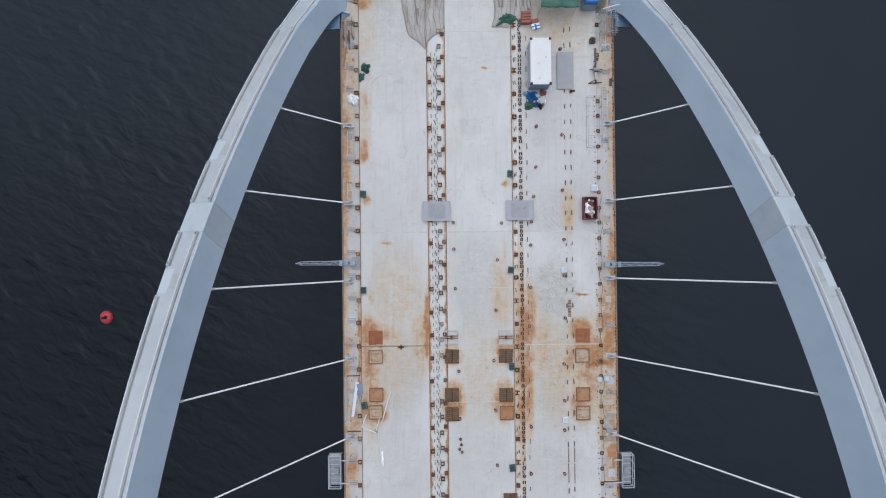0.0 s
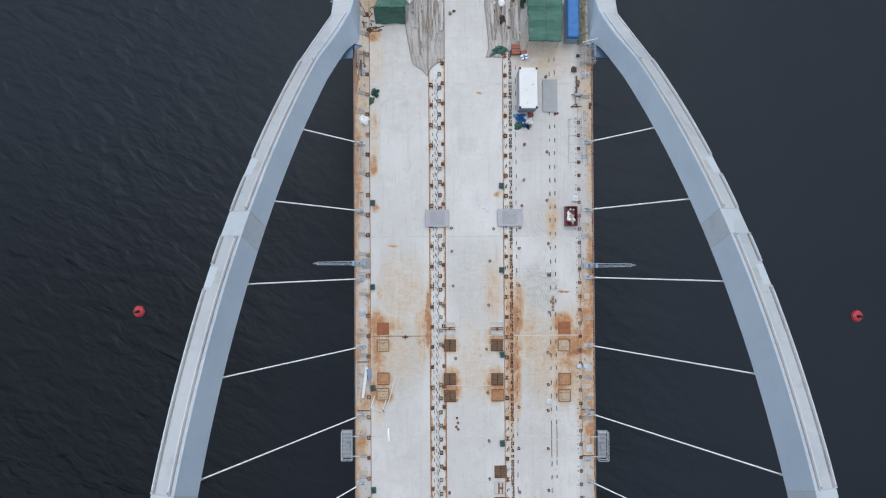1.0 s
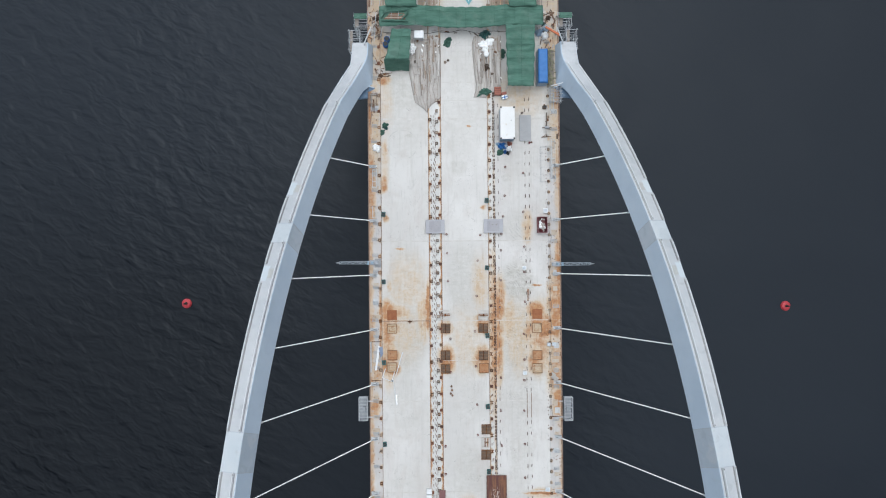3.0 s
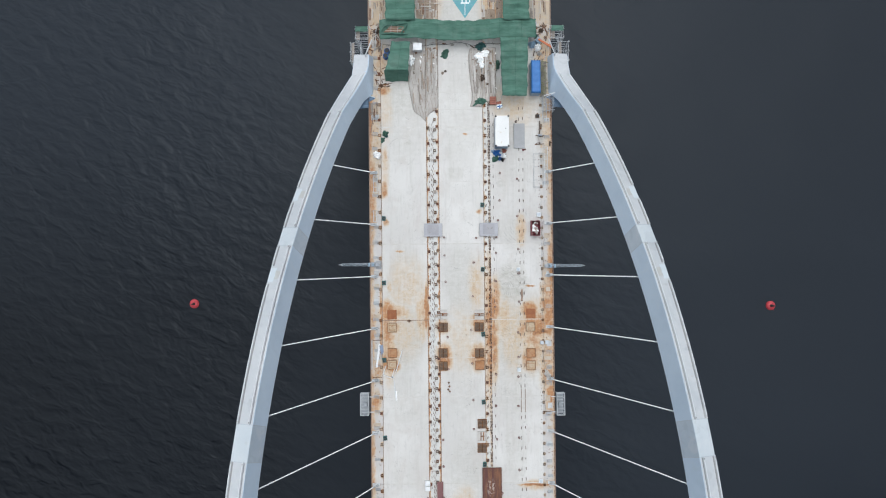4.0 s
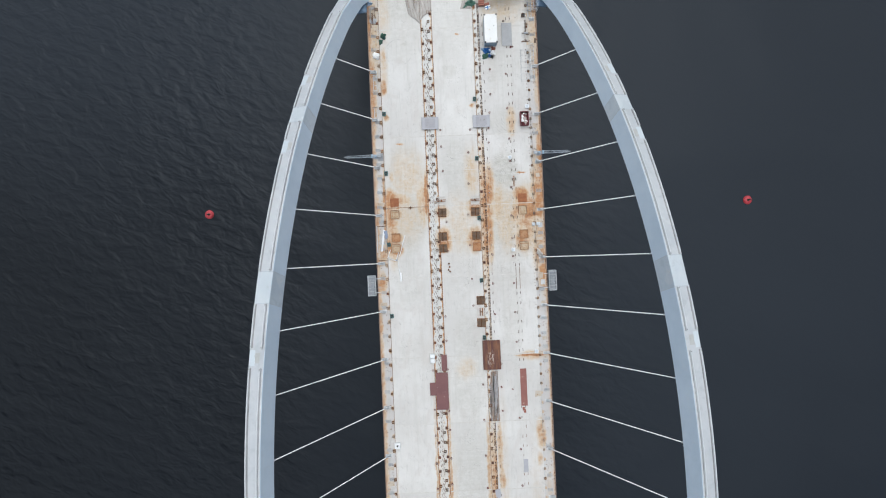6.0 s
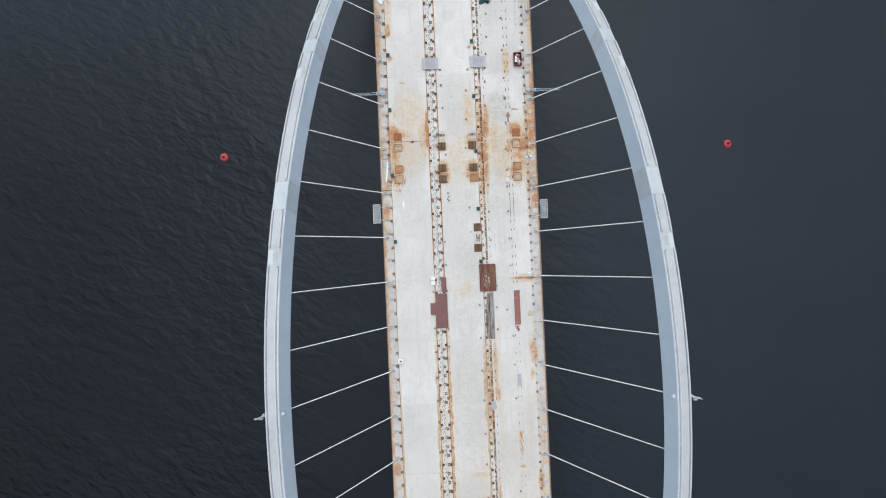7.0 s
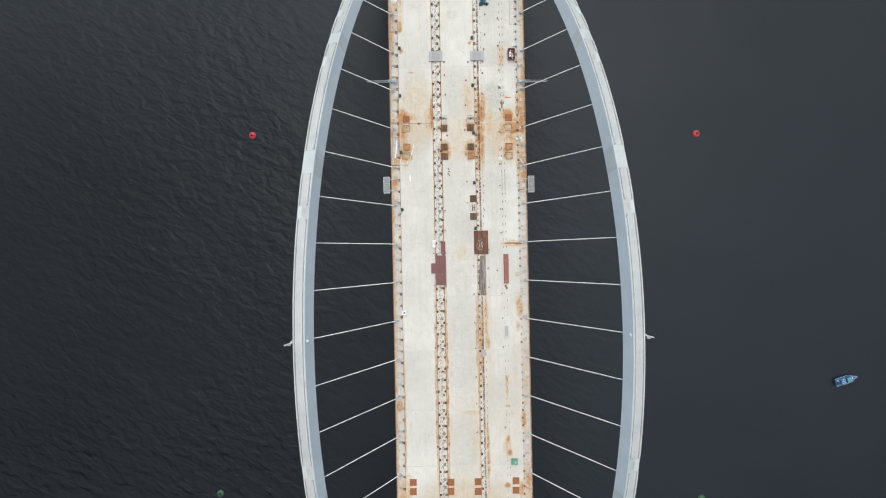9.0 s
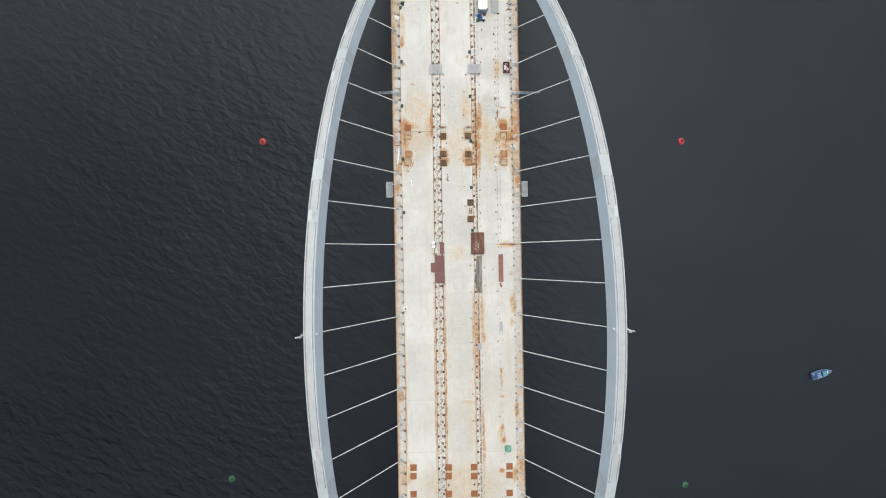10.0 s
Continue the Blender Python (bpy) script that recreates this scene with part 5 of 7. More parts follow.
M_TREAD = simple("worn_tread", (0.375, 0.365, 0.385), (0.44, 0.43, 0.445), 1.1, 0.7, 0.3, wear=(0.27, 0.24, 0.22), wear_amount=0.42)


def walkway(x0, x1, y0, y1):
    w = thing("walkway_plate", ((x0 + x1) / 2, (y0 + y1) / 2, 0.3), "grey steel walkway plate bridging a strip of post bases", "walkway plate", "walkway plates")
    a, b = (x1 - x0) / 2, (y1 - y0) / 2
    top = part("plate", Solid().box(-a, a, -b, b, 0.0, 0.05, 0.015), M_WALK, w)
    for s in (-1, 1):
        part("side_flange", Solid().box(-a, a, s * b - 0.04, s * b + 0.04, -0.1, 0.08), M_WALK, w)
        part("bearer", Solid().box(s * a * 0.86 - 0.06, s * a * 0.86 + 0.06, -b, b, -0.3, 0.0), M_GREY, w)
    part("tread_panel", Solid().box(-a * 0.62, a * 0.62, -b * 0.8, b * 0.8, 0.05, 0.058), M_TREAD, top, "darker worn tread panel")


walkway(-6.2, -3.25, 12.74, 14.78)
walkway(2.8, 5.8, 12.77, 14.8)
ramp = thing("steel_sheet", (9.42, 28.97, 0), "large grey steel sheet lying on the footway", "steel sheet")
part("sheet", Solid().box(-0.9, 0.9, -2.03, 2.03, 0.14, 0.19, 0.01), M_MAT, ramp)
for k in (-1.5, 0.0, 1.5):
    part("bearer", Solid().box(-0.8, 0.8, k - 0.06, k + 0.06, 0.0, 0.14), M_WOOD, ramp)
flat_plate("steel_sheet", rect(-14.05, -13.15, 7.5, 8.85), 0.03, 0.06, M_MAT, "small grey steel sheet beside the lattice davit", "steel sheet")
rp = thing("rusty_plate", (4.45, -27.3, 0), "large dark rusty steel plate with scraped patches over the strip", "steel plate")
part("plate", Solid().box(-1.55, 1.55, -2.58, 2.58, 0.26, 0.32, 0.02), M_SCRAPED, rp)
for s in (-1.2, 1.2):
    part("bearer", Solid().box(s - 0.08, s + 0.08, -2.4, 2.4, 0, 0.26), M_RUSTY_DARK, rp)
mp = thing("primed_plate", (-4.45, -33.2, 0), "dark red primed steel plate with a side tab over the median", "steel plate", "red primed plates")
part("plate", Solid().box(-1.08, 1.05, -3.3, 3.2, 0.28, 0.33, 0.01), M_MAROON, mp)
part("tab", Solid().box(-2.15, -1.08, -0.75, 1.5, 0.28, 0.325), M_MAROON, mp)
for s in (-2.9, 2.8):
    part("bearer", Solid().box(-1.0, 1.0, s - 0.08, s + 0.08, 0, 0.28), M_RUSTY_DARK, mp)
flat_plate("primed_plate", rect(-4.42, -3.45, -29.7, -26.9), 0.25, 0.05, M_MAROON, "narrow dark red primed plate on the median", "steel plate", "red primed plates")
flat_plate("primed_plate", rect(9.30, 10.42, -36.45, -29.95), 0.0, 0.10, M_REDDISH, "long worn red primed plate on the footway", "steel plate", "red primed plates")
for k, (x, y) in enumerate(((9.7, -37.0), (9.9, -37.4))):
    flat_plate("primed_plate", rect(x - 0.2, x + 0.2, y - 0.3, y + 0.3), 0.0, 0.08, M_BRICK, "small red offcut of plate on the footway", "steel offcut", "steel offcuts")
M_DULLPLANK = simple("dull_grey_plank", (0.31, 0.285, 0.285), (0.42, 0.395, 0.39), 0.9, 0.85, 0.3, wear=(0.24, 0.18, 0.15), wear_amount=0.42)
bundle = thing("timber_bundle", (4.65, -34.6, 0), "loose bundle of grey weathered planks and pipes", "timber bundle")
part("plywood", Solid().prism([(-0.7, -4.3), (0.75, -4.4), (0.8, 1.0), (0.6, 4.4), (-0.5, 4.3), (-0.75, 0.5)], 0.0, 0.08), M_LINE, bundle)
for k in range(64):
    x, y0 = rnd.uniform(-0.7, 0.72), rnd.uniform(-4.5, 0.8)
    y1 = min(4.5, y0 + rnd.uniform(2.0, 5.0))
    z = 0.11 + 0.012 * (k % 5)
    part("plank", Solid().bar((x, y0, z), (x + rnd.uniform(-0.25, 0.15), y1, z), rnd.uniform(0.05, 0.12), 0.06), rnd.choice((M_WOOD, M_DULLPLANK, M_DULLPLANK, M_DULLPLANK, M_MAT, M_SOOT)), bundle)
flat_plate("rubber_mat", rect(9.28, 10.08, -48.1, -45.8), 0.0, 0.05, M_WALK, "grey mat lying on the footway", "mat")
flat_plate("steel_sheet", [(4.05, -50.9), (4.95, -50.7), (5.15, -52.1), (4.55, -52.5), (4.2, -52.0)], 0.22, 0.04, M_WALK, "bent pale sheet lying over the service strip", "steel sheet")
for y in (-27.05, -27.9):
    b = thing("white_box", (-5.95, y, 0), "small white equipment box beside the median", "box", "white boxes")
    part("case", Solid().box(-0.42, 0.42, -0.38, 0.38, 0, 0.6, 0.05), M_WHITE, b)
    part("lid", Solid().box(-0.36, 0.36, -0.32, 0.32, 0.6, 0.64, 0.02), M_WHITE, b)
b = thing("white_box", (-12.67, -42.4, 0), "white box with a dark vent at the deck edge", "box", "white boxes")
part("case", Solid().box(-0.5, 0.5, -0.5, 0.5, 0, 0.7, 0.05), M_WHITE, b)
part("vent", Solid().box(-0.16, 0.16, -0.16, 0.16, 0.7, 0.73), M_DARK, b)
for x, y, s in ((9.05, 7.25, 0.30), (9.0, -9.0, 0.32), (12.45, 16.1, 0.36), (13.55, -4.6, 0.30), (12.75, -4.65, 0.28), (12.35, -27.0, 0.34)):
    b = thing("white_box", (x, y, 0, 0, 0, rnd.uniform(-4, 4)), "small pale junction box on the footway", "box", "white boxes")
    part("case", Solid().box(-s, s, -s, s, 0, 0.35, 0.05), M_WHITE if x < 12.6 else M_SOCKET, b)
    part("lid", Solid().box(-s * 0.7, s * 0.7, -s * 0.7, s * 0.7, 0.35, 0.38), M_PALE, b)
flat_plate("plywood_offcut", [(11.7, -35.0), (12.9, -34.9), (12.95, -34.0), (11.9, -33.9)], 0.0, 0.05, M_STRIP_RUST, "tan stained plywood offcut by the footway edge", "plywood")
d = thing("plastic_tank", (10.86, -75.5, 0, 0, 0, -4), "square teal plastic tank on the footway", "tank")
part("shell", Solid().box(-0.62, 0.62, -0.58, 0.58, 0.06, 0.95, 0.08), M_GREENISH, d)
part("pallet", Solid().box(-0.68, 0.68, -0.64, 0.64, 0, 0.06), M_WOOD, d)
for q in (-0.3, 0.3):
    part("moulded_rib", Solid().box(-0.5, 0.5, q - 0.05, q + 0.05, 0.95, 0.99), M_GREENISH, d)
part("cap", Solid().turned(0.2, 0.0, ((0.16, 0.95), (0.16, 1.05), (0.05, 1.07)), 10), M_SHEET, d, "pale screw cap")

# ---------------------------------------------------------------- white site container and its heap
c = thing("site_container", (6.42, 29.35, 0), "white site container with a pale blue end wall", "container")
shell = part("body", Solid().box(-1.06, 1.06, -2.40, 2.42, 0.18, 2.5), M_PALE, c, "pale corrugated walls")
end = part("end_wall", Solid().box(-1.05, 1.05, -2.44, -2.40, 0.2, 2.48), M_PALEBLUE, c, "pale blue end wall")
for q in (-0.75, -0.2, 0.2, 0.75):
    part("lock_bar", Solid().tube((q, -2.47, 0.25), (q, -2.47, 2.42), 0.025, 6), M_GREY, end, "grey door lock bar")
part("roof", Solid().box(-1.10, 1.10, -2.46, 2.46, 2.5, 2.6, 0.03), M_ROOF, c)
for k in range(11):
    q = -2.2 + k * 0.44
    for s in (-1, 1):
        part("corrugation", Solid().box(s * 1.06 - 0.03, s * 1.06 + 0.03, q - 0.09, q + 0.09, 0.25, 2.45), M_PALE, shell)
for sx in (-1, 1):
    for sy in (-1, 1):
        part("corner_casting", Solid().box(sx * 1.0 - 0.12, sx * 1.0 + 0.12, sy * 2.36 - 0.12, sy * 2.36 + 0.12, 2.42, 2.68), M_DARK, c, "dark corner fitting")
        part("foot", Solid().box(sx * 0.95 - 0.12, sx * 0.95 + 0.12, sy * 2.2 - 0.12, sy * 2.2 + 0.12, 0.0, 0.18), M_DARK, c)
part("roof_rail", Solid().box(-0.95, 0.95, 2.42, 2.62, 2.5, 2.56), M_TANEDGE, c, "tan stained roof edge")
part("roof_vent", Solid().turned(0.55, 0.4, ((0.06, 2.6), (0.06, 2.68), (0.01, 2.7)), 8), M_DARK, c)
for k, (x, y, w, l, h, material, label) in enumerate(((5.75, 26.15, 1.7, 1.3, 0.9, M_BLUE, "crumpled blue plastic sheet at the container's end"), (5.55, 25.3, 1.5, 1.2, 0.7, M_NET, "bundle of dark green netting on the deck"),
                                           (6.85, 25.75, 1.15, 1.0, 0.8, M_BAG, "crumpled white plastic sack on the deck"), (6.65, 25.15, 0.85, 0.7, 0.9, M_DARK, "black bin bag on the deck"),
                                           (6.95, 26.6, 0.9, 0.7, 0.6, M_BRICK, "reddish cloth bundle beside the container"), (6.25, 25.3, 0.7, 0.7, 0.8, M_BLUE, "small blue bundle on the heap"),
                                           (5.1, 26.5, 0.6, 0.8, 0.4, M_PALEBLUE, "crumpled pale blue film on the deck"), (6.9, 25.2, 0.5, 0.5, 1.0, M_SHEET, "grey rag on the heap"), (6.35, 26.2, 0.6, 0.5, 1.0, M_BAG, "crumpled white paper on the heap"))):
    solo("sack", crumple(w, l, h, 3.7 * k + 1.3), material, (x, y, 0.004 * k, 0, 0, 40.0 * k), label, "bag", "heap of sacks")

# red skip with white sacks
sk = thing("skip", (11.85, 13.9, 0), "dark red steel skip half full of white rubbish", "skip")
a0, b0, hh = 0.74, 1.22, 1.0
for x0, x1, y0, y1 in ((-a0, a0, -b0, -b0 + 0.07), (-a0, a0, b0 - 0.07, b0), (-a0, -a0 + 0.07, -b0 + 0.07, b0 - 0.07), (a0 - 0.07, a0, -b0 + 0.07, b0 - 0.07)):
    part("side", Solid().box(x0, x1, y0, y1, 0.05, hh), M_SKIP, sk)
part("floor", Solid().box(-a0, a0, -b0, b0, 0.0, 0.06), M_MAROON, sk)
for x, y in ((-0.64, -1.1), (0.64, -1.1), (-0.64, 1.1), (0.64, 1.1)):
    part("corner_post", Solid().box(x - 0.08, x + 0.08, y - 0.08, y + 0.08, 0.0, hh + 0.08), M_MAROON, sk)
for k in range(24):
    x, y = rnd.uniform(-0.45, 0.3), rnd.uniform(-0.9, 0.95)
    rx, ry = rnd.uniform(0.10, 0.24), rnd.uniform(0.10, 0.30)
    solo("bag", Solid().lump(0, 0, 0, rx, ry, rnd.uniform(0.12, 0.26), k * 3.1, 9, 1.1), (M_BAG, M_SHEET, M_BAG, M_PLANK, M_MAROON)[k % 5], (11.85 + x, 13.9 + y, 0.06 + 0.34 + 0.006 * k, 0, 0, rnd.uniform(0, 90)), "crumpled white rubbish sack in the red skip", "bag", "sacks in the skip")
solo("rubbish", Solid().lump(0, 0, 0, 0.6, 1.05, 0.45, 3, 14), M_SKIP, (11.9, 13.9, 0.06), "dark red loose rubbish in the red skip", "rubbish", smooth=True)

# white sacks and green bundles near the west edge
for k, (x, y, w, l, h, material, label) in enumerate(((-13.75, 26.0, 1.25, 1.3, 0.8, M_BAG, "large crumpled white sack on the edge strip"), (-13.45, 25.6, 0.7, 0.7, 0.6, M_BAG, "small white sack on the edge strip"),
                                           (-12.4, 29.45, 1.3, 1.2, 0.7, M_NET, "heap of dark green netting by the west edge"), (-12.8, 28.5, 0.8, 1.0, 0.5, M_NET, "folded green netting by the west edge"), (-12.2, 29.1, 0.6, 0.6, 0.7, M_TEAL, "dark teal bundle in the netting heap"))):
    solo("sack", crumple(w, l, h, 5.1 * k + 0.6), material, (x, y, 0.012 + 0.004 * k, 0, 0, 55.0 * k), label, "bag", "bundles by the west edge")

# ---------------------------------------------------------------- lattice davits
def davit(x, y, side):
    d = thing("lattice_davit", (x, y, 0.0), "pale blue-grey lattice davit arm reaching out over the water", "davit", "lattice davits")
    z = 1.05
    tip = side * 5.4
    part("base_plate", Solid().box(-0.45, 0.45, -0.4, 0.4, 0.0, 0.06), M_GREY, d)
    part("post", Solid().box(-0.16, 0.16, -0.16, 0.16, 0.06, 1.2, 0.03), M_PALEBLUE, d)
    part("counterweight", Solid().box(-side * 0.7 - 0.3, -side * 0.7 + 0.3, -0.28, 0.28, 0.75, 1.25, 0.04), M_GREY, d)
    part("winch", Solid().tube((side * 0.6, -0.3, 1.3), (side * 0.6, 0.3, 1.3), 0.16, 10), M_PALEBLUE, d)
    part("sleeve", Solid().box(min(0, side * 1.6), max(0, side * 1.6), 0.16, 0.26, z + 0.02, z + 0.2), M_GREY, d)
    chords = ((-0.21, z), (0.21, z), (0.0, z - 0.36))
    for cy, cz in chords:
        part("chord", Solid().tube((side * -0.5, cy, cz), (tip - side * 0.4, cy * 0.8, cz), 0.038, 6), M_LATTICE, d)
    part("tip", Solid().tube((tip - side * 0.45, 0, z - 0.1), (tip + side * 0.15, 0, z - 0.1), 0.16, 8, 0.03), M_GREY, d)
    for k in range(9):
        xa, xb = side * (0.3 + k * 0.52), side * (0.3 + (k + 1) * 0.52)
        s = 1 if k % 2 else -1
        part("lacing", Solid().tube((xa, -0.21 * s, z), (xb, 0.21 * s, z), 0.026, 5), M_LATTICE, d)


M_LATTICE = simple("pale_lattice_paint", (0.42, 0.48, 0.54), (0.48, 0.54, 0.60), 1.0, 0.5, 0.1)
davit(-14.45, 8.25, -1)
davit(14.2, 7.8, 1)

# ---------------------------------------------------------------- access cages hung outside the edges
def cage(x0, x1, y0, y1, inner):
    c = thing("access_cage", ((x0 + x1) / 2, (y0 + y1) / 2, 0), "galvanised access cage hung outside the deck edge", "access cage", "access cages")
    a, b = (x1 - x0) / 2, (y1 - y0) / 2
    low, top = -1.0, 0.35
    part("floor_plate", Solid().box(-a, a, -b, b, low, low + 0.05), M_CAGE, c)
    for z in (top, -0.3):
        for p, q in (((-a, -b, z), (a, -b, z)), ((-a, b, z), (a, b, z)), ((-a, -b, z), (-a, b, z)), ((a, -b, z), (a, b, z))):
            part("rail", Solid().tube(p, q, 0.045, 6), M_GALV, c)
    for k in range(5):
        q = -b + k * b / 2
        for s in (-a, a):
            part("post", Solid().tube((s, q, low), (s, q, top), 0.04, 6), M_GALV, c)
    for k in range(7):
        q = -b + 0.25 + k * (2 * b - 0.5) / 6
        part("floor_bar", Solid().box(-a, a, q - 0.03, q + 0.03, low + 0.05, low + 0.09), M_GALV, c)
    s = 1 if inner > (x0 + x1) / 2 else -1
    for q in (-b * 0.7, b * 0.7):
        part("hanger_arm", Solid().box(min(s * a, s * (a + 0.9)), max(s * a, s * (a + 0.9)), q - 0.06, q + 0.06, 0.14, 0.26), M_GALV, c)
    part("tool_box", Solid().box(-0.2, 0.3, -0.5, 0.2, low + 0.05, low + 0.4, 0.03), M_GREY, c)
    part("side_panel", Solid().box(s * a - 0.02, s * a + 0.02, -b, b, low, top - 0.1), M_CAGE, c)


M_GALV = simple("bright_galvanised_tube", (0.58, 0.60, 0.62), (0.64, 0.66, 0.68), 1.0, 0.45, 0.1)
M_CAGE = simple("pale_mesh_panel", (0.33, 0.35, 0.37), (0.42, 0.435, 0.45), 1.5, 0.6, 0.3)
cage(-16.70, -15.38, -16.1, -12.6, -15.0)
cage(15.1, 16.35, -16.4, -12.9, 14.8)

# ---------------------------------------------------------------- fallen white pole stand and boards
ps = thing("pole_stand", (-11.6, -9.0, 0), "white pole stand lying on the deck", "pole stand")
for a, b, r in (((-0.95, 0.85), (-1.45, -0.55), 0.065), ((-1.45, -0.55), (0.0, -1.15), 0.065), ((0.0, -1.15), (0.45, 0.35), 0.065), ((1.72, 3.37), (0.62, -0.25), 0.07), ((0.25, -0.8), (0.45, -2.6), 0.05), ((0.45, -2.6), (0.68, -4.8), 0.075)):
    part("pole", Solid().tube((a[0], a[1], 0.16), (b[0], b[1], 0.14), r, 8), M_WHITE, ps)
part("joint", Solid().lump(0.1, -1.0, 0, 0.2, 0.2, 0.25, 1, 8), M_GREY, ps)
part("rope", Solid().sheet(lambda u, v: (0.62 + 0.2 * v + 0.1 * noise.noise((u * 3, v, 2)), -3.2 - 1.6 * u, 0.12 + 0.05 * noise.noise((u * 5, v * 2, 0))), 8, 2), M_BAG, ps)
bd = thing("site_board", (-13.85, -6.2, 0.03), "white site board with a blue sign on the edge strip", "site board")
part("board", Solid().prism([(-0.35, -2.2), (-0.05, -2.2), (0.5, 1.5), (0.15, 1.6)], 0.1, 0.16), M_WHITE, bd)
part("sign", Solid().prism([(0.25, 1.3), (0.85, 1.5), (0.95, 0.3), (0.6, -0.2)], 0.2, 0.24), M_SIGN, bd)
part("prop", Solid().tube((0.1, 1.2, 0.05), (0.7, -0.9, 0.12), 0.06, 6), M_GREY, bd)
part("foot", Solid().box(-0.3, 0.4, -0.9, -0.7, 0.0, 0.1), M_GREY, bd)
fr = thing("edge_gate", (-14.75, -6.3, 0), "open tubular gate panel along the west edge", "gate")
for p, q in (((0, -2.3, 0.1), (0, 2.3, 0.1)), ((0, -2.3, 1.0), (0, 2.3, 1.0)), ((0, -2.3, 0.1), (0, -2.3, 1.0)), ((0, 2.3, 0.1), (0, 2.3, 1.0)), ((0, 0, 0.1), (0, 0, 1.0))):
    part("tube", Solid().tube(p, q, 0.045, 6), M_GALV, fr)
for x0, x1, y, z in ((-14.7, -13.2, -4.0, 0.06), (-14.7, -13.2, -10.0, 0.06), (13.1, 14.6, -10.1, 0.06), (13.1, 14.6, -15.8, 0.06)):
    solo("steel_angle", Solid().box(x0, x1, -0.05, 0.05, 0, 0.10), M_RUSTY_DARK, (0, y, 0.03), "short dark steel angle across the edge strip", "steel angle", "steel angles")
# tubular frames lying on the edge strips
for x, y0, y1, w in ((-14.05, 19.9, 22.7, 0.62), (-14.15, 15.2, 17.0, 0.5), (13.75, 20.6, 27.2, 0.55), (13.6, 31.2, 34.4, 0.6)):
    frame_panel = thing("ladder", (x, y0, 0.03), "pale galvanised tube ladder lying on the edge strip", "ladder", "ladders on the edge strips")
    for q in (-w / 2, w / 2):
        part("side_tube", Solid().tube((q, 0, 0.06), (q, y1 - y0, 0.06), 0.045, 6), M_GALV, frame_panel)
    for k in range(int((y1 - y0) / 0.9) + 2):
        q = min(y1 - y0, 0.9 * k)
        part("rung", Solid().tube((-w / 2, q, 0.06), (w / 2, q, 0.06), 0.035, 6), M_GALV, frame_panel)
solo("plank", Solid().box(-0.10, 0.10, 0, 2.1, 0, 0.06), M_BOARD, (-14.05, 31.5, 0.03, 0, 0, 2), "dark brown plank lying on the edge strip", "plank", "planks on the edge strips")
solo("plank", Solid().box(-0.07, 0.07, 0, 3.4, 0, 0.06), M_LINE, (-14.7, 29.6, 0.03, 0, 0, -8), "thin rusty bar lying on the edge strip", "bar", "planks on the edge strips")
# thin cables that snake along the edge bases
for x, y0, y1, seed in ((13.12, -16.0, 15.5, 3.0),):
    s = Solid()
    n = round((y1 - y0) / 0.3)
    pts = [Vector((x + 0.20 * math.sin(i * 0.56) * (0.6 + noise.noise((i * 0.1, seed, 2))) + 0.12 * noise.noise((i * 0.4, seed, 0)), y0 + 0.3 * i, 0.05)) for i in range(n)]
    for a, b in zip(pts, pts[1:]):
        s.tube(a, b, 0.022, 5)
    solo("cable", s, M_SOOT, (0, 0, 0), "thin brown cable snaking along the deck edge", "cable", "cables on the deck")
# bar chair and sling near the east edge
solo("lifting_sling", crumple(1.0, 1.9, 0.5, 8.0), M_PLANK, (13.65, -9.9, 0.03, 0, 0, 22), "cream webbing sling crumpled at a hanger foot", "sling")
for x, y in ((-2.3, -11.6), (-2.5, -12.1), (-2.25, -12.4), (-2.4, -11.0)):
    c = thing("pipe_stub", (x, y, 0), "stacked rusty pipe fitting beside a hatch", "pipe fitting", "pipe fittings")
    part("collar", Solid().pipe_ring(0, 0, 0, 0.2, 0.15, 0.06), M_RUST, c)
    part("plug", Solid().turned(0, 0, ((0.1, 0), (0.1, 0.1), (0.02, 0.12)), 8), M_LINE, c)
# wire frame cage by the east edge
wf = thing("wire_cage", (12.55, 23.3, 0), "thin wire mesh cage standing by the east edge", "wire cage")
for z in (0.05, 1.0):
    for p, q in (((-0.85, -2.7), (0.6, -2.7)), ((-0.85, 2.7), (0.6, 2.7)), ((-0.85, -2.7), (-0.85, 2.7)), ((0.6, -2.7), (0.6, 2.7))):
        part("wire", Solid().tube((*p, z), (*q, z), 0.018, 5), M_GREY, wf)
for k in range(6):
    q = -2.7 + k * 1.08
    for x in (-0.85, 0.6):
        part("upright", Solid().tube((x, q, 0), (x, q, 1.0), 0.018, 5), M_GREY, wf)
    part("wire", Solid().tube((-0.85, q, 1.0), (0.6, q, 1.0), 0.015, 5), M_GREY, wf)
br = thing("steel_rack", (12.76, 29.0, 0), "rusty steel rack with arms and a grey motor", "rack")
part("spine", Solid().box(-0.07, 0.07, -1.35, 2.4, 0, 0.30, 0.02), M_SOOT, br, "grey-brown steel spine")
part("sleeve", Solid().box(-0.13, 0.13, -1.1, -0.25, 0.30, 0.42, 0.03), M_SHEET, br, "pale grey sleeve")
part("arm", Solid().bar((-0.70, 0.02, 0.34), (0.72, 0.0, 0.34), 0.12), M_SOOT, br)
part("brace", Solid().bar((-0.30, 0.30, 0.34), (0.55, -0.32, 0.34), 0.09), M_SOOT, br)
part("motor", Solid().tube((-0.32, 0.0, 0.46), (0.34, 0.0, 0.46), 0.19, 10), M_GREY, br, "grey electric motor")
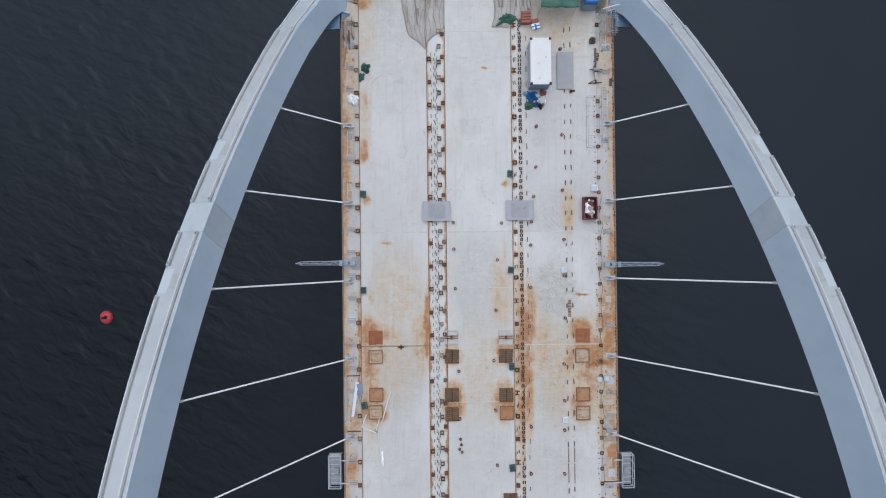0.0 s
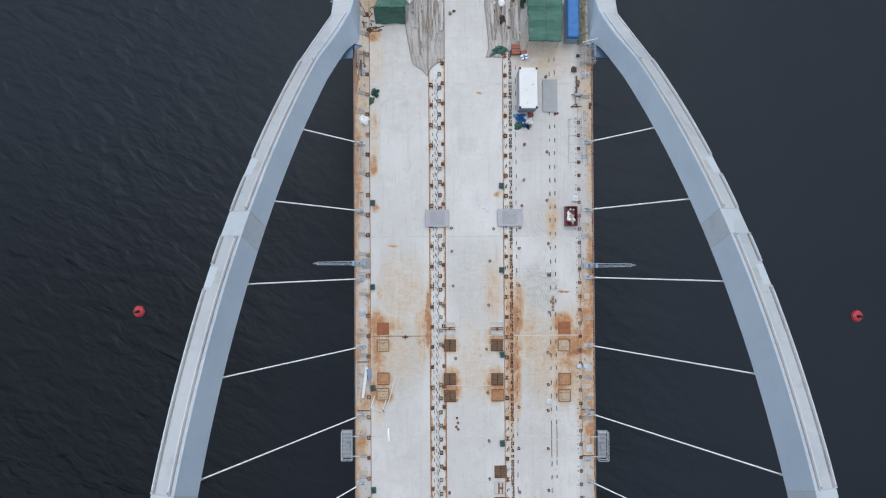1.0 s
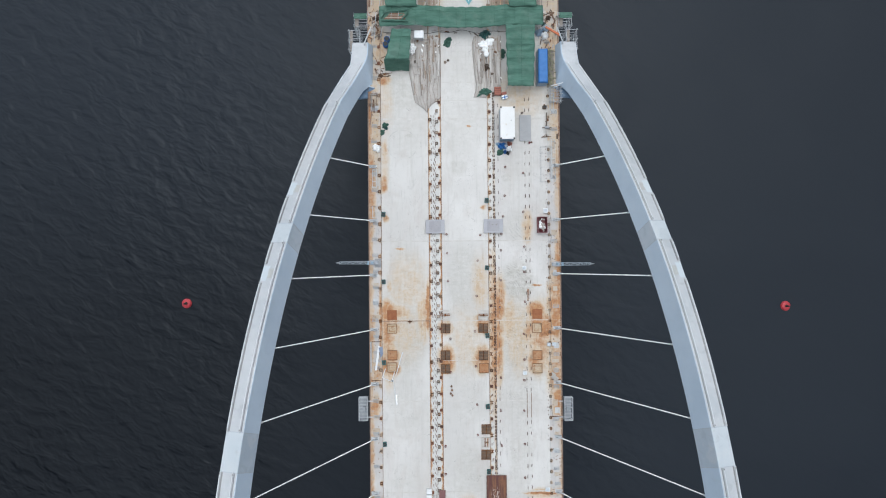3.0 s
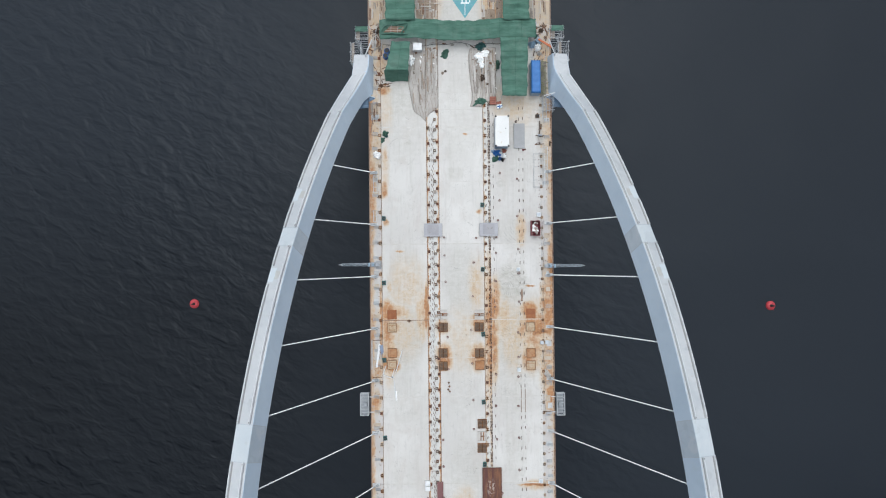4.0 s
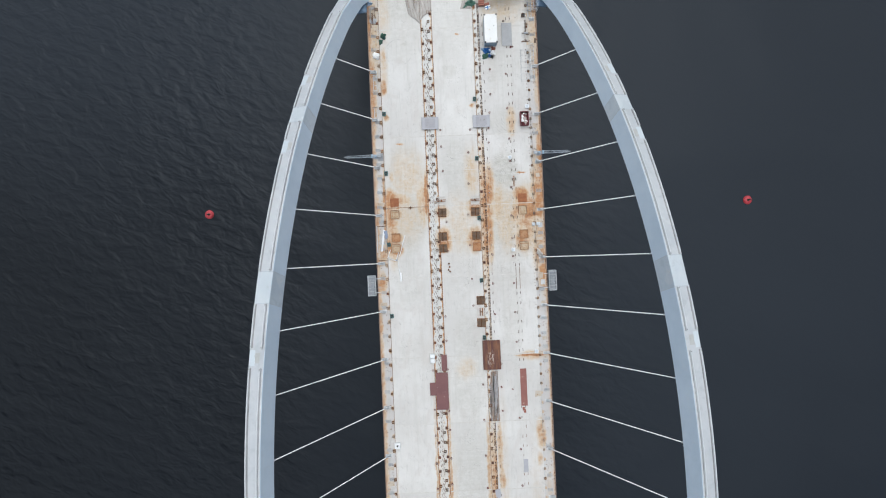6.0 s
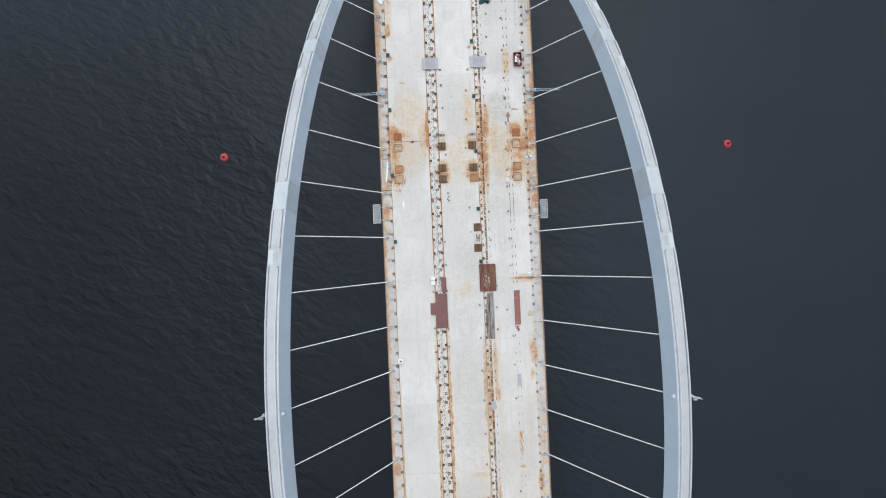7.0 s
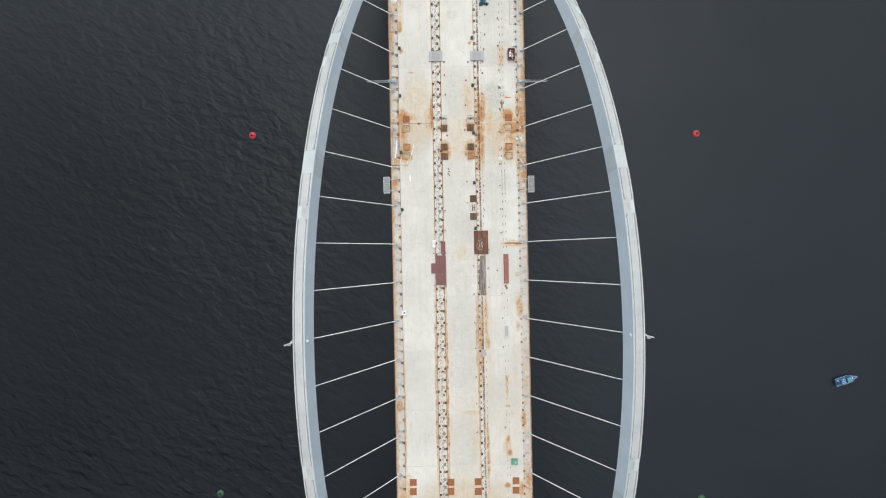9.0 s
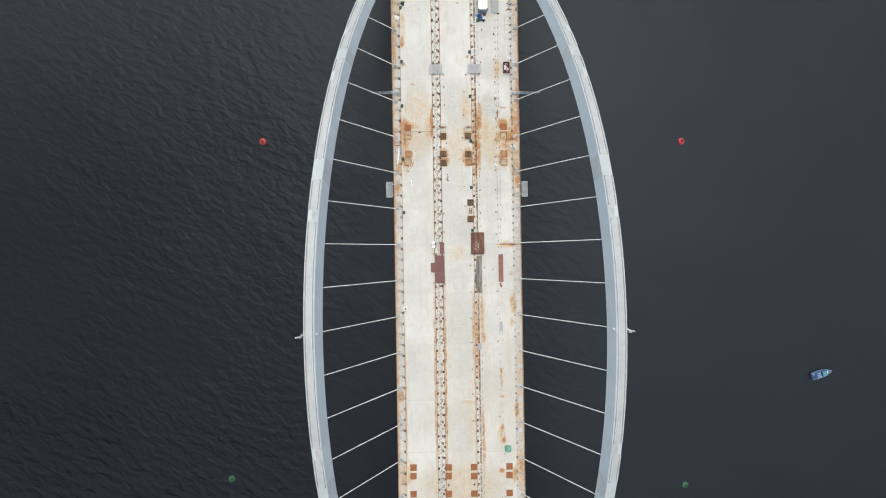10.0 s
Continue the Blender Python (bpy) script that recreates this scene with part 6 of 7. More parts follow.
part("foot_bar", Solid().bar((-0.82, -1.45, 0.12), (0.68, -1.35, 0.12), 0.10), M_RUSTY_DARK, br)
part("foot_stay", Solid().bar((-0.70, -1.40, 0.16), (0.0, -1.05, 0.30), 0.06), M_RUSTY_DARK, br)
part("clip", Solid().box(0.07, 0.32, 1.05, 1.35, 0.05, 0.25, 0.02), M_RUSTY_DARK, br)
gb = thing("gearbox", (12.43, 32.2, 0), "dark rusty gearbox on the deck beside the steel rack", "gearbox")
part("case", Solid().box(-0.30, 0.30, -0.28, 0.28, 0, 0.5, 0.06), M_DARKBROWN, gb)
part("cover", Solid().turned(0, 0, ((0.20, 0.5), (0.20, 0.58), (0.05, 0.62)), 12), M_DARK, gb)
part("lug", Solid().box(0.28, 0.50, -0.12, 0.12, 0.02, 0.22, 0.02), M_PALE, gb, "pale worn lug")
part("lug", Solid().box(-0.12, 0.14, 0.28, 0.46, 0.02, 0.20, 0.02), M_RUST, gb)
solo("steel_block", Solid().box(-0.13, 0.13, -0.40, 0.40, 0, 0.2, 0.03), M_DARKBROWN, (14.4, 27.67, 0.03), "dark brown steel block on the edge strip", "steel block")
bk = thing("paint_tin", (10.05, 26.68, 0), "dark red paint tin by the grey plate", "tin")
part("body", Solid().turned(0, 0, ((0.17, 0.0), (0.17, 0.36), (0.14, 0.36), (0.13, 0.10), (0.01, 0.10)), 12), M_SKIP, bk)
part("lid", Solid().turned(0.34, 0.10, ((0.15, 0.0), (0.15, 0.03), (0.02, 0.04)), 12), M_CAP, bk)
rc = thing("rope_coil", (8.92, 31.35, 0), "small dark coil of rope beside the grey plate", "rope")
for k in range(3):
    part("turn", Solid().pipe_ring(0.02 * k, 0.015 * k, 0.06 * k, 0.06 * k + 0.06, 0.20 - 0.02 * k, 0.07, 12), M_SOOT, rc)

# ---------------------------------------------------------------- the north end: nets, sheets, scaffold
def folds(x, y, k=1.0):
    return k * (0.5 * noise.noise((x * 0.55, y * 1.4, 3.1)) + 0.22 * noise.noise((x * 1.9, y * 2.6, 7.7)))


def net_cover(label, fn, nu, nv, group="nets", cloth=None):
    n = thing("safety_net", fn(0.5, 0.5)[:2] + (0,), label, "net", group)
    ox, oy = fn(0.5, 0.5)[:2]
    def local(u, v):
        x, y, z = fn(u, v)
        edge = 0.16 if min(u, 1 - u, v, 1 - v) < 0.001 else 0.0
        return (x - ox + edge * noise.noise((x * 1.3, y * 1.3, 2.0)), y - oy + edge * noise.noise((x * 1.3, y * 1.3, 6.0)), z + folds(x, y, 0.45))
    part("cloth", Solid().sheet(local, nu, nv, 0.05), cloth or M_NET, n, smooth=True)
    wide = abs(fn(1, 0.5)[0] - fn(0, 0.5)[0])
    long = abs(fn(0.5, 1)[1] - fn(0.5, 0)[1])
    def stitch(points):
        s = Solid()
        for a, b in zip(points, points[1:]):
            s.bar(Vector(a) + Vector((0, 0, 0.03)), Vector(b) + Vector((0, 0, 0.03)), 0.035, 0.03)
        part("seam", s, M_STITCH, n)
    for k in range(1, round(long / 1.05)):
        v = min(0.99, max(0.01, k * 1.05 / long + rnd.uniform(-0.3, 0.3) / long))
        if rnd.random() < 0.5:
            continue
        stitch([local(i / nu, v) for i in range(0, nu + 1)])
    for k in range(1, round(wide / 1.9)):
        u = min(0.99, max(0.01, k * 1.9 / wide + rnd.uniform(-0.5, 0.5) / wide))
        stitch([local(u, j / nv) for j in range(0, nv + 1)])
    return n, ox, oy


def posts(parent, ox, oy, pts, top, material=None):
    for x, y in pts:
        part("prop", Solid().tube((x - ox, y - oy, 0), (x - ox, y - oy, top), 0.05, 6), material or M_GALV, parent)


n, ox, oy = net_cover("long green safety net stretched across the deck on scaffold", lambda u, v: (-13.0 + 25.0 * u, 44.18 + 3.15 * v + 0.22 * math.sin(u * 9), 2.45 - 0.25 * abs(v - 0.5) + 0.10 * math.sin(u * 60)), 90, 14)
posts(n, ox, oy, [(-12.8 + 3.0 * k, y) for k in range(9) for y in (44.5, 47.0)], 2.1)
for y in (44.5, 47.0):
    part("ledger", Solid().tube((-12.9 - ox, y - oy, 2.0), (11.8 - ox, y - oy, 2.0), 0.05, 6), M_GALV, n)
n, ox, oy = net_cover("green safety net roof over a west work bay", lambda u, v: (-12.1 + 1.1 * v + (3.65 - 0.75 * v) * u, 39.1 + 4.6 * v, 2.9), 18, 22)
posts(n, ox, oy, ((-11.6, 39.6), (-8.8, 39.6), (-11.0, 43.2), (-8.5, 43.2)), 2.7)
net_cover("doubled green net hung as a flap before a west bay", lambda u, v: (-12.25 + 3.75 * u, 38.0 + 1.15 * v, 0.35 + 2.5 * v), 18, 8, "nets")
n, ox, oy = net_cover("green safety net roof over an east work bay", lambda u, v: (6.35 + 4.2 * u + 0.25 * (v - 0.5) * (2 * u - 1), 34.85 + 9.4 * v, 3.0 + 0.12 * math.sin(v * 28)), 20, 40)
posts(n, ox, oy, [(x, y) for x in (6.5, 10.3) for y in (35.1, 38.0, 41.0, 43.8)], 2.8)
net_cover("green safety net over a further west bay", lambda u, v: (-12.05 + 4.75 * u, 47.2 + 7.5 * v, 2.6 + 0.1 * math.sin(v * 20)), 18, 30)
net_cover("green safety net over a further east bay", lambda u, v: (6.75 + 4.2 * u, 47.2 + 7.5 * v, 2.6 + 0.1 * math.sin(v * 20)), 18, 30)
M_BROWN_PLANK = simple("brown_weathered_plank", (0.34, 0.265, 0.205), (0.44, 0.36, 0.29), 0.8, 0.85, 0.3, wear=(0.20, 0.13, 0.09), wear_amount=0.4)
# dark rent in the cross net, with boards showing
rb = thing("scaffold_boards", (-10.5, 45.7, 2.40), "brown scaffold boards showing through a torn net", "boards")
for k in range(5):
    part("board", Solid().bar((-1.75 + 0.22 * k, -0.42 + 0.2 * k, 0.22), (1.5 - 0.18 * (k % 3), -0.40 + 0.19 * k, 0.22), 0.17, 0.05), (M_BOARD, M_BROWN_PLANK, M_BOARD, M_LINE, M_BOARD)[k], rb)
for k, (p, q) in enumerate((((-2.1, -0.6), (1.9, -0.75)), ((-1.9, 0.6), (2.1, 0.95)), ((-2.2, -0.3), (-1.4, 0.9)), ((0.9, -0.7), (2.0, 0.7)))):
    s = Solid()
    pts = [Vector((p[0] + (q[0] - p[0]) * i / 12 + 0.10 * noise.noise((i * 0.7, k, 1)), p[1] + (q[1] - p[1]) * i / 12 + 0.22 * noise.noise((i * 0.5, k, 7)), 0.30)) for i in range(13)]
    for u, v in zip(pts, pts[1:]):
        s.tube(u, v, 0.13 + 0.07 * noise.noise((u.x * 2, k, 3)), 6)
    part("net_roll", s, M_NET_DARK if k % 2 else M_NET, rb, "twisted roll of torn green net")
for k in range(2):
    part("tube", Solid().tube((-0.7 + k * 1.1, -0.75, 0.3), (-0.6 + k * 1.1, 0.7, 0.3), 0.03, 6), M_GREY, rb)


M_PALEWOOD = simple("bleached_board", (0.60, 0.565, 0.53), (0.70, 0.67, 0.64), 0.9, 0.85, 0.3, wear=(0.40, 0.33, 0.27), wear_amount=0.4)
M_HEM = simple("dark_hem", (0.33, 0.28, 0.24), (0.43, 0.375, 0.33), 1.0, 0.9)


def dust_sheet(poly_fn, label, nu=22, nv=44, seed=0.0):
    ox, oy = poly_fn(0.5, 0.5)
    def local(u, v):
        x, y = poly_fn(u, v)
        e = min(u, 1 - u, v, 1 - v)
        w = 0.30 * noise.noise((x * 2.2 + seed, y * 0.45, 1.0)) + 0.14 * noise.noise((x * 5.0, y * 1.1, seed))
        return (x - ox + 0.16 * noise.noise((x, y * 0.7, seed + 4)), y - oy + 0.2 * noise.noise((x * 0.8, y, seed + 8)), 0.10 + min(1, e * 8) * (0.22 + abs(w)))
    d = thing("dust_sheet", (ox, oy, 0), label, "sheeting", "dust sheets")
    part("sheet", Solid().sheet(local, nu, nv, 0.06), M_SHEET, d, smooth=True)
    for u in (0.0, 1.0):
        s = Solid()
        pts = [Vector(local(u, j / nv)) for j in range(nv + 1)]
        for a, b in zip(pts, pts[1:]):
            s.tube(a, b, 0.05, 5)
        part("hem", s, M_HEM, d, "dark rolled hem")
    for k in range(3):
        s = Solid()
        pts = [Vector(local(0.2 + 0.3 * k + 0.06 * math.sin(j * 0.4 + k), j / nv)) + Vector((0, 0, 0.03)) for j in range(nv + 1)]
        for a, b in zip(pts, pts[1:]):
            s.bar(a, b, 0.05, 0.04)
        part("crease", s, M_HEM, d, "dark line along a crease")
    return d


dust_sheet(lambda u, v: (-8.15 + 2.35 * u - 0.45 * math.sin(2.6 * v) * (1 - u) + 0.6 * (1 - v) ** 3 * (1 - u), 33.0 - 1.4 * u * (1 - v) + 10.0 * v), "crumpled grey dust sheet over stacked timber west of the median", seed=1.0)
dust_sheet(lambda u, v: (-5.7 + 1.95 * u, 32.2 + 1.6 * u + (10.9 - 1.6 * u) * v), "crumpled grey dust sheet over the median strip", seed=5.0)
dust_sheet(lambda u, v: (1.55 + 1.75 * u + 0.25 * math.sin(v * 6), 33.8 + 9.6 * v), "crumpled grey dust sheet edging the middle lane", seed=9.0)
dust_sheet(lambda u, v: (3.45 + 2.2 * u, 34.6 + 8.9 * v), "crumpled brown-grey dust sheet over the service strip", seed=13.0)
for x0, x1, y0, y1, seed in ((-7.7, -5.9, 33.6, 42.6, 1), (-5.5, -3.9, 35.0, 43.4, 2), (1.9, 3.2, 35.5, 42.0, 3), (3.5, 5.7, 35.5, 43.4, 4)):
    busy = 0.85 if seed in (2, 4) else 0.5
    for k in range(26):
        x, y = rnd.uniform(x0, x1), rnd.uniform(y0, y1 - 1.5)
        l = min(rnd.uniform(0.9, 3.6), y1 - y)
        tilt = max(x0 - x, min(x1 - x, rnd.gauss(0, 0.10) * l))
        solo("plank", Solid().bar((0, 0, 0), (tilt, l, 0), rnd.uniform(0.05, 0.22), 0.06), rnd.choice((M_WOOD, M_PLANK, M_PLANK, M_SHEET, M_SHEET, M_BROWN_PLANK)), (x, y, 0.40 + 0.008 * k + 0.003 * seed), "weathered plank lying on a dust sheet", "plank", "loose planks")
    # a few long boards laid over the rest
    for k in range(6 if seed in (2, 4) else 2):
        l = rnd.uniform(2.4, 4.8)
        x, y = x0 + (x1 - x0) * (k + rnd.uniform(0.2, 0.8)) / (6 if seed in (2, 4) else 2), rnd.uniform(y0, max(y0 + 0.1, y1 - l))
        solo("plank", Solid().box(-0.5 * rnd.uniform(0.14, 0.28), 0.11, 0, l, 0, 0.05), rnd.choice((M_PLANK, M_PLANK, M_PALEWOOD, M_BROWN_PLANK, M_WOOD)), (x, y, 0.62 + 0.01 * k, 0, 0, rnd.uniform(-3, 3)), "long pale board lying over a dust sheet", "plank", "long boards")
    for k in range(round(22 * busy)):
        x, y = rnd.uniform(x0, x1), y1 - abs(rnd.gauss(0, 0.45)) * (y1 - y0)
        if y < y0:
            continue
        b = Solid().lump(0, 0, 0, rnd.uniform(0.07, 0.18), rnd.uniform(0.10, 0.30), rnd.uniform(0.08, 0.16), k * 2.3 + seed, 8, 1.2)
        solo("rubbish", b, rnd.choice((M_BAG, M_PLANK, M_DARKBROWN, M_BROWN_PLANK, M_BROWN_PLANK, M_BOARD)), (x, y, 0.46 + 0.006 * k, 0, 0, rnd.uniform(0, 180)), "crumpled scrap of packing on a dust sheet", "rubbish", "scraps on the dust sheets")
for k in range(9):
    s = Solid().bar((0, 0, 0), (rnd.uniform(0.3, 1.1), rnd.uniform(-0.25, 0.25), 0), rnd.uniform(0.06, 0.16), 0.08)
    solo("offcut", s, rnd.choice((M_RUSTY_DARK, M_RUST, M_DARKBROWN)), (-12.9 + 0.12 * k, 37.0 + rnd.uniform(0, 0.7), 0.04 + 0.004 * k), "short rusty offcut beside the west bay", "offcut", "offcuts beside the west bay")

for x, y, rx, ry, rz, material, label in ((-8.0, 41.2, 0.45, 0.7, 0.35, M_BAG, "white sack on the dust sheet"), (2.9, 42.0, 0.7, 0.5, 0.35, M_BAG, "large white sack near the cross net"), (3.2, 41.3, 0.55, 0.45, 0.45, M_BAG, "crumpled white film on the dust sheet"), (3.9, 42.3, 0.65, 0.45, 0.35, M_BAG, "flat white sack near the cross net"),
                                          (3.4, 40.6, 0.4, 0.6, 0.35, M_BAG, "tied white sack on the dust sheet"), (3.45, 38.5, 0.55, 0.6, 0.8, M_DARKBROWN, "dark brown crate-like bundle"), (-2.65, 42.3, 0.5, 0.5, 0.5, M_NET, "crumpled green net on the middle lane"),
                                          (-2.35, 42.9, 0.4, 0.3, 0.4, M_NET, "scrap of green net on the middle lane"), (3.0, 34.7, 1.0, 0.55, 0.55, M_NET, "folded green net at the sheet's end"), (3.3, 43.6, 0.8, 0.6, 0.8, M_TEAL, "teal plastic bundle under the net"),
                                          (6.0, 40.6, 0.35, 0.7, 0.6, M_NET, "green net bundle beside the work bay"), (12.6, 43.4, 0.5, 0.5, 0.8, M_BAG, "white sack in the corner by the arch"),
                                          (11.7, 43.9, 0.5, 0.5, 0.8, M_PALEBLUE, "pale blue barrel-shaped bundle by the scaffold"), (-2.95, 39.35, 0.16, 0.2, 0.2, M_BROWN_PLANK, "small brown bundle on the middle lane"), (-2.5, 39.65, 0.18, 0.14, 0.2, M_DARKBROWN, "small brown bundle on the middle lane")):
    base = 0.56 if material is M_BAG and y > 38 and x < 11 else 0.0
    solo("sack", crumple(rx * 2.7, ry * 2.7, rz * 1.5, x * 3 + y), material, (x, y, base, 0, 0, rnd.uniform(-30, 30)), label, "bag", "bundles at the north end")
wb = thing("white_cabinet", (-7.0, 43.3, 0), "white square cabinet beneath the edge of the cross net", "cabinet")
part("case", Solid().box(-0.75, 0.75, -0.6, 0.6, 0.1, 1.5, 0.06), M_WHITE, wb)
part("base", Solid().box(-0.8, 0.8, -0.65, 0.65, 0, 0.1), M_GREY, wb)
part("pallet_board", Solid().box(-1.3, 1.4, -1.0, -0.85, 0.1, 0.2), M_WOOD, wb)
for x, y in ((-12.15, 42.0), (-11.95, 42.8)):
    b = thing("blue_drum", (x, y, 0.0), "blue plastic drum at the west edge", "drum", "blue drums")
    part("shell", Solid().turned(0, 0, ((0.42, 0.0), (0.46, 0.1), (0.44, 0.5), (0.46, 0.9), (0.38, 1.0)), 14), M_BLUE, b, smooth=True)
    part("lid", Solid().turned(0, 0, ((0.36, 1.0), (0.36, 1.04), (0.05, 1.05)), 14), M_DARK, b)
cr = thing("red_crate", (5.15, 34.7, 0), "brick red wooden crate beside the service strip", "crate")
for k in range(4):
    part("slat", Solid().box(-0.5, 0.5, -0.62 + k * 0.32, -0.36 + k * 0.32, 0.05, 0.75), M_BRICK, cr)
part("base", Solid().box(-0.52, 0.52, -0.64, 0.64, 0, 0.05), M_WOOD, cr)
cr = thing("tool_box", (6.2, 34.0, 0, 0, 0, 12), "blue and white tool box with a red lid", "tool box")
part("case", Solid().box(-0.45, 0.45, -0.5, 0.1, 0, 0.5, 0.04), M_BAG, cr)
part("lid", Solid().box(-0.4, 0.4, 0.1, 0.55, 0, 0.62, 0.04), M_BRICK, cr)
part("strap", Solid().box(-0.46, 0.46, -0.32, -0.18, 0.0, 0.52), M_BLUE, cr)
part("strap", Solid().box(-0.12, 0.06, -0.51, 0.0, 0.0, 0.525), M_BLUE, cr)

for k in range(26):
    x = -12.4 + k * 0.93 + rnd.uniform(-0.3, 0.3)
    s = Solid().bar((0, 0, 0.1), (rnd.uniform(-0.9, 0.9), rnd.uniform(-0.5, 0.35), 0.12), rnd.uniform(0.06, 0.2), 0.08)
    solo("offcut", s, rnd.choice((M_RUSTY_DARK, M_WOOD, M_DARKBROWN, M_PLANK)), (x, 44.15 + rnd.uniform(-0.35, 0.3), 0.002 * k), "short offcut of timber or steel below the net", "offcut", "offcuts below the net")
for y0, seed in ((44.1, 2.0),):
    s = Solid()
    pts = [Vector((-12.6 + 0.6 * i, y0 + 0.7 * noise.noise((i * 0.22, seed, 0)), 0.06)) for i in range(40)]
    for a, b in zip(pts, pts[1:]):
        s.tube(a, b, 0.035, 5)
    solo("rope", s, M_DARK, (0, 0, 0), "dark rope snaking across the deck below the net", "rope", "ropes")

for x0, x1, y0, y1, n in ((-14.8, -12.6, 42.9, 47.2, 52), (-14.0, -12.6, 37.0, 43.0, 16), (11.9, 14.4, 44.2, 47.2, 40), (11.6, 14.2, 40.9, 44.2, 26)):
    for k in range(n):
        a = rnd.uniform(0, 6.3)
        l = rnd.uniform(0.3, 1.2)
        s = Solid().bar((0, 0, 0), (l * 0.6 * math.cos(a), l * math.sin(a), 0), rnd.uniform(0.06, 0.2), 0.07)
        solo("offcut", s, rnd.choice((M_RUST, M_RUSTY_DARK, M_WOOD, M_SOOT, M_BOARD, M_GREY, M_DARKBROWN, M_SOOT)), (min(x1 - 0.3, rnd.uniform(x0, x1)), rnd.uniform(y0, y1), 0.044 + 0.003 * k), "short offcut among the clutter at the deck edge", "offcut", "clutter at the deck edges")

# rolled sheeting and drums among the corner clutter
for k, (x, y, w, l, h, material, label) in enumerate(((-13.6, 46.2, 1.3, 0.9, 0.6, M_DARKBROWN, "dark sacking heaped at the deck edge"), (-14.2, 44.2, 0.8, 1.4, 0.5, M_SHEET, "grey sheeting dropped at the deck edge"), (-13.0, 37.3, 0.7, 0.9, 0.5, M_BOARD, "red-brown heap beside the west bay"),
                                           (12.3, 45.3, 0.9, 0.9, 0.7, M_TEAL, "teal plastic bundle by the scaffold"), (13.2, 46.2, 1.0, 0.8, 0.6, M_DARKBROWN, "dark sacking by the scaffold"), (12.9, 42.4, 0.9, 0.8, 0.6, M_SHEET, "grey sheeting by the scaffold"), (12.2, 44.6, 0.7, 0.6, 0.7, M_BAG, "white plastic film by the scaffold"))):
    solo("sack", crumple(w, l, h, 2.9 * k + 4.0), material, (x, y, 0.05, 0, 0, 33.0 * k), label, "bag", "corner clutter")
for x, y0, y1, z in ((-13.9, 42.6, 47.0, 0.5), (-12.9, 43.0, 46.8, 0.4), (14.3, 43.0, 47.0, 0.5), (11.6, 44.2, 47.0, 0.4)):
    tube = thing("scaffold_tube", (x, y0, 0.05), "loose galvanised scaffold tube resting on blocks", "tube", "loose tubes")
    part("tube", Solid().tube((0, 0, z), (0.25, y1 - y0, z), 0.045, 6), M_GALV, tube)
    for q in (0.15, 0.85):
        part("block", Solid().box(-0.15 + 0.25 * q, 0.15 + 0.25 * q, (y1 - y0) * q - 0.12, (y1 - y0) * q + 0.12, 0, z - 0.04), M_WOOD, tube)

# blue tarpaulined container and the heap of hoses beside it
c = thing("blue_container", (11.95, 38.1, 0), "container covered with a bright blue tarpaulin", "container")
part("tarpaulin", Solid().sheet(lambda u, v: (-0.76 + 1.52 * u, -2.65 + 5.3 * v, 2.55 + 0.03 * math.sin(v * 34) * (1 if 0.1 < u < 0.9 else 0.4) - (0.35 if u in (0, 1) or v in (0, 1) else 0)), 12, 40, 0.06), M_BLUE, c, smooth=True)
part("body", Solid().box(-0.72, 0.72, -2.6, 2.6, 0.1, 2.3), M_PALEBLUE, c)
part("base", Solid().box(-0.68, 0.68, -2.5, 2.5, 0.0, 0.1), M_DARK, c)
hs = thing("hose_heap", (13.4, 38.2, 0.03), "heap of coiled olive hoses beside the blue container", "hoses")
for k in range(90):
    x, y, a = rnd.uniform(-0.45, 0.45), rnd.uniform(-2.8, 2.8), rnd.uniform(0, 6.3)
    part("hose", Solid().tube((x, y, 0.1 + 0.007 * k), (x + 0.5 * math.cos(a), y + 0.5 * math.sin(a), 0.12 + 0.007 * k), 0.06, 6), M_OLIVE, hs)
part("pallet", Solid().box(-0.55, 0.55, -2.9, 2.9, 0, 0.1), M_WOOD, hs)


# scaffold towers at the arch feet
def scaffold(x, y, w, l, h, z0, netted, metal=None):
    metal = metal or M_GALV
    s = thing("scaffold_tower", (x, y, z0), "tube scaffold tower with boards at an arch foot", "scaffold", "scaffold towers")
    for ix in (0, 1):
        for k in range(int(l / 1.5) + 1):
            part("standard", Solid().tube((ix * w, k * 1.5, 0), (ix * w, k * 1.5, h), 0.04, 6), metal, s)
    z = 0.5
    while z <= h:
        for ix in (0, 1):
            part("ledger", Solid().tube((ix * w, -0.2, z), (ix * w, l + 0.2, z), 0.035, 6), metal, s)
        for k in range(int(l / 1.5) + 1):
            part("transom", Solid().tube((-0.2, k * 1.5, z + 0.08), (w + 0.2, k * 1.5, z + 0.08), 0.035, 6), metal, s)
        z += 1.3
    for k in range(1):
        part("board", Solid().box(0.1 + k * w / 3, 0.1 + (k + 0.85) * w / 3, -0.1, l + 0.1, h - 1.0, h - 0.95), M_WOOD, s)
    part("brace", Solid().tube((0, 0, 0.2), (0, l, h - 0.2), 0.035, 6), metal, s)
    if netted:
        part("net", Solid().sheet(lambda u, v: (w * u, l * 0.55 + l * 0.45 * v, h - 0.3 + 0.15 * noise.noise((u * 3, v * 3, x))), 8, 6), M_NET, s, "green net over the boards")


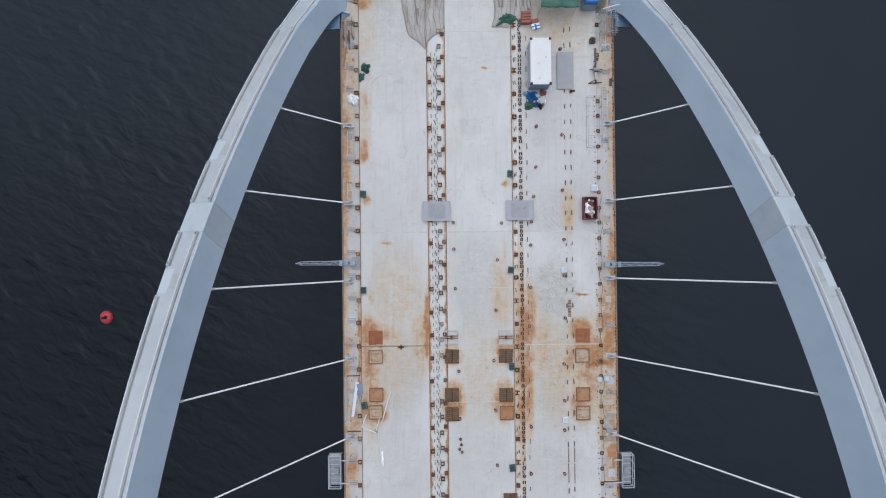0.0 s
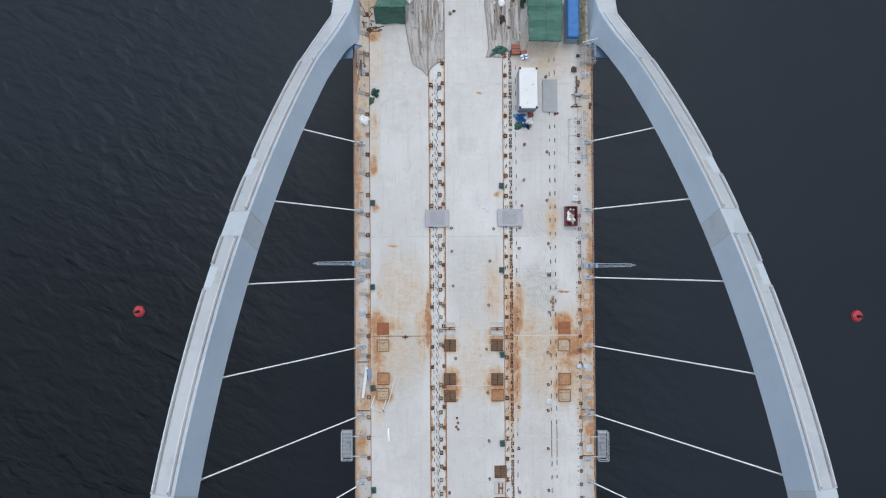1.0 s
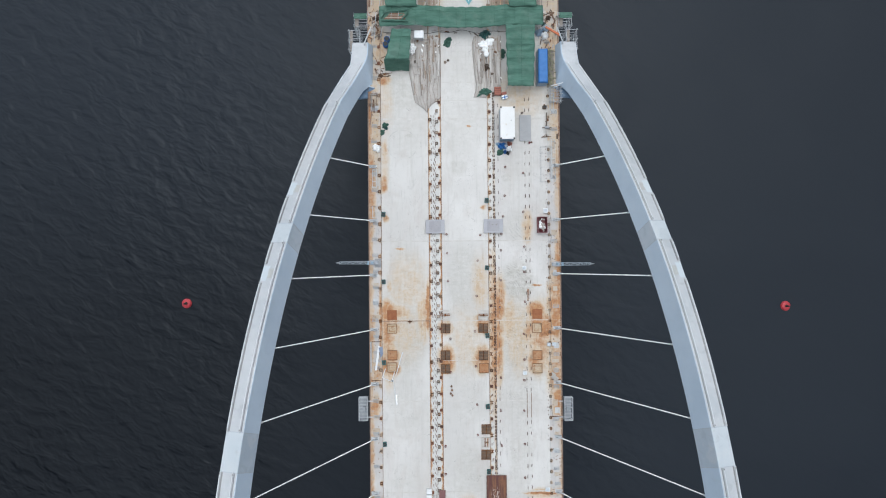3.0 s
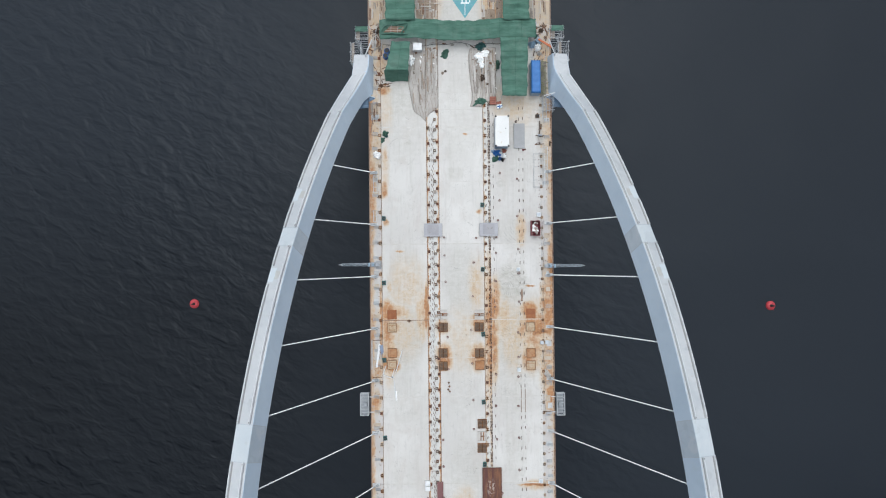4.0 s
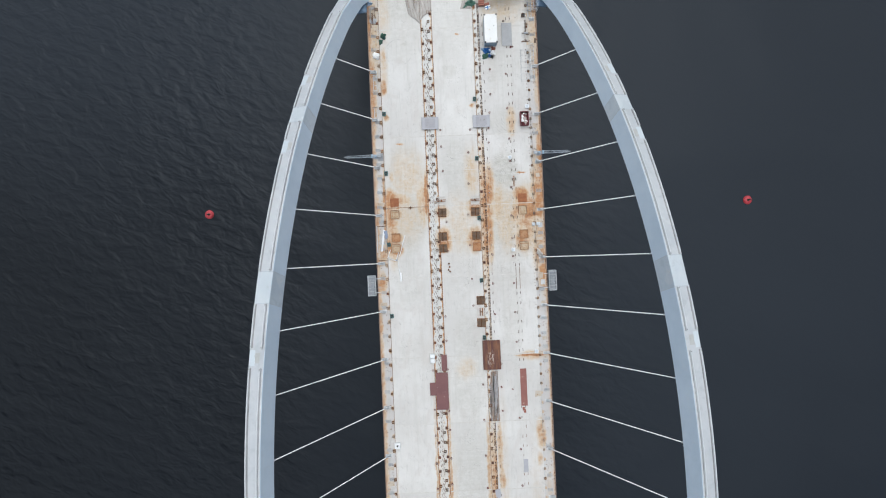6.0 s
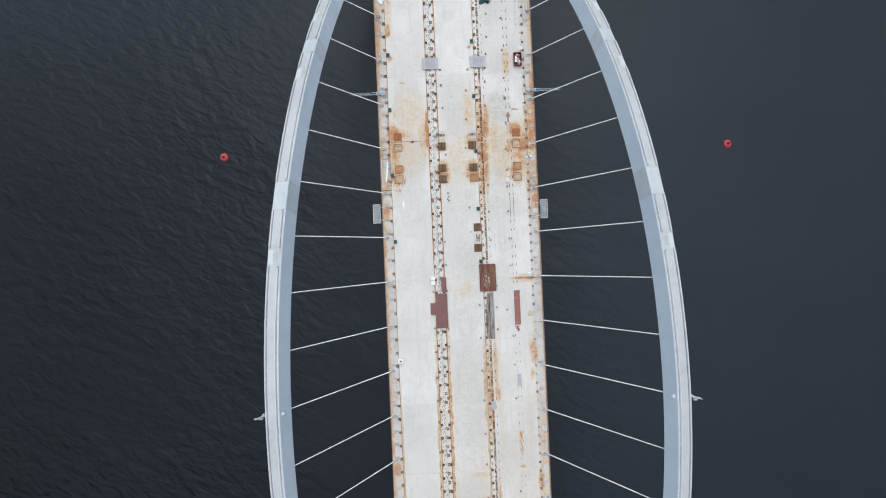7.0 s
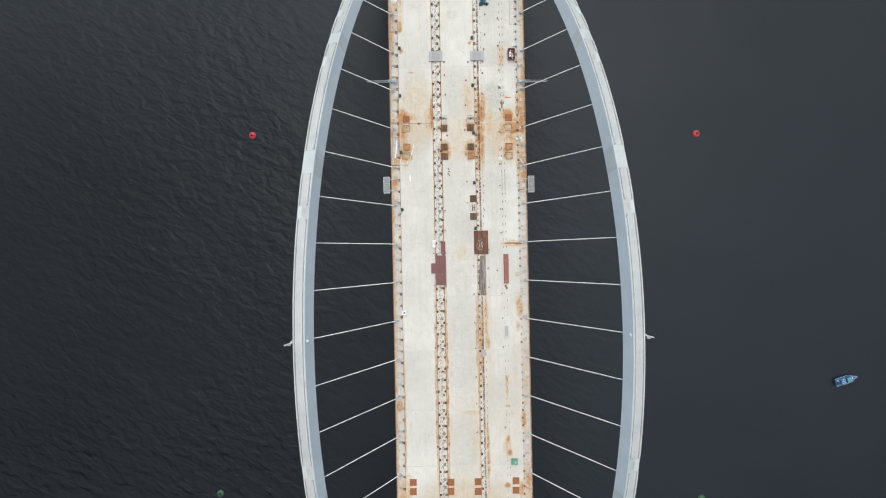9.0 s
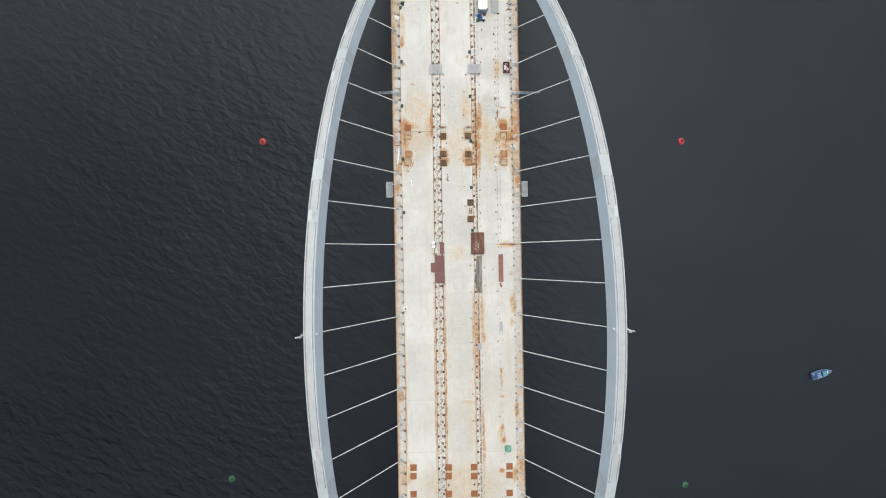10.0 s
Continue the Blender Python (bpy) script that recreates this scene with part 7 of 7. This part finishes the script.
for side in (-1, 1):
    e = WEST if side < 0 else EAST
    scaffold(e - 2.0 if side < 0 else e + 0.0, 45.0, 2.0, 1.9, 6.5, -5.6, True)
    scaffold(e - 2.8 if side < 0 else e + 1.2, 41.3, 1.6, 3.0, 5.0, -4.2, False)
    p = thing("exhaust_pipe", (e - 1.2 * -side * -1, 41.6, 0), "pale bent pipe rising behind an arch foot", "pipe", "bent pipes")
    part("pipe", Solid().tube((side * 1.4, 0.0, 2.6), (side * 0.3, 2.3, 3.2), 0.10, 8), M_GALV, p)
    part("upright", Solid().tube((side * 1.4, 0.0, 0.0), (side * 1.4, 0.0, 2.7), 0.10, 8), M_GALV, p)
scaffold(-14.6, 32.6, 1.0, 1.6, 1.9, 0.03, False, M_LINE)
# pale tube cage clamped round the east foot's bracket
tc = thing("tube_cage", (13.2, 32.9, 0.03), "pale galvanised tube cage beside the arch foot", "cage")
for x in (0.0, 0.55, 1.1, 1.6):
    for y in (0.0, 1.1, 2.1):
        part("standard", Solid().tube((x, y, 0), (x + 0.04 * math.sin(7 * x + y), y, 1.5), 0.028, 6), M_GREY, tc)
for z in (0.6, 1.35):
    for y in (0.0, 0.55, 1.1, 1.6, 2.1):
        part("transom", Solid().tube((-0.25, y, z), (1.9, y + 0.06 * math.sin(5 * y + z), z), 0.028, 6), M_GREY, tc)
    for x in (0.0, 0.55, 1.1, 1.6):
        part("ledger", Solid().tube((x, -0.3, z + 0.07), (x + 0.08 * math.sin(9 * x), 2.4, z + 0.07), 0.028, 6), M_GREY, tc)
part("brace", Solid().tube((0, 0, 0.1), (1.6, 0.1, 1.4), 0.03, 6), M_GALV, tc)
part("top_tube", Solid().tube((0.1, 2.3, 1.55), (1.9, 2.75, 1.6), 0.07, 8), M_RAIL, tc, "white tube along the top")
jb = thing("boom_lift", (13.6, 43.8, 0, 0, 0, -35), "small orange jib with a blue-grey base by the scaffold", "jib")
part("arm", Solid().bar((-1.2, 0, 1.0), (1.4, 0, 1.5), 0.28), M_ORANGE_PAINT, jb)
part("base", Solid().box(-1.5, -0.6, -0.4, 0.4, 0, 0.8, 0.05), M_PALEBLUE, jb)
part("column", Solid().box(-1.3, -1.0, -0.15, 0.15, 0.8, 1.1), M_GREY, jb)

# clutter on the unfinished deck beyond the cross net
M_PLY = simple("stained_plywood", (0.25, 0.18, 0.13), (0.42, 0.33, 0.25), 0.7, 0.85, 0.2, wear=(0.13, 0.085, 0.06), wear_amount=0.46)
for x0, columns in ((-7.3, 3), (3.5, 3)):
    for i in range(columns):
        for j in range(3):
            if rnd.random() < 0.85:
                solo("plywood_sheet", Solid().box(0, 1.05, 0, 2.0, 0, 0.03), M_PLY, (x0 + 1.16 * i + rnd.uniform(0, 0.08), 47.7 + 2.12 * j + rnd.uniform(0, 0.08), 0.009, 0, 0, rnd.uniform(-1.5, 1.5)), "stained brown plywood sheet on the dirty deck", "plywood", "plywood sheets")
for x0, x1, chance in ((-7.25, -3.8, 0.85), (3.6, 6.5, 0.75), (-14.7, -12.5, 0.6), (11.3, 14.2, 0.55)):
    x = x0
    while x < x1:
        y = 47.7 + rnd.uniform(0, 0.8)
        while y < 54:
            l = rnd.uniform(0.7, 2.4)
            w = rnd.uniform(0.10, 0.26)
            if rnd.random() < chance:
                solo("plank", Solid().bar((0, 0, 0), (rnd.uniform(-0.12, 0.12), l, 0), w, 0.07), rnd.choice((M_WOOD, M_BROWN_PLANK, M_BROWN_PLANK, M_BOARD, M_PLANK, M_SHEET, M_LINE)), (x, y, 0.076 + rnd.uniform(0, 0.012)), "weathered plank on the dirty deck", "plank", "loose planks beyond the net")
            y += l + rnd.uniform(0.05, 0.5)
        x += rnd.uniform(0.24, 0.36)
for k in range(14):
    x, y = rnd.choice((-5.5, 5.0)) + rnd.uniform(-1.5, 1.2), rnd.uniform(48, 53)
    solo("plank", Solid().bar((0, 0, 0), (rnd.uniform(0.8, 1.8), rnd.uniform(-0.15, 0.15), 0), rnd.uniform(0.10, 0.2), 0.07), rnd.choice((M_WOOD, M_PLANK, M_BROWN_PLANK)), (x, y, 0.15 + 0.004 * k), "plank lying across others on the deck", "plank", "loose planks beyond the net")
dm = thing("road_marking", (0.8, 48.3, 0.005), "teal diamond road marking with white bars", "road marking", kind="structure")
part("diamond", Solid().prism([(0, 0), (2.1, 3.1), (0, 6.2), (-2.1, 3.1)], 0, 0.006), M_TEAL_SIGN, dm)
for x0, x1, y0, y1 in ((-0.05, 0.05, 0.6, 2.3), (-0.7, 0.7, 2.4, 2.62), (-0.55, -0.35, 2.62, 3.6), (0.1, 0.3, 2.62, 3.6), (0.7, 0.85, 2.6, 3.3)):
    part("bar", Solid().box(x0, x1, y0, y1, 0.006, 0.011), M_WHITE, dm)

# ---------------------------------------------------------------- fixtures at the crown of the arches
for side in (-1, 1):
    y = -44.3
    p = arch_point(y, ARCH_H * 0.72, -0.02, side)
    d = thing("crown_dome", Matrix.Translation(p), "white dome lamp on the arch's inner face", "dome lamp", "crown lamps")
    part("dome", Solid().turned(0, 0, ((0.34, -0.12), (0.36, 0.1), (0.28, 0.3), (0.12, 0.42), (0.02, 0.45)), 14), M_PALE, d, smooth=True)
    part("bracket", Solid().box(-0.2, 0.2, -0.2, 0.2, -0.35, -0.12), M_GREY, d)
    q = arch_point(y, ARCH_H * 0.8, ARCH_W, side)
    a = thing("wind_sensor", Matrix.Translation(q), "grey wind sensor on the outer side of the arch crown", "wind sensor", "wind sensors")
    part("arm", Solid().bar((-side * 0.1, 0, 0), (side * 1.9, -0.55 if side > 0 else -0.75, 0.1), 0.20), M_GALV, a)
    part("instrument", Solid().box(side * 1.0 - 0.3, side * 1.0 + 0.3, -0.75, -0.35, 0.1, 0.5, 0.05), M_GREY, a)
    part("brace", Solid().bar((0, 0.5, -0.1), (side * 0.9, -0.2, 0.0), 0.12), M_GALV, a)
    part("mast", Solid().tube((side * 1.8, -0.55, 0.1), (side * 1.8, -0.55, 0.9), 0.05, 6), M_GALV, a)

# ---------------------------------------------------------------- on the water
def buoy(x, y, material, label):
    b = thing("buoy", (x, y, SEA - 0.35, 0, 0, rnd.uniform(0, 90)), label, "buoy", "channel buoys")
    b.scale = (0.68, 0.68, 0.68)
    part("float", Solid().turned(0, 0, ((0.9, 0.0), (1.2, 0.3), (1.22, 0.9), (1.05, 1.1), (0.4, 1.15)), 20), material, b, smooth=True)
    part("fender", Solid().pipe_ring(0, 0, 0.45, 0.75, 1.32, 0.14, 20), material, b)
    mast = part("tower", Solid().tube((0, 0, 1.1), (0, 0, 2.6), 0.38, 8, 0.16), M_DARK if material is M_RED else material, b)
    part("lantern", Solid().turned(0, 0, ((0.2, 2.6), (0.2, 2.9), (0.04, 3.0)), 10), M_DARK, mast)


buoy(-50.85, 0.85, M_RED, "red channel buoy afloat on the dark sea")
buoy(60.6, -0.6, M_RED, "red channel buoy afloat on the dark sea")
buoy(-60.27, -88.3, M_GREEN_BUOY, "green channel buoy afloat on the dark sea")
buoy(59.98, -92.2, M_GREEN_BUOY, "green channel buoy afloat on the dark sea")

bt = thing("work_boat", (96.6, -63.2, SEA - 0.25, 0, 0, 16), "small deep blue work boat with a teal cabin roof", "boat")
bt.scale = (0.74, 0.74, 0.74)
M_HULL = simple("deep_blue_hull_paint", (0.010, 0.050, 0.17), (0.020, 0.085, 0.25), 1.8, 0.45, 0.1, wear=(0.10, 0.16, 0.22), wear_amount=0.36)
M_BOATROOF = simple("dull_teal_roof", (0.07, 0.24, 0.32), (0.10, 0.30, 0.38), 1.5, 0.5, 0.1)
hull = [[(x, y, z) for x, y in ((-3.5, -w * 0.86), (-1.5, -w), (0.8, -w * 0.98), (2.4, -w * 0.74), (3.4, -w * 0.38), (4.0 + 0.25 * z, 0), (3.4, w * 0.38), (2.4, w * 0.74), (0.8, w * 0.98), (-1.5, w), (-3.5, w * 0.86))] for z, w in ((0.0, 0.95), (0.6, 1.25), (1.35, 1.40))]
part("hull", Solid().loft(hull), M_HULL, bt)
part("deck_boards", Solid().prism([(-3.3, -1.05), (-1.5, -1.22), (0.8, -1.2), (2.3, -0.9), (3.6, 0), (2.3, 0.9), (0.8, 1.2), (-1.5, 1.22), (-3.3, 1.05)], 1.36, 1.40), M_BOAT, bt)
part("gunwale", Solid().bar((-3.4, -1.22, 1.45), (0.8, -1.36, 1.45), 0.10).bar((-3.4, 1.22, 1.45), (0.8, 1.36, 1.45), 0.10), M_PALEBLUE, bt, "pale rubbing edge")
part("bow_rail", Solid().tube((1.8, -1.0, 1.8), (3.9, 0, 1.9), 0.05, 6).tube((1.8, 1.0, 1.8), (3.9, 0, 1.9), 0.05, 6).tube((3.9, 0, 1.35), (3.9, 0, 1.9), 0.05, 6), M_GALV, bt)
cab = part("cabin", Solid().box(0.1, 1.5, -0.80, 0.80, 1.4, 2.6, 0.1), M_HULL, bt)
part("roof", Solid().box(-0.05, 1.65, -0.88, 0.88, 2.6, 2.7, 0.03), M_BOATROOF, cab, "teal cabin roof")
part("window", Solid().box(1.5, 1.52, -0.6, 0.6, 1.9, 2.4), M_DARK, cab)
part("canopy", Solid().box(-1.9, -0.3, -1.0, 1.0, 2.2, 2.27, 0.02), M_BOAT, bt, "blue canopy")
for y in (-0.62, 0.0, 0.62):
    part("canopy_strip", Solid().box(-1.8, -0.4, y - 0.12, y + 0.12, 2.28, 2.31), M_PALEBLUE, bt, "pale strip across the canopy")
part("crate", Solid().box(-3.0, -2.3, -0.75, 0.1, 1.4, 1.9, 0.05), M_HULL, bt)
part("crate", Solid().box(-2.9, -2.4, 0.3, 0.85, 1.4, 1.75, 0.05), M_PALEBLUE, bt)
part("hatch", Solid().box(2.1, 2.7, -0.35, 0.35, 1.4, 1.5, 0.04), M_PALE, bt, "pale bow hatch")
for x, y in ((-1.8, -0.9), (-1.8, 0.9), (-0.4, -0.9), (-0.4, 0.9)):
    part("canopy_post", Solid().tube((x, y, 1.4), (x, y, 2.2), 0.04, 6), M_GALV, bt)
for y in (-0.5, 0.5):
    part("engine", Solid().box(-3.7, -3.3, y - 0.2, y + 0.2, 0.6, 1.5, 0.05), M_DARK, bt)
for y in (-1.30, 1.30):
    for x in (-2.6, -1.0, 0.6):
        part("tyre_fender", Solid().lump(x, y, 0.55, 0.3, 0.14, 0.5, x, 8, 0.1), M_DARK, bt)
